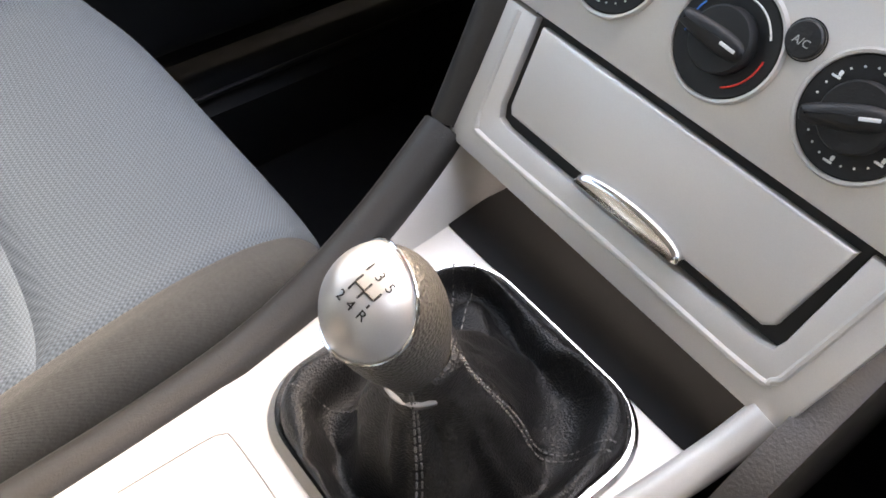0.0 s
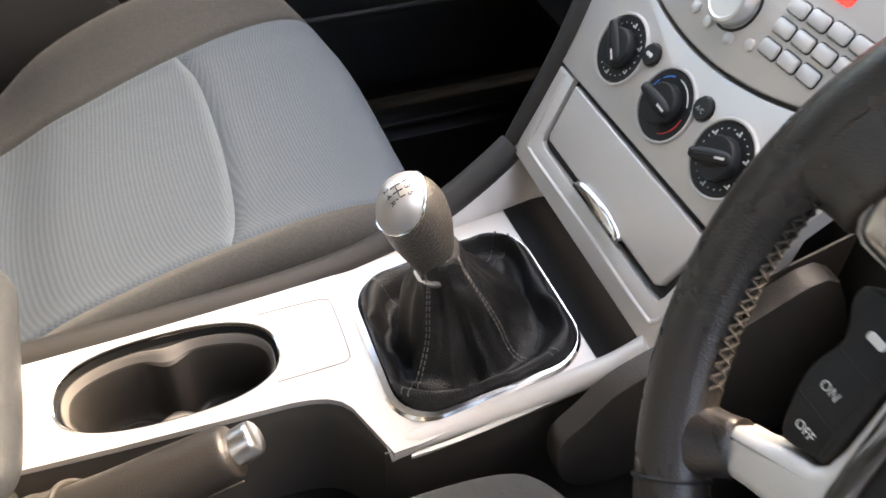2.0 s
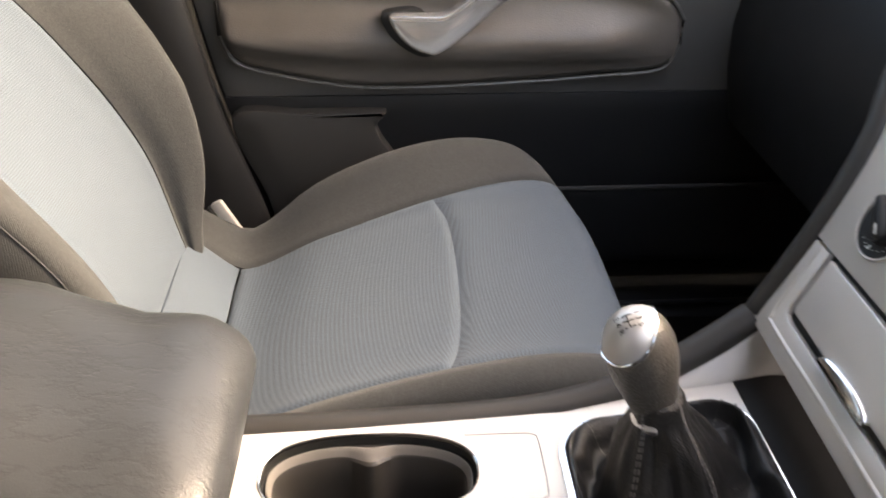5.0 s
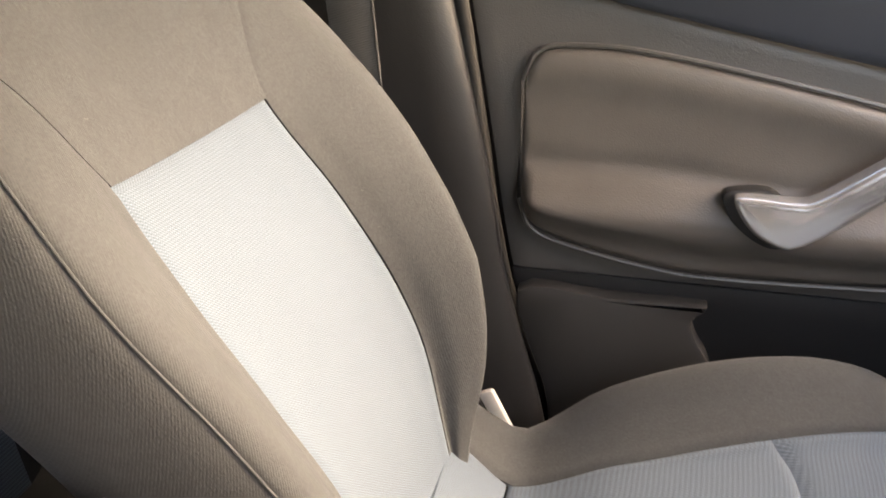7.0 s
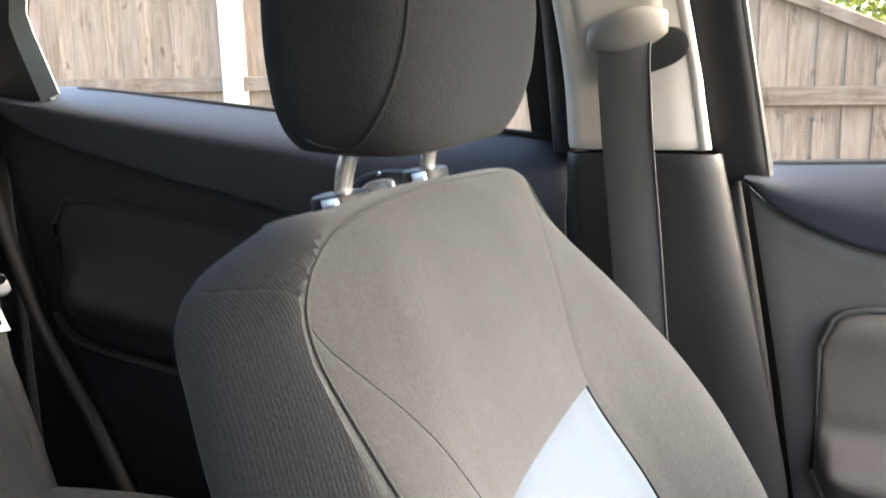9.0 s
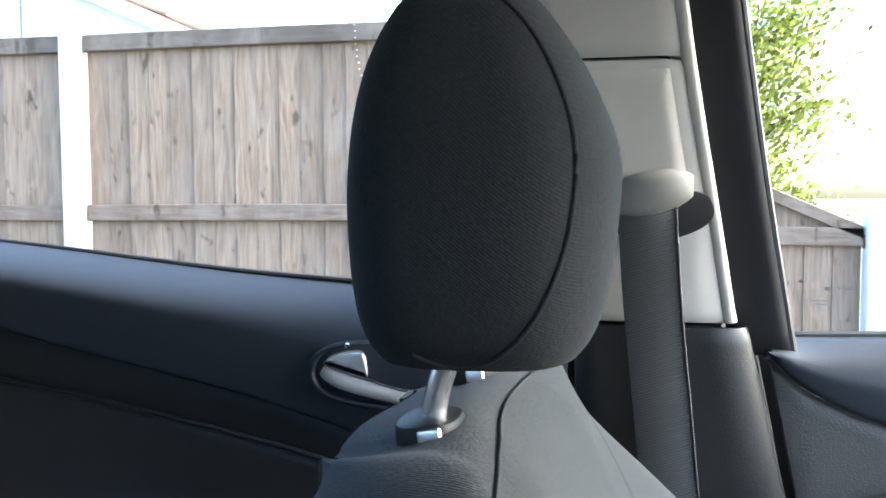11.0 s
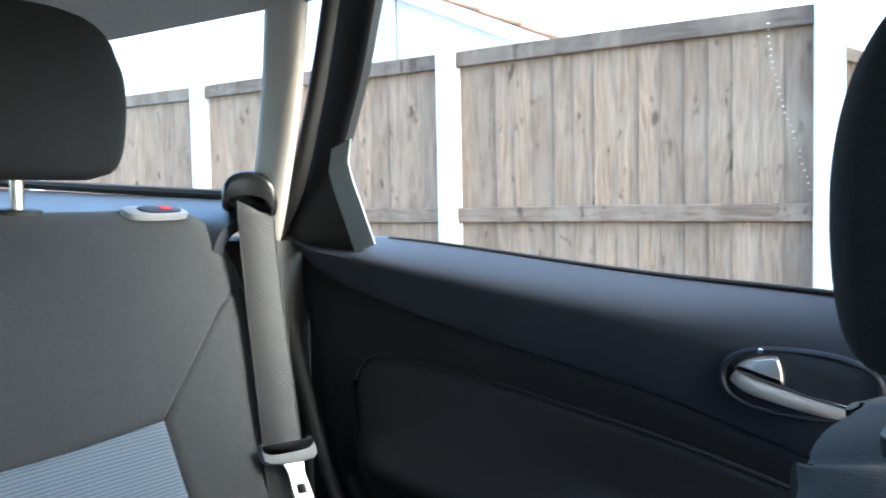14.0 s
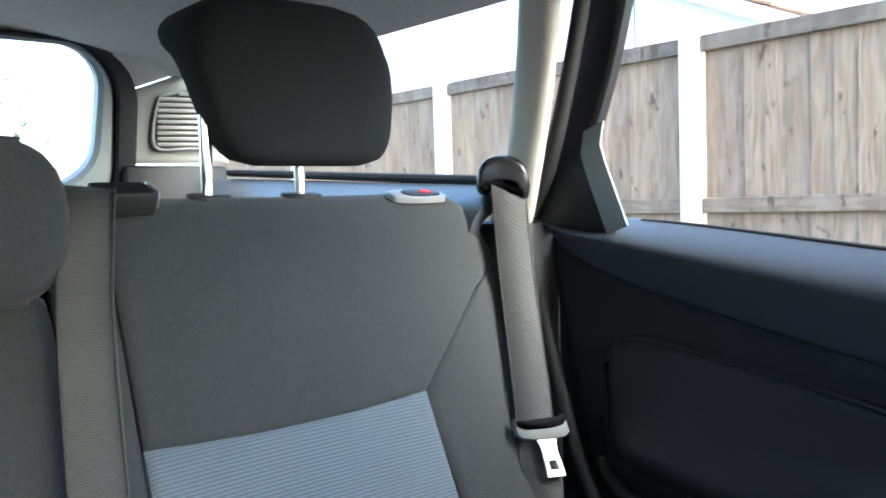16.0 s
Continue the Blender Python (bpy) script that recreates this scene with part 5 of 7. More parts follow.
def c_pillar_and_tail():
    pil = thing("c_pillar", (-0.64, -1.55, 0.9), "pale rear pillar trim beside the quarter window", "pillar", kind="structure")
    def face(a, b):
        z = 0.955 + 0.345 * b
        back = lerp_table([(0.955, -1.640), (1.05, -1.590), (1.156, -1.557), (1.282, -1.524), (1.30, -1.518)], z)
        front = lerp_table([(0.955, -1.537), (0.983, -1.526), (1.145, -1.470), (1.263, -1.437), (1.30, -1.424)], z)
        return (-0.655 + 0.045 * b ** 1.3 - 0.014 * (2 * a - 1) ** 4 - 0.02 * (1 - a) ** 3, back + (front - back) * a, z)
    part("pillar_trim", patch(face, 14, 26, thick=0.02), CREAM, pil, "pale grey pillar trim")
    guide = thing("rear_belt_guide", (-0.645, -1.565, 1.02), "glossy black rear belt guide on the pillar", "belt guide")
    fr = Plane((-0.645, -1.565, 1.022), (-0.62, 0.78, -0.05), (0, 0.05, 1))
    part("hood", slab(fr, smooth2([(-0.036, -0.018), (-0.034, 0.012), (-0.018, 0.028), (0.010, 0.030), (0.032, 0.016), (0.038, -0.006), (0.034, -0.028), (0.022, -0.030), (0.016, -0.014), (-0.014, -0.012), (-0.024, -0.024)], 4, True), -0.02, 0.022, 0.010, steps=4), plastic("gloss black", (0.012, 0.012, 0.013), 0.22, 0.05), guide)
    part("guide_bar", tube([fr(-0.028, -0.010, 0.012), fr(0.028, -0.012, 0.012)], 0.003, 8), CHROME, guide)
    belt = thing("rear_seat_belt", (-0.55, -1.42, 0.42), "grey rear seat belt with a metal tongue", "seat belt", "seat belts")
    path = smooth([(-0.648, -1.560, 1.018), (-0.634, -1.545, 1.000), (-0.622, -1.530, 0.96), (-0.604, -1.503, 0.88), (-0.584, -1.470, 0.79), (-0.566, -1.440, 0.70), (-0.555, -1.415, 0.60), (-0.55, -1.39, 0.44)], 8)
    wd = lambda t: (-0.80 + 0.1 * t, 0.45, -0.12)
    # darker webbing colour stands in for shade on this belt
    part("webbing", ribbon(path, wd, 0.048, 0.0016), WEB_SHADED, belt)
    k = Vector((-0.79, 0.45, -0.12)).normalized() * 0.0238
    for s in (-1, 1):
        part("belt_edge", tube([p + k * s + Vector((0.0008, 0.0008, 0)) for p in path], 0.0011, 6), WEB_SHADED, belt)
    tf = Plane((-0.566, -1.432, 0.706), (-0.83, 0.40, -0.02), (0.02, -0.35, 0.94))
    tg = part("tongue_shroud", slab(tf, smooth2([(-0.033, 0.010), (-0.028, -0.008), (0.028, -0.008), (0.034, 0.012), (0.030, 0.020), (0.024, 0.008), (-0.024, 0.006), (-0.029, 0.018)], 3, True), -0.006, 0.008, 0.003), plastic("grey shroud", (0.16, 0.165, 0.17), 0.45), belt, "grey plastic tongue shroud")
    part("tongue", ring_slab(Plane(tf(0.002, -0.030, 0.001), tf.u, tf.v), [(-0.014, 0.024), (-0.010, 0.010), (-0.012, -0.026), (0.012, -0.026), (0.010, 0.010), (0.014, 0.024)], [(-0.005, -0.006), (-0.0055, -0.010), (-0.0055, -0.017), (0.0055, -0.017), (0.0055, -0.010), (0.005, -0.006)], 0, 0.003, 0.0006), SATIN, tg, "bright metal belt tongue")
    # load-bay side trim under the quarter window
    def ledge(a, b):
        y = -1.565 - 0.975 * a
        tab = [(-0.565, 0.90), (-0.575, 0.955), (-0.60, 0.985), (-0.65, 1.003 + 0.01 * a), (-0.70, 1.012 + 0.03 * a)]
        x, z = table_at(tab, b)
        return (x, y, z + 0.02 * a)
    tail = thing("load_bay_trim", (-0.62, -2.1, 0.0), "blue-black load bay side trim below the quarter window", "trim", kind="structure")
    part("side_trim", patch(lambda a, b: ledge(1 - a, b), 20, 14, thick=0.02), SOFT, tail)
    part("lower_side", block((-0.66, -2.56, 0.0), (-0.60, -1.74, 0.92), 0.02), DARK, tail)
    part("window_seal", tube([(-0.702, -1.60 - 0.90 * t, 1.018 + 0.052 * t) for t in np.linspace(0, 1, 16)], 0.008, 8), RUBBER, tail)
    part("quarter_glass", slab(Plane((-0.715, 0, 0), (0, 1, 0), (0, 0, 1)), [(-2.60, 1.05), (-1.58, 1.0), (-1.50, 1.30), (-2.50, 1.30)], -0.002, 0.002, 0.001), GLASS, tail).visible_shadow = False
    # tail pillar with louvred vent
    dp = thing("d_pillar", (-0.58, -2.5, 0.9), "grey tail pillar trim with a louvred vent", "pillar", kind="structure")
    def post(a, b):
        z = 1.095 + (0.160 + 0.055 * a) * b
        xin = -0.512 - 0.014 * b
        xo = -0.735 + 0.06 * b
        return (xin + (xo - xin) * a, -2.620 + 0.06 * a + 0.03 * b, z)
    part("pillar_trim", patch(lambda a, b: post(1 - a, b), 14, 20, thick=0.03, width=0.012, depth=0.006), TAIL_GREY, dp, "grey tail pillar trim")
    part("liner_skirt", patch(lambda a, b: (lambda p: (p[0], p[1] + 0.004 + 0.05 * b, p[2] + 0.004 + 0.085 * b * (1 - 0.5 * a)))(post(1.35 * a - 0.35, 1.0)), 10, 6, (0, 0, 0, 0), thick=0.02, face=(0, 1, 0)), LINER, dp, "pale headliner above the pillar trim")
    part("lower_trim", block((-0.74, -2.62, 0.86), (-0.50, -2.58, 1.090), 0.01), FRAME_BLACK, dp, "black trim below the tail pillar")
    vf = Plane(Vector(post(0.64, 0.50)) + Vector((0, 0.006, 0)), (-0.965, 0.26, 0), (0, 0.12, 0.99))
    outline = smooth2([(-0.075, -0.062), (-0.068, 0.040), (-0.040, 0.058), (0.03, 0.075), (0.06, 0.072), (0.07, 0.0), (0.066, -0.062), (0.0, -0.068)], 4, True)
    part("vent_frame", ring_slab(vf, outline, inset(outline, 0.006), -0.004, 0.004, 0.0015), VENT_GREY, dp)
    part("vent_dark", slab(vf, inset(outline, 0.006), -0.004, 0.0005, 0.0003), plain("vent shade", (0.035, 0.033, 0.03), 0.8), dp)
    for i in range(10):
        v = -0.056 + 0.0125 * i
        w0, w1 = -0.066, 0.062
        if v > 0.045:
            w0 = -0.02
        p0, p1 = vf(w0, v, 0.003), vf(w1, v, 0.003)
        part("slat", tube([p0, (p0 + p1) / 2, p1], 0.0042, 8, up=vf.w, flat=0.55), VENT_GREY, dp)
    # rear window surround
    surround = thing("rear_window", (0, -2.58, 1.0), "rear window with black seal and pale surround", "window", kind="structure")
    rf = Plane((0.0, -2.610, 1.158), (-1, 0, 0), (0, 0.20, 0.97))
    part("black_surround", ring_slab(rf, rrect(1.066, 0.402, 0.135, 8), rrect(0.974, 0.382, 0.118, 8), -0.01, 0.02, 0.006), FRAME_BLACK, surround, "black rubber window seal")
    inner = [(x * (1 - 0.035 * (0.15 - y) / 0.3), y + 0.036) for x, y in rrect(0.918, 0.292, 0.090, 8)]
    part("pale_surround", ring_slab(Plane(rf(0, 0, -0.012), rf.u, rf.v), rrect(0.980, 0.388, 0.120, 8), inner, -0.02, 0.018, 0.010), metal_paint("dull grey trim", (0.30, 0.32, 0.315), 0.5, 0.1), surround, "grey-green painted tailgate surround")
    part("rear_glass", slab(Plane(rf(0, 0, -0.025), rf.u, rf.v), rrect(0.96, 0.37, 0.10, 6), -0.002, 0.002, 0.001), GLASS, surround).visible_shadow = False


# ---- centre console ----
def radial(outline, c, n):
    """Resample a star-shaped outline at n even angles about c."""
    out, m = [], len(outline)
    for k in range(n):
        a = 6.28318 * k / n
        d = Vector((math.cos(a), math.sin(a)))
        best = None
        for i in range(m):
            p, q = Vector(outline[i]) - Vector(c), Vector(outline[(i + 1) % m]) - Vector(c)
            e = q - p
            det = d.x * -e.y + d.y * e.x
            if abs(det) < 1e-12:
                continue
            s = (p.x * -e.y + p.y * e.x) / det
            t = (d.x * p.y - d.y * p.x) / det
            if s > 0 and -1e-9 <= t <= 1 + 1e-9 and (best is None or s > best):
                best = s
        out.append((c[0] + d.x * best, c[1] + d.y * best))
    return out


def bend(bm, f):
    for v in bm.verts:
        v.co = f(v.co)
    return bm


def tilt(p):
    """The console top rises towards the dashboard."""
    return Vector((p.x, p.y, p.z + 0.15 * max(0.0, p.y + 0.065)))


N_RAD = 96


def console():
    con = thing("centre_console", (0, -0.2, 0.0), "centre console with satin silver top and cup holder", "console")
    cup = (-0.030, -0.2265)
    hole = [(cup[0] + x, cup[1] + y) for x, y in oval(0.0435, 0.0855, N_RAD, 2.5)]
    outline = [(-0.0765, -0.345), (0.018, -0.345)] + [(0.022, -0.27), (0.0245, -0.20), (0.0265, -0.145), (0.0285, -0.130), (0.032, -0.118), (0.038, -0.109), (0.046, -0.103), (0.060, -0.098), (0.093, -0.086), (0.0915, -0.04), (0.092, 0.0), (0.095, 0.087), (-0.098, 0.087), (-0.099, 0.0), (-0.0905, -0.085), (-0.0865, -0.14), (-0.0800, -0.25)]
    opening = [(x, 0.004 + y) for x, y in rrect(0.152, 0.154, 0.034, 8)]
    bm = plate(outline, [hole, opening], 0.411, 0.417, (-0.065, -0.045, -0.02, 0.02, 0.06))
    part("top_plate", bend(bm, tilt), SILVER, con, "satin silver console top", 30)
    # fine gap of the blanking cover
    gap = smooth([(-0.068, -0.150, 0.4171), (-0.068, -0.105, 0.4171), (-0.066, -0.094, 0.4171), (-0.058, -0.0905, 0.4171), (-0.008, -0.0905, 0.4171), (0.001, -0.094, 0.4171), (0.003, -0.104, 0.4171), (0.004, -0.150, 0.4171)], 6)
    part("cover_gap", tube(gap, 0.00045, 6), plain("gap", (0.22, 0.215, 0.21)), con)
    # cup wells
    rim0 = radial(hole, cup, N_RAD)
    def lobes(d, waist):
        out = []
        for x, y in inset(rim0, d):
            w = waist * math.exp(-((y - cup[1]) / 0.014) ** 2)
            out.append((x - math.copysign(w, x - cup[0]), y))
        return out
    at = lambda d, waist, z: [(x, y, z) for x, y in lobes(d, waist)]
    rings = [[(x, y, 0.4165) for x, y in rim0], [(x, y, 0.4183) for x, y in inset(rim0, 0.0007)], [(x, y, 0.4178) for x, y in inset(rim0, 0.0017)], [(x, y, 0.4150) for x, y in inset(rim0, 0.0020)]]
    part("cup_rim", skin(bmesh.new(), rings, True, False), CHROME, con, "thin chrome cup holder rim")
    part("cup_gap", skin(bmesh.new(), [at(0.0019, 0.0, 0.4155), at(0.0021, 0.0, 0.4075), at(0.0052, 0.002, 0.4070)], True, False), MATTE, con)
    band = [at(0.0048, 0.002, 0.4070), at(0.0050, 0.003, 0.4092), at(0.0058, 0.004, 0.4096), at(0.0066, 0.005, 0.4085), at(0.0076, 0.006, 0.4065), at(0.0086, 0.0075, 0.4030), at(0.0090, 0.0082, 0.4022)]
    part("cup_band", skin(bmesh.new(), band, True, False), plastic("beige grey band", (0.17, 0.160, 0.147), 0.42), con, "beige inner band of the cup holder")
    depth = [at(d, w, z) for d, w, z in ((0.0090, 0.0082, 0.4022), (0.0102, 0.0105, 0.4005), (0.0120, 0.0155, 0.370), (0.0130, 0.0165, 0.348), (0.0150, 0.0160, 0.341), (0.0180, 0.0150, 0.338), (0.0215, 0.0100, 0.3375))]
    depth.append([(cup[0] + 0.04 * (x - cup[0]), cup[1] + 0.6 * (y - cup[1]), 0.3375) for x, y, z in depth[-1]])
    part("cup_well", skin(bmesh.new(), depth, True, False), plastic("grey brown cup liner", (0.030, 0.028, 0.026), 0.40), con, "grey-brown double cup well")
    for y in (cup[1] - 0.037, cup[1] + 0.037):
        part("cup_mat", lathe(Plane((cup[0], y, 0.3385), (1, 0, 0), (0, 1, 0)), [(0.026, 0), (0.026, 0.002), (0.024, 0.003), (0.022, 0.002), (0.018, 0.003), (0.006, 0.0025)], 32), RUBBER, con)
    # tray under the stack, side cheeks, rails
    # the tray's dark colour stands for the shade below the stack
    part("tray", patch(lambda a, b: (-0.098 + 0.197 * a, 0.0795 + 0.152 * b, 0.4402 + 0.0045 * min(1, b / 0.18) + 0.004 * b + 0.10 * max(0, (b - 0.8) / 0.2) ** 2), 12, 20, (0, 0, 0, 0), thick=0.01), TRAY_SHADE, con, "satin tray below the dashboard, coloured dark for its shade")
    def cheek(sx):
        top = curve([(-0.10, 0.417), (-0.05, 0.420), (0.0, 0.430), (0.05, 0.452), (0.10, 0.486), (0.13, 0.53), (0.2, 0.62)])
        xt = curve([(-0.10, 0.101), (0.0, 0.104), (0.05, 0.110), (0.10, 0.119), (0.13, 0.122), (0.2, 0.125)])
        def f(a, b):
            y = -0.075 + 0.275 * a
            lo = 0.414 + 0.15 * max(0, y + 0.065)
            k = 0.93 if sx > 0 else 1.0
            return (sx * (0.094 + (xt(y) * k - 0.094) * b), y, lo + (top(y) - lo) * b)
        return f
    part("cheek", patch(cheek(-1), 24, 10, thick=0.006), SILVER, con)
    part("cheek", patch(cheek(1), 24, 10, thick=0.006), SILVER, con)
    rail = smooth([(0.0835, -0.088, 0.4105), (0.084, -0.05, 0.4165), (0.0865, -0.018, 0.4232), (0.093, 0.02, 0.4360), (0.101, 0.055, 0.455), (0.106, 0.078, 0.468), (0.110, 0.098, 0.484)], 8)
    part("rail", tube([p - Vector((0, 0, 0.003)) for p in rail], 0.0096, 14, flat=0.8), SILVER, con)
    edge = smooth([(-0.0905, -0.62, 0.404), (-0.0925, -0.34, 0.406), (-0.0965, -0.20, 0.4065), (-0.1020, -0.10, 0.409), (-0.1085, -0.03, 0.420), (-0.1190, 0.04, 0.447), (-0.1290, 0.099, 0.483)], 10)
    part("side_trim", tube(edge, 0.0145, 14, flat=0.9), EDGE, con, "dark grey console edge trim")
    part("side_trim_upper", tube(smooth([(-0.1305, 0.103, 0.488), (-0.136, 0.145, 0.573), (-0.152, 0.176, 0.636), (-0.182, 0.20, 0.685), (-0.215, 0.24, 0.76)], 10), 0.0115, 12), EDGE, con)
    def sidewall(a, b):
        y = -0.62 + 0.85 * a
        top = lerp_table([(-0.62, 0.400), (-0.1, 0.402), (0.0, 0.42), (0.10, 0.475), (0.23, 0.62)], y)
        return (-0.112 - 0.012 * max(0, (y + 0.03) / 0.15), y, 0.02 + (top - 0.02) * b)
    part("passenger_side", patch(sidewall, 20, 10, thick=0.006), BLACK, con)
    def rightwall(a, b):
        y = -0.092 + 0.34 * a
        top = lerp_table([(-0.092, 0.413), (0.0, 0.421), (0.06, 0.448), (0.10, 0.480), (0.25, 0.55)], y)
        return (0.094 + 0.022 * max(0, y + 0.09) / 0.3 + 0.03 * (1 - b) * (1 - b), y, 0.02 + (top - 0.02) * b)
    part("driver_side", patch(rightwall, 20, 14, thick=0.006), SIDE_BROWN, con, "brown-black console side")
    part("knee_panel", slab(Plane((0.128, 0.10, 0.40), (0, 1, 0.12), (0, -0.12, 1)), smooth2([(-0.052, 0.058), (-0.02, 0.083), (0.06, 0.100), (0.14, 0.11), (0.17, -0.06), (0.02, -0.05), (-0.06, -0.03), (-0.075, 0.03)], 5, True), -0.01, 0.008, 0.004), SIDE_BROWN, con, "brown-black grained side panel")
    def innerwall(a, b):
        y = -0.36 + 0.275 * a
        x = lerp_table([(-0.36, 0.016), (-0.20, 0.023), (-0.135, 0.027), (-0.115, 0.036), (-0.10, 0.055), (-0.085, 0.093)], y)
        return (x, y, 0.27 + 0.141 * b)
    part("recess_wall", patch(innerwall, 30, 10, thick=0.004), plastic("brown grey side", (0.085, 0.078, 0.07), 0.5), con, "brown-grey wall of the handbrake recess")
    part("recess_floor", block((0.0, -0.60, 0.10), (0.118, -0.085, 0.290), 0.012), BLACK, con)


def gear_lever():
    lev = thing("gear_lever", (0, 0.004, 0.417), "gear lever with silver-capped knob and black leather gaiter", "gear lever")
    fr = Plane((0, 0.004, 0.4275), (1, 0, 0), (0, 1, 0.15))
    part("chrome_frame", ring_slab(fr, [(x + 0.0018, y - 0.0030) for x, y in rrect(0.158, 0.161, 0.038, 8)], rrect(0.146, 0.148, 0.032, 8), -0.004, 0.0035, 0.0022), CHROME, lev, "polished chrome gaiter frame")
    # gaiter
    base = radial(rrect(0.145, 0.147, 0.030, 8), (0, 0), N_RAD)
    prof = [(1.0, -0.002), (1.0, 0.007), (0.965, 0.0125), (0.92, 0.009), (0.86, -0.004), (0.78, -0.010), (0.68, -0.006), (0.58, 0.006), (0.50, 0.020), (0.43, 0.035), (0.37, 0.050), (0.315, 0.063), (0.275, 0.073), (0.258, 0.082), (0.245, 0.091), (0.195, 0.0945)]
    rings = []
    top = Vector((0.006, -0.019, 0))
    rnd = random.Random(3)
    ph = [rnd.random() * 6 for _ in range(6)]
    for k in range(43):
        s, h = table_at(prof, k / 42)
        q = k / 42
        ring = []
        for i, (x, y) in enumerate(base):
            a = math.atan2(y, x)
            rnd_r = math.hypot(x, y)
            circ = 0.074
            r = (rnd_r * (1 - q ** 1.5) + circ * q ** 1.5) * s
            mid = math.sin(math.pi * min(1, q * 1.15)) if q < 0.87 else 0.1
            nz = noise.noise(Vector((1.7 * math.cos(a) + 3, 1.7 * math.sin(a), 2.2 * q)))
            nf = noise.noise(Vector((4.5 * math.cos(a), 4.5 * math.sin(a) + 7, 5 * q)))
            fold = mid * (0.004 * math.sin(4 * a + 1.57) + 0.016 * nz + 0.006 * nf)
            crease = 0.006 * math.exp(-((q - 0.36 - 0.05 * math.sin(3 * a + ph[2])) / 0.045) ** 2) * max(0, math.sin(2 * a + ph[3]))
            z = h + mid * (0.012 * noise.noise(Vector((2.2 * math.cos(a), 2.2 * math.sin(a), 9 + 3 * q))) + 0.004 * nf) + crease * 1.4
            p = fr((r + fold) * math.cos(a), (r + fold) * math.sin(a), z)
            ring.append(p + top * q + Vector((0.0, 0.004 * q, 0)))
        rings.append(ring)
    part("gaiter", skin(bmesh.new(), rings, True, False), HIDE, lev, "black creased leather gaiter", 80)
    for a0 in (0.60, 0.69, 2.35, 2.44, 3.9, 5.4, 5.48):
        i = int(a0 / 6.28318 * N_RAD) % N_RAD
        pts = [rings[k][i] + Vector((0, 0, 0.0006)) + (rings[k][i] - fr(0, 0, 0.02)).normalized() * 0.0007 for k in range(4, 41)]
        bmx = bmesh.new()
        for j in range(0, len(pts) - 1, 1):
            p, q = pts[j], pts[j + 1]
            tube([p.lerp(q, 0.1), p.lerp(q, 0.45), p.lerp(q, 0.7)], 0.0006, 5, bm=bmx)
        part("stitching", bmx, plain("grey thread", (0.14, 0.135, 0.13), 0.7), lev)
    # knob on its own axis, leaning back
    ax = Vector((0.0, -0.30, 0.954)).normalized()
    side = Vector((1, 0, 0))
    side = (side - ax * side.dot(ax)).normalized()
    kn = Plane((0.006, -0.021, 0.4955), side, ax.cross(side))
    collar = part("collar", lathe(kn, [(0.0155, 0.0), (0.0175, 0.004), (0.0175, 0.009), (0.0150, 0.014)], 28), SATIN, lev, "chrome ring below the knob")
    prof = [(0.0140, 0.012), (0.0165, 0.018), (0.0190, 0.028), (0.0218, 0.040), (0.0240, 0.052), (0.0246, 0.064), (0.0234, 0.076), (0.0192, 0.087), (0.0120, 0.0945), (0.004, 0.097)]
    rings = []
    for k in range(30):
        r, h = table_at(prof, k / 29)
        rings.append([kn(r * math.cos(t) * 0.88, r * math.sin(t) * 0.98, h) for t in np.linspace(0, 6.28318, 40, endpoint=False)])
    part("grip", skin(bmesh.new(), rings), leather("grey knob leather", (0.062, 0.057, 0.050), 0.30, 620, 1.0), lev, "dark grey leather knob grip", 80)
    # silver cap: shell over the rear-upper face of the knob
    capn = Vector((-0.16, -0.62, 0.76)).normalized()
    cu = Vector((1, 0, 0))
    cu = (cu - capn * cu.dot(capn)).normalized()
    cv = capn.cross(cu)
    centre = kn(0, 0, 0.060)
    def cap_radius(d):
        lo, hi = 0.0, 0.06
        for _ in range(22):
            m = (lo + hi) / 2
            p = centre + d * m
            h = (p - kn.o).dot(kn.w)
            rr = (p - kn.o - kn.w * h)
            lim = lerp_table([(b, a) for a, b in prof], h) if 0.012 < h < 0.097 else 0
            inside = math.hypot(rr.dot(kn.u) / 0.88, rr.dot(kn.v) / 0.98) < lim
            lo, hi = (m, hi) if inside else (lo, m)
        return lo
    rings = []
    for k in range(13):
        th = radians(2 + 56 * k / 12)
        ring = []
        for i in range(48):
            ph2 = 6.28318 * i / 48
            t2 = th * (1 + 0.16 * math.cos(ph2 * 2))
            d = (capn * math.cos(t2) + (cu * math.cos(ph2) + cv * math.sin(ph2)) * math.sin(t2)).normalized()
            ring.append(centre + d * (cap_radius(d) + (0.0012 if k < 12 else -0.001)))
        rings.append(ring)
    part("cap", skin(bmesh.new(), rings), metal_paint("silver knob cap", (0.52, 0.52, 0.52), 0.34, 0.65), lev, "satin silver cap with printed shift pattern", 80)
    part("cap_ring", tube([p + (p - centre).normalized() * 0.0004 for p in rings[11]], 0.0009, 8, True), CHROME, lev)
    capn = (Vector((0.0120, -0.0540, 0.5867)) - centre).normalized()
    cu = (Vector((1, 0, 0)) - capn * capn.x).normalized()
    cv = capn.cross(cu)
    face = Plane(centre + capn * (cap_radius(capn) + 0.0012), cu, cv)
    def wrap_text(bm):
        for v in bm.verts:
            q = v.co - face.o
            off = q.dot(capn)
            d = (face.o + cu * q.dot(cu) + cv * q.dot(cv) - centre).normalized()
            v.co = centre + d * (cap_radius(d) + 0.0013 + max(0, off) * 0.6)
        return bm
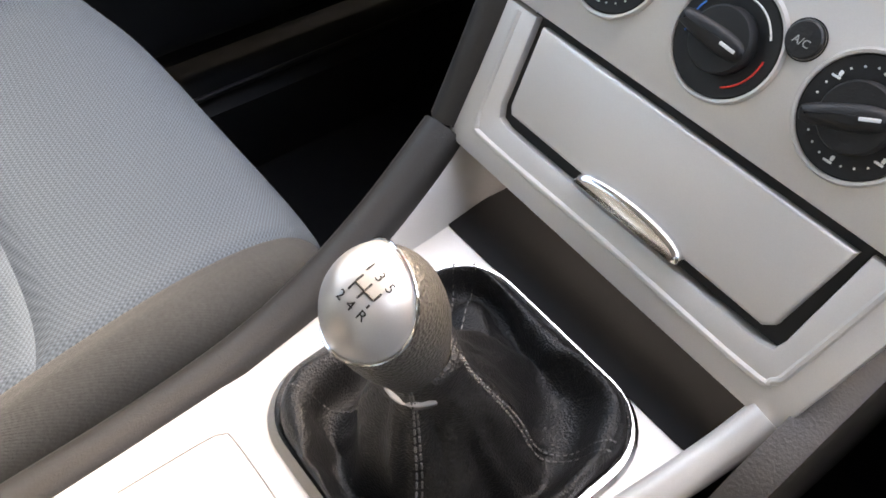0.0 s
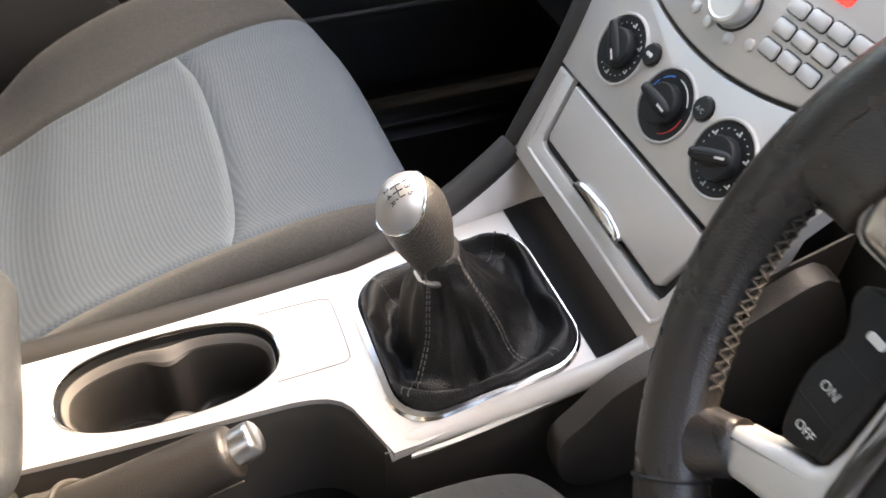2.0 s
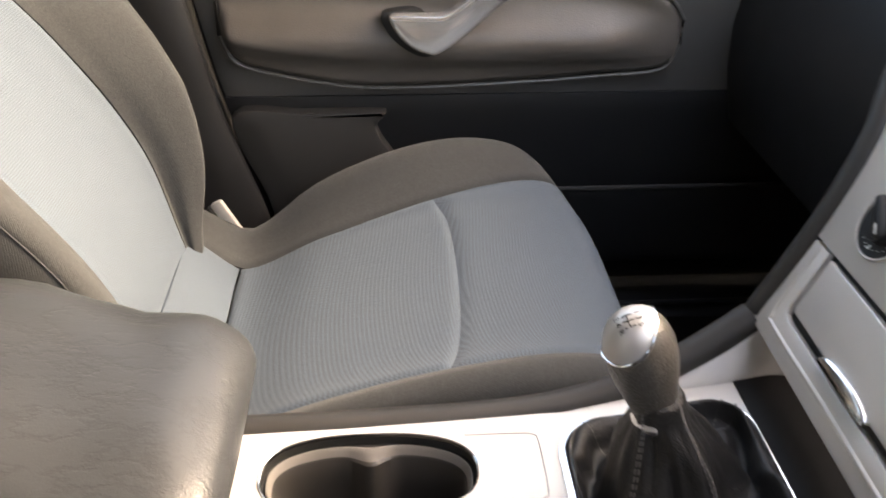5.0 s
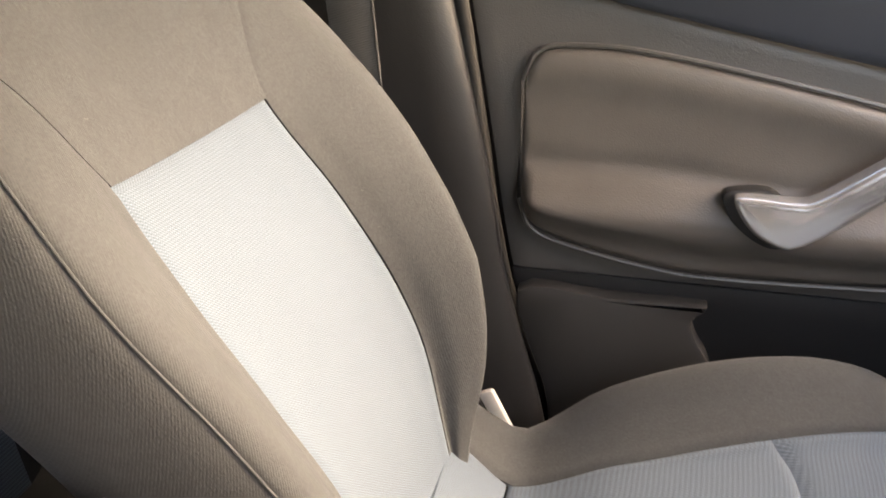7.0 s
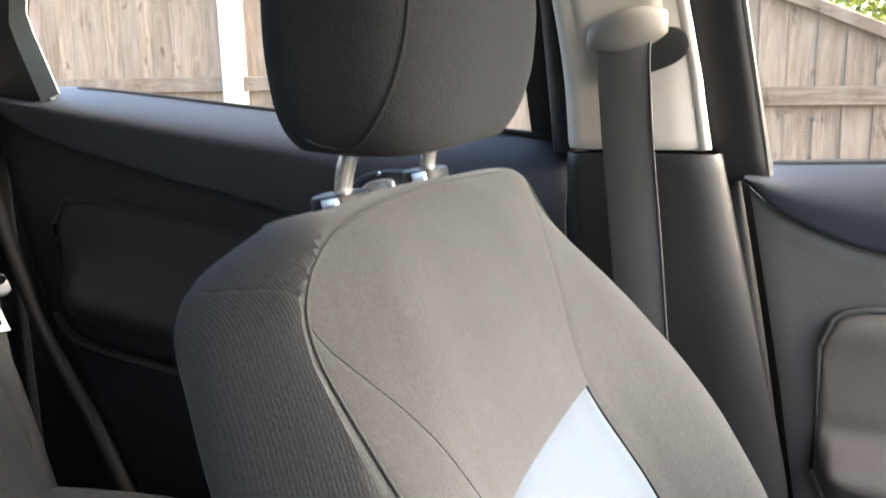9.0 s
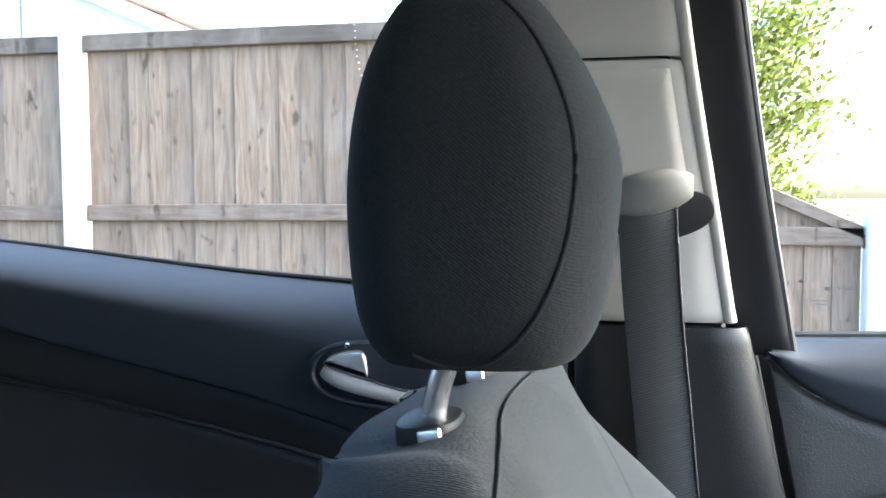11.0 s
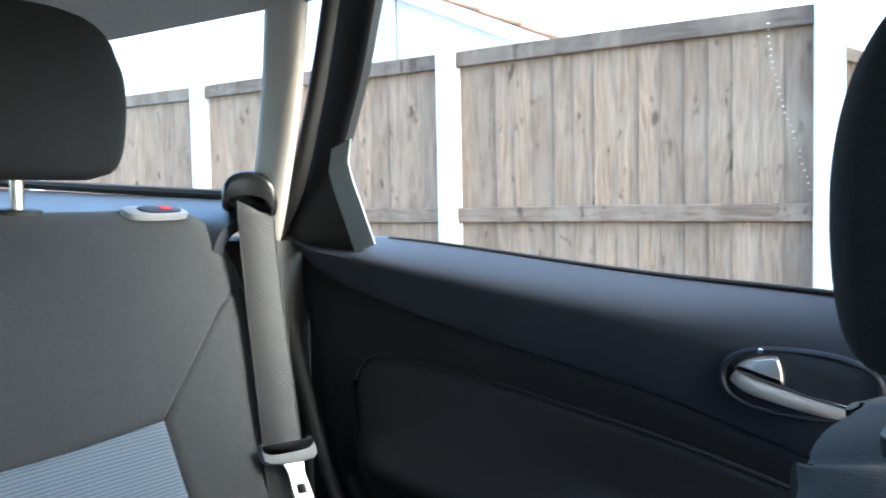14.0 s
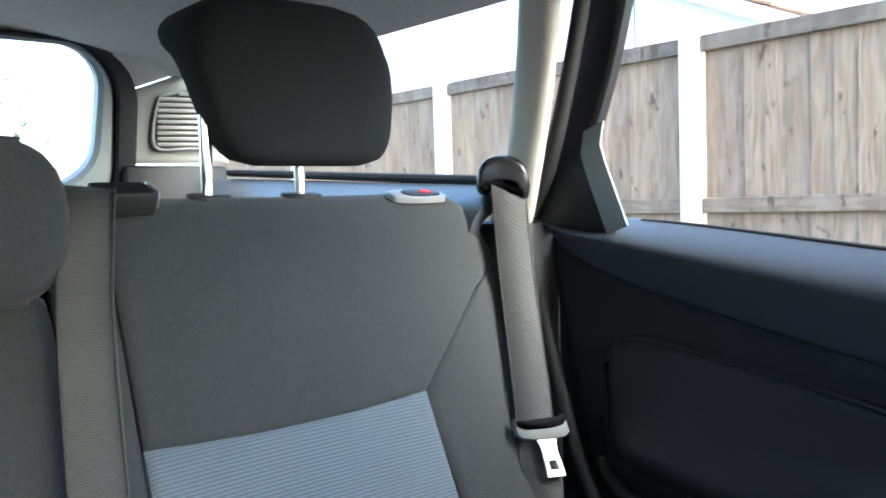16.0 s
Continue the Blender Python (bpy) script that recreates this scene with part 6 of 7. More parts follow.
    for ch, x, y in (("1", -0.0055, 0.0072), ("3", 0.0, 0.0072), ("5", 0.0055, 0.0072), ("2", -0.0055, -0.0072), ("4", 0.0, -0.0072), ("R", 0.0055, -0.0072)):
        part("numeral", wrap_text(text_bm(ch, face, 0.0058, 0.0002, (x, y))), INK, lev)
    for (x0, y0, x1, y1) in ((-0.0048, 0.0036, -0.0048, -0.0036), (0.0, 0.0036, 0.0, -0.0036), (0.0048, 0.0036, 0.0048, 0.0), (-0.0048, 0, 0.0048, 0), (0.0048, -0.0020, 0.0048, -0.0036)):
        line = [centre + (face(x0 + (x1 - x0) * t, y0 + (y1 - y0) * t) - centre).normalized() * (cap_radius((face(x0 + (x1 - x0) * t, y0 + (y1 - y0) * t) - centre).normalized()) + 0.0013) for t in np.linspace(0, 1, 6)]
        part("gate_line", tube(line, 0.00045, 5), INK, lev)


def handbrake():
    hb = thing("handbrake", (0.078, -0.33, 0.28), "handbrake lever in dark leather with a chrome button", "handbrake")
    path = smooth([(0.076, -0.300, 0.424), (0.077, -0.27, 0.432), (0.078, -0.235, 0.443), (0.079, -0.205, 0.4525), (0.080, -0.190, 0.458)], 8)
    part("grip", tube(path, lambda t: lerp_table([(0, 0.0235), (0.3, 0.0220), (0.75, 0.0195), (0.93, 0.0175), (1, 0.012)], t), 20, flat=1.1), leather("worn brown-black leather", (0.028, 0.025, 0.023), 0.34, 900, 0.25), hb, "worn dark leather grip")
    ax = Vector((0.001, 0.034, 0.0175)).normalized()
    fr = Plane((0.080, -0.194, 0.457), (1, 0, 0), ax.cross(Vector((1, 0, 0))))
    part("button", lathe(Plane(fr.o, fr.u, fr.v), [(0.0122, 0.0), (0.0126, 0.008), (0.0126, 0.0165), (0.0120, 0.0190), (0.0104, 0.0204), (0.003, 0.0208)], 28) if fr.w.dot(ax) > 0 else lathe(Plane(fr.o, fr.v, fr.u), [(0.0122, 0.0), (0.0126, 0.008), (0.0126, 0.0165), (0.0120, 0.0190), (0.0104, 0.0204), (0.003, 0.0208)], 28), SATIN, hb, "satin chrome release button")
    part("seam", tube([p + Vector((0.020, 0, -0.008)) for p in path[4:]], 0.0008, 6), THREAD, hb)
    # soft gaiter: sleeve round the grip's end, slack folds below it
    rings = []
    spine = smooth([(0.076, -0.292, 0.427), (0.076, -0.312, 0.412), (0.076, -0.328, 0.386), (0.076, -0.334, 0.352), (0.076, -0.330, 0.310), (0.076, -0.328, 0.270)], 9)
    n = len(spine)
    for k, c in enumerate(spine):
        q = k / (n - 1)
        ax = ((spine[min(k + 1, n - 1)] - spine[max(k - 1, 0)]).normalized() * (1 - q) + Vector((0, 0, -1)) * q).normalized()
        e1 = Vector((1, 0, 0))
        e2 = ax.cross(e1).normalized()
        w = lerp_table([(0, 0.0250), (0.12, 0.026), (0.3, 0.030), (0.6, 0.037), (1, 0.046)], q)
        l = lerp_table([(0, 0.0265), (0.12, 0.030), (0.3, 0.040), (0.6, 0.062), (1, 0.085)], q)
        ring = []
        for i in range(64):
            a = 6.28318 * i / 64
            nz = noise.noise(Vector((1.6 * math.cos(a), 1.6 * math.sin(a), 2.6 * q)))
            f = 1 + (0.24 * math.sin(q * 17 + 2.2 * math.cos(a) + 2.4 * nz) + 0.20 * nz) * min(1, q * 5) * (1 - 0.6 * q)
            ring.append(c + e1 * (w * f * math.cos(a)) + e2 * (l * f * math.sin(a)))
        rings.append(ring)
    part("gaiter", skin(bmesh.new(), rings), leather("soft dark leather", (0.032, 0.027, 0.025), 0.32, 380), hb, "creased dark leather gaiter", 80)
    part("gaiter_hem", tube([p + (p - spine[0]).normalized() * 0.001 for p in rings[0]], 0.0019, 8, True), leather("hem leather", (0.055, 0.049, 0.044), 0.3, 700), hb, "pale worn gaiter hem")
    for k, i0, i1 in ((16, 0, 26), (26, 50, 74), (34, 8, 34)):
        part("fold_piping", tube([rings[k][i % 64] + (rings[k][i % 64] - spine[k]).normalized() * 0.0015 for i in range(i0, i1)], 0.0016, 8), leather("hem leather", (0.055, 0.049, 0.044), 0.3, 700), hb)


def armrest():
    arm = bpy.data.objects["centre_console"]
    rings = []
    n = 56
    ys = [-0.313 - 0.055 * (1 - math.cos(t)) for t in np.linspace(0.12, 1.5708, 12)] + list(np.linspace(-0.38, -0.60, 12)) + [-0.62, -0.63]
    for y in ys:
        f = max(0.0, (y + 0.368) / 0.055)
        k = math.sqrt(max(0.01, 1 - f * f))
        r = max(0.0, (-0.60 - y) / 0.03)
        k2 = k * math.sqrt(max(0.05, 1 - r * r))
        w, h = 0.112 - 0.040 * (1 - k2), 0.033 * k2 ** 0.8
        zc = 0.492 + 0.06 * max(0, -0.34 - y) + 0.16 * max(0, -0.40 - y) - 0.008 * (1 - k2)
        ring = []
        for x, z in oval(1, 1, n, 2.9):
            p = Vector((-0.010 - 0.020 * min(1, max(0, (-0.40 - y) / 0.08)) + x * w, y, zc + z * h))
            p += Vector((0, 0, 0.0022)) * noise.noise(p * 22) + Vector((0, 0, 0.0012)) * noise.noise(p * 55)
            ring.append(p)
        rings.append(ring)
    part("armrest_lid", skin(bmesh.new(), rings), ARM_HIDE, arm, "grey grained vinyl lid", 80)
    part("storage_box", block((-0.098, -0.62, 0.28), (0.086, -0.345, 0.460), 0.015), plastic("brown grey box", (0.075, 0.069, 0.062), 0.45), arm, "brown-grey console box")
    for x in (-0.085, 0.070):
        part("hinge_bracket", block((x - 0.012, -0.375, 0.36), (x + 0.012, -0.335, 0.462), 0.006), plastic("dark bracket", (0.05, 0.047, 0.044), 0.5), arm)


# ---- centre stack ----
ST = Plane((0, 0.101, 0.487), (1, 0, 0), (0, 0.45, 0.89))


def sub(u, v, h=0.0):
    return Plane(ST(u, v, h), ST.u, ST.v)


def arc_path(fr, r, a0, a1, h, n=16):
    return [fr(r * math.cos(radians(a0 + (a1 - a0) * i / n)), r * math.sin(radians(a0 + (a1 - a0) * i / n)), h) for i in range(n + 1)]


def dial(panel, u, v, turn, kind):
    fr = sub(u, v, 0.0045)
    d = part("dial", lathe(fr, [(0.0258, -0.002), (0.0258, 0.0008), (0.0250, 0.0014), (0.0150, 0.0006), (0.0030, 0.0005)], 48), BLACK, panel, "black rotary heater dial")
    part("dial_rim", lathe(fr, [(0.0256, 0.0), (0.0262, 0.0022), (0.0274, 0.0024), (0.0284, 0.0005), (0.0284, -0.001)], 48, caps=False), SILVER, d)
    part("knob_base", lathe(fr, [(0.0152, 0.0005), (0.0152, 0.0075), (0.0143, 0.0088), (0.003, 0.0090)], 40), BLACK, d)
    c, s = math.cos(radians(turn)), math.sin(radians(turn))
    gf = Plane(fr.o, fr.u * c + fr.v * s, fr.v * c - fr.u * s)
    ol = smooth2([(-0.0235, -0.0020), (-0.0215, -0.0042), (-0.010, -0.0060), (0.004, -0.0066), (0.012, -0.0052), (0.0150, -0.0020), (0.0150, 0.0020), (0.012, 0.0052), (0.004, 0.0066), (-0.010, 0.0060), (-0.0215, 0.0042), (-0.0235, 0.0020)], 3, True)
    part("knob_grip", slab(gf, [(x * 0.94, y * 0.9) for x, y in ol], 0.005, 0.0118, 0.0042, steps=4), BLACK, d)
    part("pointer_mark", slab(Plane(gf(0.0070, 0, 0.0117), gf.u, gf.v), rrect(0.0085, 0.0016, 0.0004, 2), 0, 0.0003, 0.0001), WHITE, d)
    if kind == "temp":
        part("cold_mark", tube(arc_path(fr, 0.0205, 150, 195, 0.0014), 0.0005, 5), plain("blue print", (0.05, 0.25, 0.75)), d)
        part("hot_mark", tube(arc_path(fr, 0.0205, -62, 2, 0.0014), 0.0005, 5), plain("red print", (0.75, 0.05, 0.04)), d)
        part("scale_mark", tube(arc_path(fr, 0.0205, 28, 92, 0.0014), 0.0005, 5), WHITE, d)
        part("cold_mark", tube(arc_path(fr, 0.0205, 110, 140, 0.0014), 0.0005, 5), plain("blue print", (0.05, 0.25, 0.75)), d)
    else:
        for i in range(24):
            a = radians(15 * i)
            if i % 4 == 2:
                o = fr(0.0200 * math.cos(a), 0.0200 * math.sin(a), 0.0008)
                ic = Plane(o, fr.u, fr.v)
                bmx = bmesh.new()
                slab(Plane(ic(-0.0005, -0.0010), ic.u, ic.v), rrect(0.0042, 0.0011, 0.0004, 2), 0, 0.0005, 0.0001, bmx)
                slab(Plane(ic(0.0006, 0.0010), ic.u, ic.v), rrect(0.0016, 0.0024, 0.0005, 2), 0, 0.0005, 0.0001, bmx)
                part("air_symbol", bmx, WHITE, d)
            else:
                part("dot", lathe(Plane(fr(0.0205 * math.cos(a), 0.0205 * math.sin(a), 0.0010), fr.u, fr.v), [(0.00055, 0), (0.00055, 0.0003), (0.0003, 0.0004)], 8), WHITE, d)


def centre_stack():
    st = thing("centre_stack", (0, 0.20, 0.45), "satin silver centre stack with heater dials and radio", "dashboard panel")
    lower = part("lower_frame", slab(ST, [(-0.124, 0.0), (-0.118, -0.004), (0.111, -0.009), (0.119, -0.005), (0.121, 0.010), (0.133, 0.0815), (0.1025, 0.0815), (0.0968, 0.0285), (0.0945, 0.0225), (0.088, 0.0205), (-0.087, 0.0232), (-0.0945, 0.0252), (-0.0975, 0.032), (-0.1017, 0.0825), (-0.1285, 0.0825)], -0.012, 0.004, 0.0018), SILVER, st, "satin silver drawer surround")
    part("ridge", tube(smooth([ST(-0.114, 0.080, 0.003), ST(-0.110, 0.030, 0.0032), ST(-0.1065, 0.014, 0.0034), ST(-0.095, 0.0095, 0.0034), ST(0.0, 0.0085, 0.0034), ST(0.090, 0.0065, 0.0034), ST(0.1035, 0.0105, 0.0034), ST(0.1075, 0.024, 0.0032), ST(0.117, 0.080, 0.003)], 8), 0.0022, 8), SILVER, lower)
    part("shadow_gap", slab(ST, [(a, b + 0.055) for a, b in rrect(0.215, 0.066, 0.004, 2)], -0.024, -0.0015, 0.001), MATTE, st)
    drawer = part("drawer", slab(ST, [(-0.0912, 0.0350), (-0.0882, 0.0308), (0.0845, 0.0278), (0.0893, 0.0318), (0.0973, 0.0790), (-0.0953, 0.0800)], -0.0014, 0.0050, 0.0022, steps=3), SILVER, st, "satin silver ashtray drawer")
    hf = sub(0.003, 0.0280, 0.004)
    part("drawer_grip", slab(hf, smooth2([(-0.036, -0.001), (-0.030, 0.0055), (-0.012, 0.0085), (0.012, 0.0085), (0.030, 0.0050), (0.035, -0.001), (0.028, -0.0035), (-0.028, -0.0035)], 4, True), -0.004, 0.006, 0.0035, steps=3), CHROME, drawer, "bright chrome drawer grip")
    vt = lambda x: 0.164 + 1.9 * x * x
    xs = np.linspace(0.152, -0.152, 25)
    clim = part("climate_panel", slab(ST, [(-0.1290, 0.0845), (0.1315, 0.0845), (0.150, 0.160), (0.158, 0.200)] + [(x, vt(x) - 0.0015) for x in xs] + [(-0.158, 0.200), (-0.148, 0.165)], -0.012, 0.0045, 0.0012), SILVER, st, "satin silver heater panel")
    dial(clim, -0.072, 0.128, -40, "air")
    dial(clim, -0.002, 0.1225, -4, "temp")
    dial(clim, 0.066, 0.1245, 25, "air")
    for u, v, txt in ((0.0285, 0.1395, "A/C"), (-0.041, 0.1410, "")):
        fr = sub(u, v, 0.0045)
        b = part("round_button", lathe(fr, [(0.0082, -0.001), (0.0082, 0.0024), (0.0074, 0.0032), (0.002, 0.0034)], 32), DARK, clim, "round black button")
        part("button_gap", lathe(fr, [(0.0092, -0.002), (0.0092, 0.0004), (0.0086, 0.0004), (0.0086, -0.002)], 32, caps=False), BLACK, b)
        if txt:
            part("lettering", text_bm(txt, Plane(fr(0, -0.0012, 0.0033), fr.u, fr.v), 0.0048, 0.0001), plain("grey print", (0.42, 0.42, 0.41), 0.6), b)
        else:
            part("symbol", slab(Plane(fr(0, 0, 0.0033), fr.u, fr.v), rrect(0.007, 0.003, 0.0008, 2), 0, 0.0003, 0.0001), WHITE, b)
    # upper silver panel that carries the radio
    up = part("upper_panel", slab(ST, [(-0.152, 0.208), (-0.10, 0.190), (0.0, 0.174), (0.10, 0.190), (0.156, 0.206), (0.186, 0.226), (0.196, 0.244), (0.1965, 0.256), (0.1945, 0.271), (0.183, 0.298), (0.169, 0.319), (0.152, 0.328), (0.10, 0.345), (0.0, 0.362), (-0.17, 0.372), (-0.200, 0.33), (-0.188, 0.262)], -0.02, 0.002, 0.004), SILVER, st, "satin silver upper stack panel")
    xs2 = np.linspace(0.112, -0.112, 25)
    radio_ol = [(x, vt(x) + 0.0015) for x in xs2] + [(-0.119, 0.205), (-0.120, 0.240), (-0.110, 0.282), (-0.10, 0.288), (0.10, 0.288), (0.110, 0.282), (0.120, 0.240), (0.119, 0.205)]
    part("radio_gap", slab(ST, inset(radio_ol, -0.0018), -0.01, 0.0035, 0.0008), BLACK, st)
    radio = part("radio", slab(ST, radio_ol, -0.01, 0.0065, 0.003), SILVER, st, "satin silver car radio")
    kf = sub(0.0, 0.2065, 0.0065)
    part("volume_knob", lathe(kf, [(0.0175, 0.0), (0.0175, 0.010), (0.0165, 0.0125), (0.0145, 0.013), (0.0135, 0.0120), (0.003, 0.0118)], 40), metal_paint("knob silver", (0.66, 0.65, 0.63), 0.3, 0.7), radio, "silver volume knob")
    part("knob_gap", lathe(kf, [(0.0205, -0.001), (0.0205, 0.0006), (0.0185, 0.0006), (0.0185, -0.001)], 40, caps=False), BLACK, radio)
    for sx in (-1, 1):
        for v in (0.196, 0.2105, 0.225):
            for u in (0.045, 0.063, 0.081, 0.099):
                if v < 0.20 and u > 0.09:
                    continue
                bf = sub(sx * u, v + 0.06 * (u - 0.045), 0.0062)
                part("key_gap", slab(bf, rrect(0.0175, 0.0115, 0.003, 3), 0, 0.0008, 0.0002), BLACK, radio)
                part("radio_button", slab(bf, rrect(0.0155, 0.0095, 0.0022, 3), 0, 0.0026, 0.0011), metal_paint("button silver", (0.66, 0.64, 0.62), 0.4, 0.5), radio)
    for u, v in ((-0.029, 0.1865), (0.012, 0.1845), (0.030, 0.1900), (-0.012, 0.1845)):
        part("small_button", lathe(sub(u, v, 0.0062), [(0.0042, 0), (0.0042, 0.002), (0.0034, 0.0026), (0.001, 0.0027)], 20), metal_paint("small button silver", (0.66, 0.64, 0.62), 0.4, 0.5), radio)
    lcd = Mat("red display", (0.45, 0.03, 0.03), 0.25)
    lcd.b.inputs["Emission Color"].default_value = (0.9, 0.06, 0.05, 1)
    lcd.b.inputs["Emission Strength"].default_value = 0.12
    part("display", slab(sub(0.0, 0.2505, 0.0062), rrect(0.150, 0.021, 0.003, 3), 0, 0.0012, 0.0005), lcd.m, radio, "red lit radio display")
    part("cd_slot", slab(sub(0.0, 0.272, 0.0062), rrect(0.125, 0.004, 0.0015, 3), 0, 0.0006, 0.0002), BLACK, radio)
    part("side_compartment", slab(sub(0.170, 0.288, 0.001), smooth2([(-0.0185, 0.022), (-0.007, 0.019), (0.002, 0.004), (0.012, -0.021), (0.015, -0.0355), (0.008, -0.045), (-0.018, -0.048), (-0.036, -0.0345), (-0.030, 0.002)], 5, True), 0, 0.0042, 0.002), SILVER, up, "silver compartment lid")


# ---- steering wheel ----
def steering_wheel():
    sw = thing("steering_wheel", (0.39, 0.05, 0.55), "worn leather steering wheel with silver spokes", "steering wheel")
    r0 = radians(0)
    v0, u0 = Vector((0, 0.473, 0.881)).normalized(), Vector((1, 0, 0))
    W = Plane((0.392, 0.040, 0.733), u0 * math.cos(r0) + v0 * math.sin(r0), v0 * math.cos(r0) - u0 * math.sin(r0))
    R = 0.172
    pol = lambda r, a, h=0.0: W(r * math.cos(radians(a)), r * math.sin(radians(a)), h)
    part("rim", tube([pol(R, a) for a in range(0, 360, 3)], lambda t: 0.0158, 18, True, up=W.w), WHEEL_HIDE, sw, "worn dark leather rim")
    bmx = bmesh.new()
    for a in range(0, 360, 2):
        if any(abs((a - c + 180) % 360 - 180) < 9 for c in (171, 9, 219, 321)):
            continue
        for s in (-1, 1):
            p = [pol(R - 0.0150 - 0.0009, a - s * 0.9, -0.0045), pol(R - 0.0165, a, 0.0), pol(R - 0.0150 - 0.0009, a + s * 0.9, 0.0045)]
            tube(p, 0.0006, 4, bm=bmx)
    part("stitching", bmx, THREAD, sw, "pale cross stitching")["kind"] = "stuff"
    for a in (225, 315, 60, 120):
        part("rim_seam", tube([pol(R + 0.0162 * math.cos(t), a, 0.0162 * math.sin(t)) for t in np.linspace(0, 6.28, 16, endpoint=False)], 0.0009, 6, True), BLACK, sw)
    # silver spoke frames: switch pad lobe, slim upright and lower spoke in one piece
    spoke_paint = metal_paint("spoke silver", (0.68, 0.67, 0.65), 0.30, 0.25)
    for sx in (-1, 1):
        mir = lambda pts: [(-sx * x, y) for x, y in pts]
        ol = smooth2([(-0.138, 0.040), (-0.122, 0.0430), (-0.100, 0.0500), (-0.076, 0.0575), (-0.066, 0.052), (-0.0735, 0.036), (-0.0835, 0.008), (-0.0785, -0.026), (-0.0715, -0.066), (-0.064, -0.083), (-0.078, -0.0885), (-0.099, -0.0960), (-0.110, -0.099),
                      (-0.121, -0.086), (-0.112, -0.080), (-0.096, -0.0705), (-0.0835, -0.0625), (-0.0865, -0.030), (-0.0935, -0.005), (-0.1010, 0.0005), (-0.120, 0.0015), (-0.137, 0.0035), (-0.144, 0.020)], 3, True)
        part("spoke", slab(W, mir(ol), -0.018, 0.0015, 0.005, steps=4), spoke_paint, sw, "silver painted spoke frame")
        for c0, c1, w0, w1 in (((-0.137, 0.021), (-0.160, 0.026), 0.021, 0.030), ((-0.112, -0.090), (-0.131, -0.106), 0.0125, 0.022)):
            rings = []
            for k in range(9):
                q = k / 8
                cx, cy = c0[0] + (c1[0] - c0[0]) * q, c0[1] + (c1[1] - c0[1]) * q
                d = Vector((c1[0] - c0[0], c1[1] - c0[1])).normalized()
                w = w0 + (w1 - w0) * q ** 2
                th = 0.0095 + 0.0045 * q
                rings.append([W(-sx * (cx - d.y * x * w), cy + d.x * x * w, -0.006 + 0.006 * q + y * th) for x, y in oval(1, 1, 24, 2.6)])
            part("spoke_root", skin(bmesh.new(), rings), WHEEL_HIDE, sw, "", 80)
    # hub and airbag cover
    ol = smooth2([(-0.074, 0.050), (-0.058, 0.0640), (-0.034, 0.0705), (0.0, 0.0745), (0.034, 0.0705), (0.058, 0.0640), (0.074, 0.050), (0.085, 0.012), (0.081, -0.026), (0.074, -0.066), (0.064, -0.084), (0.042, -0.0915), (0.0, -0.0935), (-0.042, -0.0915), (-0.064, -0.084), (-0.074, -0.066), (-0.081, -0.026), (-0.085, 0.012)], 5, True)
    rings = []
    for k in range(18):
        q = k / 17
        ins = 0.078 * q ** 2.1
        sc = 1 - ins / 0.088
        rings.append([W(a * sc, b * sc, -0.030 + 0.036 * math.sin(q * 1.5708) ** 0.5 - 0.016 * max(0, (b * sc - 0.015) / 0.05) ** 2) for a, b in ol])
    part("airbag_cover", skin(bmesh.new(), rings), plastic("soft black cover", (0.017, 0.016, 0.015), 0.36, 0.5, 500, 0.6), sw, "black grained airbag cover", 80)
    part("embossed_mark", slab(Plane(W(-0.009, -0.0625, 0.0005), W.u, W.v), rrect(0.050, 0.0065, 0.001, 2), -0.004, 0.0012, 0.0005), plastic("soft black mark", (0.030, 0.028, 0.027), 0.45, 0.2), sw, "faint embossed mark")
    bf = Plane(W(-0.002, 0.0, 0.0062), W.u, W.v)
    badge = part("badge", slab(bf, oval(0.0305, 0.0125, 40), -0.006, 0.0018, 0.001), CHROME, sw, "oval blue badge with chrome edge")
    part("badge_field", slab(Plane(bf(0, 0, 0.0016), bf.u, bf.v), oval(0.0282, 0.0105, 40), 0, 0.0008, 0.0004), plain("badge blue", (0.006, 0.018, 0.12), 0.2), badge)
    part("badge_mark", tube(smooth([bf(-0.018, -0.002, 0.0026), bf(-0.010, 0.004, 0.0026), bf(-0.004, -0.003, 0.0026), bf(0.004, 0.002, 0.0026), bf(0.010, -0.003, 0.0026), bf(0.018, 0.003, 0.0026)], 5), 0.0021, 6), CHROME, badge)
    # switch pads set in the spoke lobes
    for sx in (-1, 1):
        mir = lambda pts: [(-sx * x, y) for x, y in pts]
        pf = Plane(W(sx * 0.104, 0.023, 0.0015), W.u, W.v)
        pad_ol = mir(smooth2([(-0.029, -0.016), (-0.0325, -0.002), (-0.026, 0.0095), (-0.012, 0.0155), (0.016, 0.0255), (0.0235, 0.0235), (0.021, 0.008), (0.0145, -0.0150), (0.004, -0.0190), (-0.014, -0.0180)], 4, True))
        part("pad_gap", slab(pf, inset(pad_ol, -0.0014), -0.006, 0.0004, 0.0003), INK, sw)
        pad = part("switch_pad", slab(pf, pad_ol, -0.008, 0.0035, 0.003, steps=3), metal_paint("pad silver", (0.60, 0.58, 0.54), 0.2, 0.85), sw, "bright silver switch pad")
        part("cursor_button", ring_slab(Plane(pf(0, 0.0, 0.003), pf.u, pf.v), rrect(0.0200, 0.0180, 0.005), rrect(0.012, 0.010, 0.003), 0, 0.0025, 0.001), CHROME, pad)
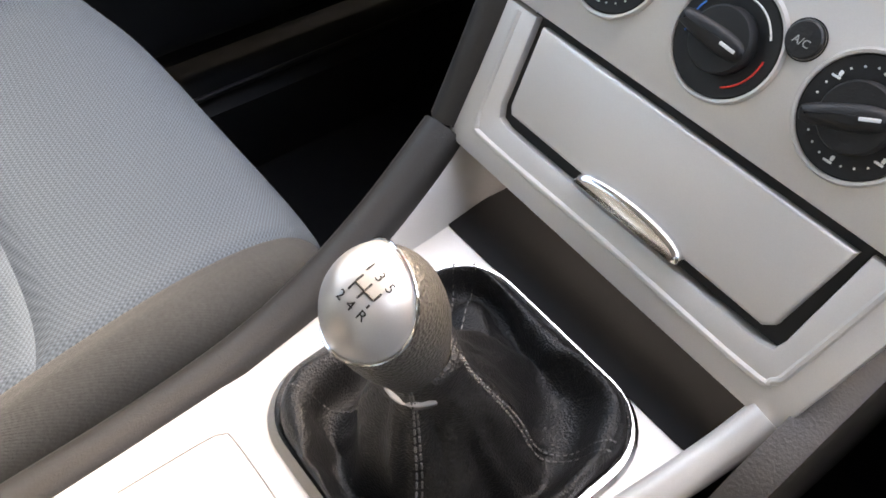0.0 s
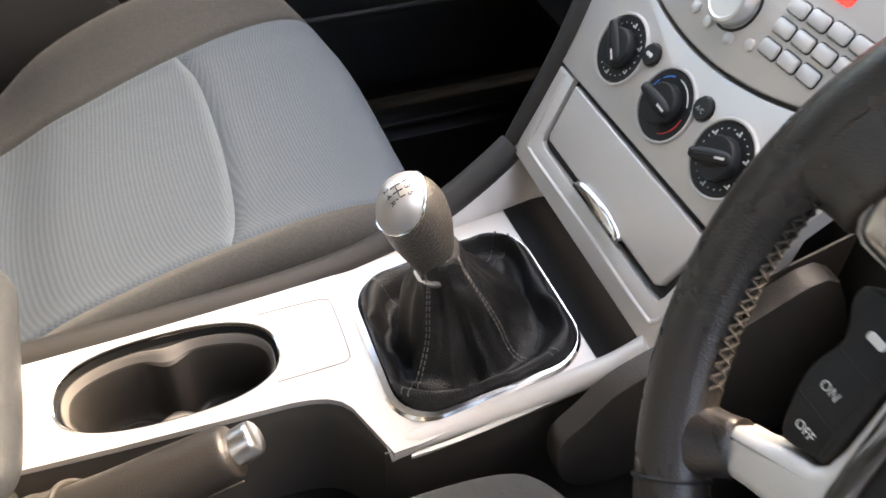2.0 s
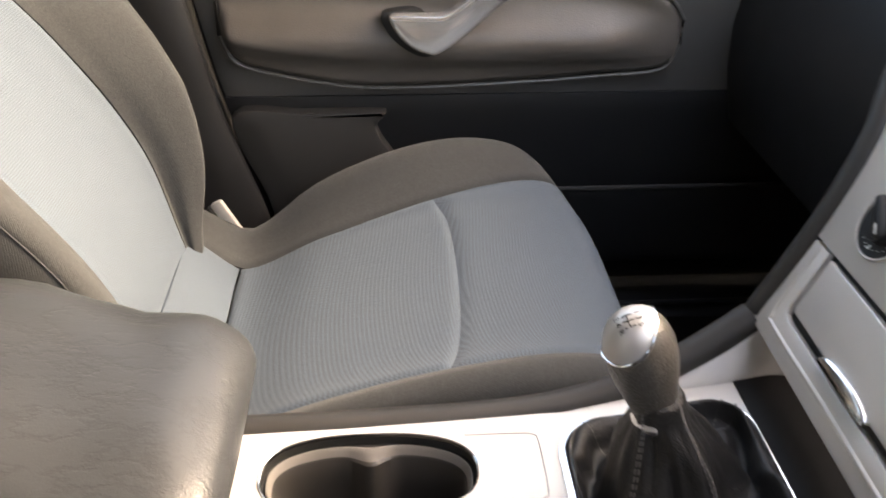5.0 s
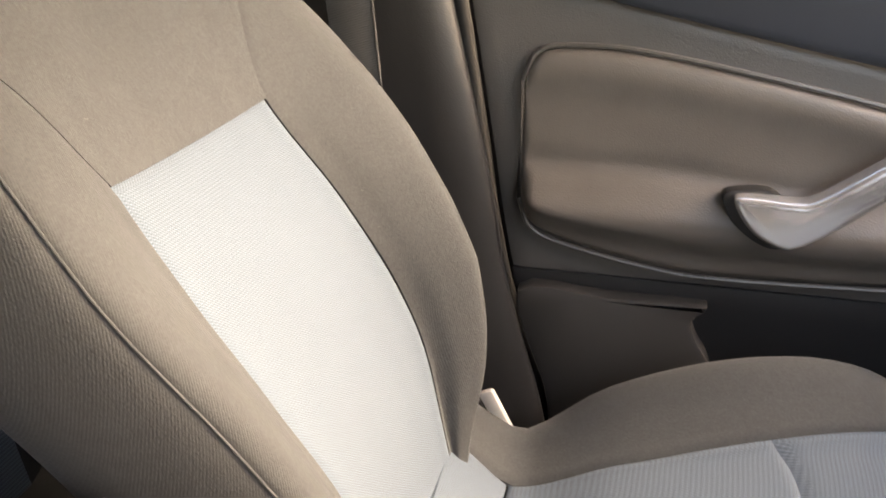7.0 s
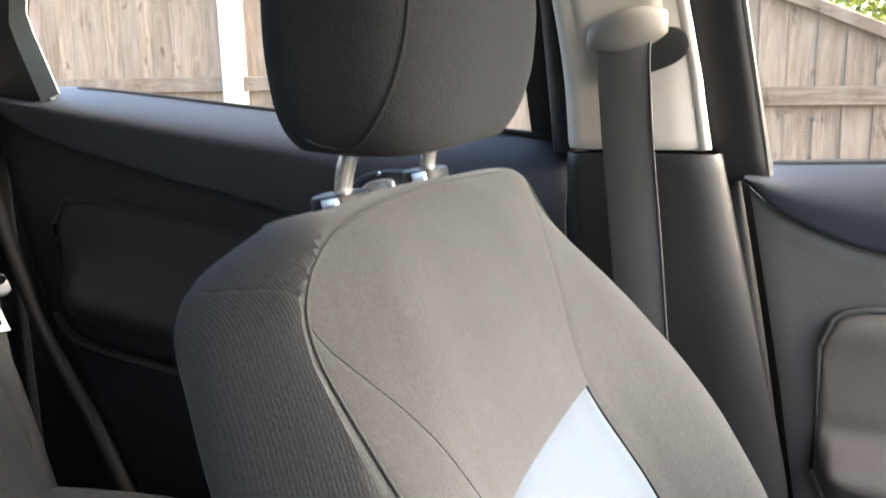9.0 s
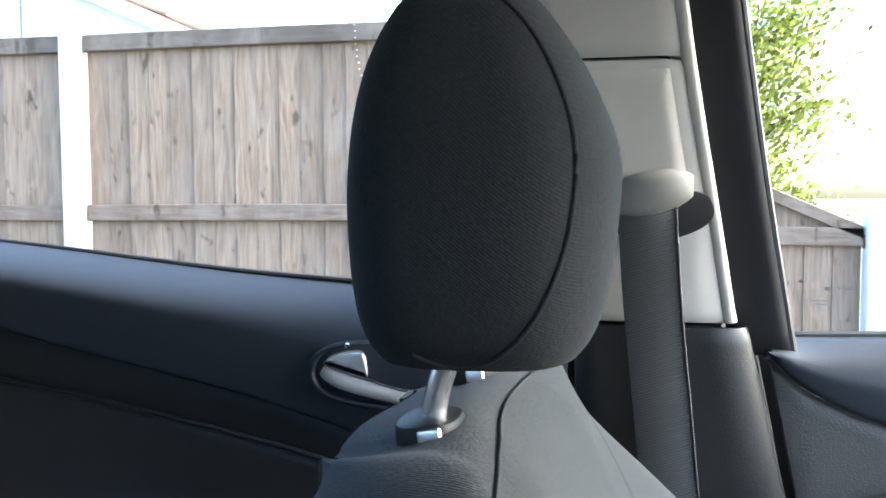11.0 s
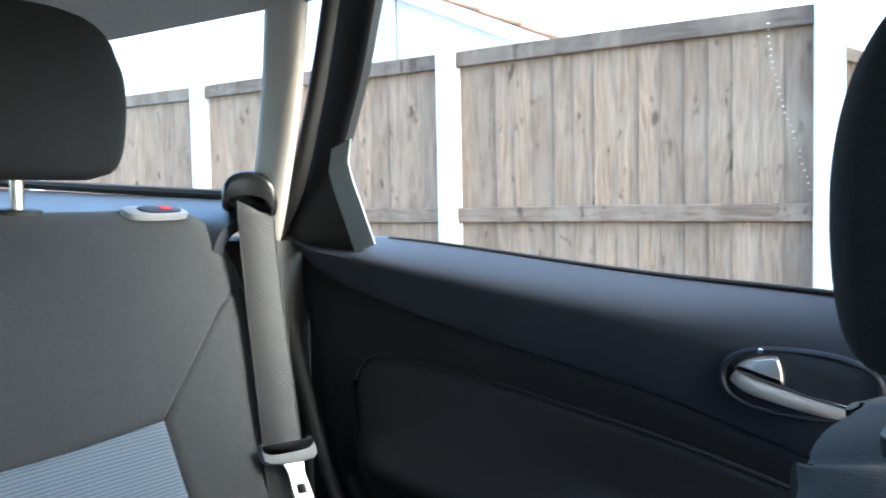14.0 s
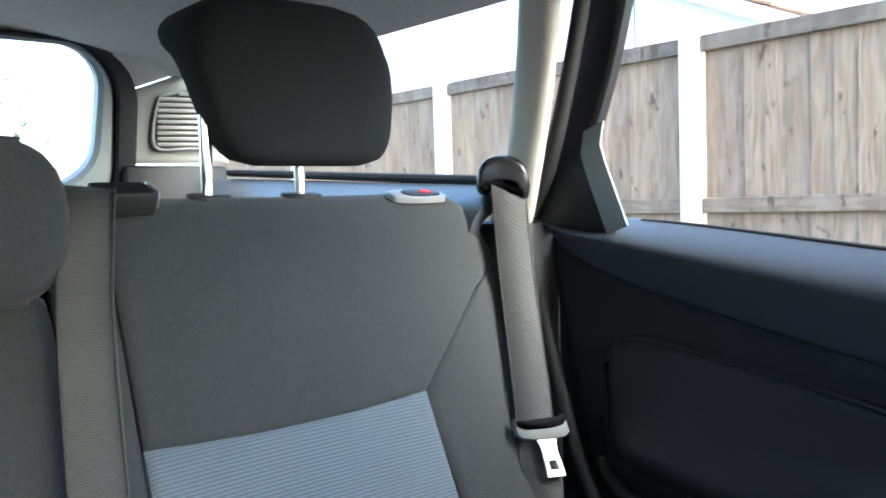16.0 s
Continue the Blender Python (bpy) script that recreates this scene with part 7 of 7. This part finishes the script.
        for dx, dy, w, h in ((0.002, 0.0145, 0.004, 0.002), (0.017, 0.002, 0.002, 0.004), (-0.019, -0.003, 0.002, 0.004), (0.0, -0.0145, 0.004, 0.002)):
            part("symbol", slab(Plane(pf(dx * -sx, dy, 0.0034), pf.u, pf.v), rrect(w, h, 0.0005, 2), 0, 0.0003, 0.0001), INK, pad)
        cf = Plane(W(sx * 0.101, -0.036, -0.004), W.u, W.v)
        cl = part("switch_panel", slab(cf, mir(smooth2([(-0.018, 0.030), (0.002, 0.0330), (0.0070, 0.030), (0.0130, 0.008), (0.0165, -0.0255), (0.010, -0.030), (-0.002, -0.034), (-0.0095, -0.022), (-0.0135, -0.006), (-0.012, 0.010), (-0.020, 0.022)], 4, True)), -0.026, 0.003, 0.003), BLACK, sw, "black cruise switch cluster")
        for y in (-0.0165, 0.006):
            part("key_gap", slab(Plane(cf(-sx * 0.001, y, 0.0026), cf.u, cf.v), rrect(0.022, 0.0010, 0.0003, 2), 0, 0.0006, 0.0002), RUBBER, cl)
        if sx < 0:
            part("lettering", text_bm("ON", Plane(cf(-0.001, -0.007, 0.003), cf.u, cf.v), 0.0056, 0.0001), WHITE, cl)
            part("lettering", text_bm("OFF", Plane(cf(0.003, -0.0245, 0.003), cf.u, cf.v), 0.0052, 0.0001), WHITE, cl)
            part("symbol", slab(Plane(cf(-0.002, 0.018, 0.003), cf.u, cf.v), rrect(0.008, 0.0035, 0.001, 2), 0, 0.0004, 0.0001), WHITE, cl)
    # column shroud with the audio control pod
    col = thing("steering_column", (0.39, 0.16, 0.5), "black steering column shroud with an audio control pod", "steering column")
    back = W.w * -1
    part("shroud", tube([W(0, -0.01, -0.028), W(0, -0.015, -0.08), W(0, -0.02, -0.17)], lambda t: 0.050 + 0.02 * t, 20, flat=0.85), MATTE, col)
    pf = Plane((0.244, 0.125, 0.742), (0.95, 0.05, 0.12), (-0.10, 0.40, 0.9))
    pod = part("audio_pod", slab(pf, smooth2([(-0.038, -0.010), (-0.043, 0.004), (-0.036, 0.018), (-0.020, 0.024), (0.016, 0.021), (0.029, 0.008), (0.024, -0.008), (0.0, -0.011), (-0.02, -0.014)], 4, True), -0.016, 0.008, 0.008, steps=4), BLACK, col, "black audio control pod")
    for u, v in ((-0.031, 0.005), (-0.014, 0.003), (0.002, 0.005), (0.017, 0.006)):
        for du, dv, w, h in ((-0.0030, 0.0005, 0.0022, 0.0036), (0.0004, -0.0006, 0.0022, 0.0026), (0.0034, 0.0004, 0.0018, 0.0034)):
            part("symbol", slab(Plane(pf(u + du, v + dv, 0.008), pf.u, pf.v), rrect(w, h, 0.0006, 2), 0, 0.0004, 0.0001), WHITE, pod)


# ---- outside ----
WOOD = weathered_wood("weathered fence wood", (0.30, 0.205, 0.142))
RAIL_WOOD = weathered_wood("weathered fence rail", (0.20, 0.140, 0.102), (1.0, 0.07, 1.0))
CAP_WOOD = weathered_wood("weathered fence capping", (0.125, 0.098, 0.080), (1.0, 0.07, 1.0))
CONCRETE = Mat("pale concrete", (0.62, 0.60, 0.56), 0.9)
CONCRETE.base(CONCRETE.mix(CONCRETE.noise(6, 6), (0.48, 0.46, 0.42), (0.70, 0.68, 0.64))).bump(CONCRETE.noise(90, 4), 0.3, 0.003)
CONCRETE = CONCRETE.m
GROUND_Z = -0.33
FX = -3.88


def board_mesh(w, h):
    """A feather-edged board, thicker on one side."""
    bm = bmesh.new()
    r = [(0, 0), (0.016, 0), (0.007, w), (0, w)]
    skin(bm, [[(x, y, z) for x, y in r] for z in (0, 0.3 * h, 0.7 * h, h)])
    return finish("board", bm, WOOD, 30)


def fence():
    asphalt = Mat("grey drive", (0.16, 0.155, 0.15), 0.9)
    asphalt.base(asphalt.mix(asphalt.noise(3, 6), (0.11, 0.11, 0.105), (0.22, 0.21, 0.20))).bump(asphalt.noise(160, 3), 0.5, 0.006)
    bm = bmesh.new()
    skin(bm, [[(x, y, GROUND_Z - d) for x in (-300, -20, -6, 0, 6, 20, 300)] for y, d in ((-300, 0), (-20, 0), (-5, 0), (0, 0), (5, 0), (20, 0), (300, 0))], False, False)
    solo("ground", bm, asphalt.m, "grey tarmac drive reaching to the horizon", "ground", kind="structure")
    fn = thing("fence", (FX, -3, GROUND_Z), "weathered close-board fence with concrete posts", "fence")
    posts = [-7.42, -5.40, -3.345, -1.375, 0.50, 2.4]
    for y in posts:
        top = 1.845 if y < 0 else 0.92
        part("post", slab(Plane((FX + 0.02, y, GROUND_Z), (1, 0, 0), (0, 1, 0)), rrect(0.10, 0.112, 0.010, 2), 0, top - GROUND_Z, 0.012), CONCRETE, fn, "pale concrete post")
    rnd = random.Random(11)
    tall = board_mesh(0.128, 1.80 + 0.25)
    meshes = {}
    def rail(y0, y1, z0, z1, h, nm, mat=RAIL_WOOD):
        bm = bmesh.new()
        skin(bm, [[(FX + a, y, z + b) for a, b in ((-0.01, 0), (0.032, 0), (0.036, 0.004), (0.036, h - 0.004), (0.030, h), (-0.01, h))] for y, z in ((y0, z0), ((y0 + y1) / 2, (z0 + z1) / 2 + 0.003), (y1, z1))])
        part(nm, bm, mat, fn)
    spans = [(-9.3, -7.49), (-7.355, -5.465), (-5.335, -3.41), (-3.28, -1.44), (-1.31, 0.435), (0.565, 2.33)]
    for y0, y1 in spans:
        flat = y1 < -1.3
        zt = 1.80
        def top(y):
            return zt if flat else (max(0.80, 1.605 - 0.440 * (y + 1.31)) if y < 0.44 else 0.80)
        n = 16 if flat else 15
        step = (y1 - y0) / n
        for i in range(n):
            y = y0 + i * step
            if flat:
                ob = new("board", tall)
            else:
                key = round(top(y + 0.06), 2)
                if key not in meshes:
                    meshes[key] = board_mesh(0.128, key + 0.25)
                ob = new("board", meshes[key])
            ob.location = (FX - 0.012 + rnd.uniform(-0.003, 0.003), y + rnd.uniform(-0.004, 0.004), -0.25 + rnd.uniform(-0.012, 0.0))
            ob.scale = (1, rnd.uniform(0.90, 1.14), 1)
            ob.parent = fn
            ob.matrix_parent_inverse = base_of(fn).inverted()
        if flat:
            rail(y0, y1, zt - 0.055, zt - 0.055, 0.085, "top_rail", CAP_WOOD)
        else:
            rail(y0, min(y1, 0.44), top(y0) - 0.03, top(min(y1, 0.44)) - 0.03, 0.06, "top_rail")
        rail(y0, y1, 0.885 if flat else 0.78, 0.885 if flat else 0.78, 0.082, "middle_rail")
        rail(y0, y1, 0.02, 0.02, 0.082, "bottom_rail")
        part("gravel_board", block((FX - 0.02, y0, GROUND_Z), (FX + 0.03, y1, -0.24), 0.006), CONCRETE, fn)
    # bungalow beyond
    render_white = Mat("white render", (0.80, 0.78, 0.74), 0.9)
    render_white.base(render_white.mix(render_white.noise(2, 5), (0.74, 0.72, 0.68), (0.84, 0.82, 0.79))).bump(render_white.noise(70, 3), 0.4, 0.006)
    house = thing("house", (-14, -11.6, GROUND_Z), "white rendered bungalow with a tiled gable roof", "house")
    xf = -12.0
    ridge_y, ridge_z = -17.0, 7.99
    gable = [(-27.0, GROUND_Z), (-6.9, GROUND_Z), (-6.9, 3.45), (ridge_y, 7.85), (-27.0, 3.50)]
    bm = bmesh.new()
    skin(bm, [[(x, y, z) for y, z in gable] for x in (xf - 7, xf)])
    part("wall", bm, render_white.m, house, "white rendered gable wall")
    tile = plain("brown roof tile", (0.32, 0.17, 0.11), 0.85)
    for (ya, za), (yb, zb) in (((ridge_y, ridge_z), (-6.45, 3.36)), ((ridge_y, ridge_z), (-27.6, 3.3))):
        bm = bmesh.new()
        d = Vector((0, yb - ya, zb - za)).normalized()
        nrm = Vector((0, -d.z, d.y)) if d.y > 0 else Vector((0, d.z, -d.y))
        for k in range(14):
            p = Vector((0, ya, za)).lerp(Vector((0, yb, zb)), k / 14)
            q = Vector((0, ya, za)).lerp(Vector((0, yb, zb)), (k + 1.08) / 14)
            skin(bm, [[Vector((x, 0, 0)) + w for w in (p, p + nrm * 0.03, q + nrm * 0.09, q + nrm * 0.05)] for x in (xf - 7.2, xf + 0.25)])
        part("roof_slope", bm, tile, house, "brown tiled roof slope")
        part("barge_board", slab(Plane((xf + 0.2, 0, 0), (0, 1, 0), (0, 0, 1)), [(ya, za - 0.02), (yb, zb - 0.02), (yb, zb - 0.22), (ya, za - 0.22)], 0, 0.05, 0.005), plain("cream board", (0.72, 0.68, 0.58), 0.6), house)
    part("ridge_tiles", tube([(xf + 0.2, ridge_y, ridge_z + 0.08), (xf - 7, ridge_y, ridge_z + 0.08)], 0.11, 10), plain("red clay", (0.45, 0.14, 0.07), 0.8), house)
    part("aerial_pole", tube([(xf + 0.1, -9.65, 3.0), (xf + 0.1, -9.65, 5.6)], 0.018, 8), plain("dull pole", (0.2, 0.2, 0.2), 0.5), house)
    low = thing("house", (-20, -28, GROUND_Z), "white rendered house with an orange clay verge", "house")
    bm = bmesh.new()
    skin(bm, [[(x, y, z) for y, z in ((-38, GROUND_Z), (-21.4, GROUND_Z), (-21.4, 6.4), (-26.6, 7.8), (-38, 7.8))] for x in (-28, -20)])
    part("wall", bm, render_white.m, low)
    part("verge", tube([(-19.9, -26.2, 7.82), (-19.9, -21.7, 6.60)], 0.10, 8), plain("orange clay", (0.62, 0.22, 0.12), 0.8), low, "orange clay verge tiles")


def leafy(name, base, height, spread, seed, colour, label, count=2600, cluster=0.5):
    rnd = random.Random(seed)
    tree = thing(name, base, label, "tree")
    b = Vector(base)
    trunk = smooth([b, b + Vector((0.05, 0.03, height * 0.3)), b + Vector((-0.05, 0.05, height * 0.6)), b + Vector((0, 0, height * 0.9))], 6)
    part("trunk", tube(trunk, lambda t: 0.11 * (1 - 0.8 * t) * height / 4, 10), plain("bark " + name, (0.11, 0.08, 0.055), 0.9), tree)
    bml, limbs = bmesh.new(), bmesh.new()
    tips = []
    for i in range(30):
        p0 = trunk[rnd.randrange(5, len(trunk))]
        a, e = rnd.uniform(0, 6.28), rnd.uniform(-0.1, 0.9)
        l = spread * rnd.uniform(0.45, 1.0) * (1.1 - 0.5 * (p0.z - b.z) / height)
        p1 = p0 + Vector((math.cos(a) * l, math.sin(a) * l, l * e))
        tube(smooth([p0, p0.lerp(p1, 0.5) + Vector((0, 0, 0.12 * l)), p1], 4), lambda t: 0.028 * (1 - 0.75 * t) * height / 4, 6, bm=limbs)
        tips += [p0.lerp(p1, q) for q in (0.6, 0.8, 1.0)]
    part("limbs", limbs, plain("limb bark " + name, (0.11, 0.08, 0.055), 0.9), tree)
    for i in range(count):
        c = rnd.choice(tips) + Vector((rnd.gauss(0, 1), rnd.gauss(0, 1), rnd.gauss(0, 0.8))) * cluster * spread * 0.4
        s = rnd.uniform(0.035, 0.075) * height / 4
        u = Vector((rnd.gauss(0, 1), rnd.gauss(0, 1), rnd.gauss(0, 1))).normalized()
        w = u.orthogonal().normalized()
        q = u.cross(w)
        vs = [bml.verts.new(c + w * s * x + q * s * y * 0.6 + u * s * z) for x, y, z in ((-1, 0, 0), (0, 0.8, 0.15), (1, 0, 0), (0, -0.8, 0.15))]
        bml.faces.new(vs)
    lm = Mat("leaves " + name, colour, 0.55)
    geo = lm.n.new("ShaderNodeNewGeometry")
    lm.base(lm.mix(geo.outputs["Random Per Island"], shade(colour, 0.55), shade(colour, 1.6)))
    lm.b.inputs["Transmission Weight"].default_value = 0.0
    ob = part("crown", bml, lm.m, tree)
    ob["kind"] = "stuff"
    return tree


def greenery():
    leafy("tree", (-9.2, 0.80, GROUND_Z), 3.05, 1.0, 2, (0.26, 0.27, 0.035), "broad garden tree with yellow-green leaves behind the fence", 9000, 0.50)
    leafy("tree", (-1.6, -13.5, GROUND_Z), 4.2, 1.5, 7, (0.055, 0.10, 0.03), "green tree behind the car", 3000, 0.5)
    fn = thing("back_fence", (-3.2, -12.4, GROUND_Z), "weathered garden fence behind the car", "fence")
    plank = finish("plank", block((0, -0.015, 0), (0.165, 0.015, 1.58 - GROUND_Z), 0.004), WOOD, 30)
    for i in range(34):
        ob = new("board", plank)
        ob.location = (-7.0 + i * 0.17, -12.40, GROUND_Z + 0.006 * (i % 3) - 0.01)
        ob.parent = fn
        ob.matrix_parent_inverse = base_of(fn).inverted()


shell()
console()
gear_lever()
handbrake()
armrest()
centre_stack()
steering_wheel()
front_seat("passenger_seat", -1, "charcoal cloth passenger seat with blue-grey knitted inserts")
front_seat("driver_seat", 1, "charcoal cloth driver seat with blue-grey knitted inserts")
front_door()
b_pillar()
rear_door()
rear_seat()
c_pillar_and_tail()
greenery()
fence()
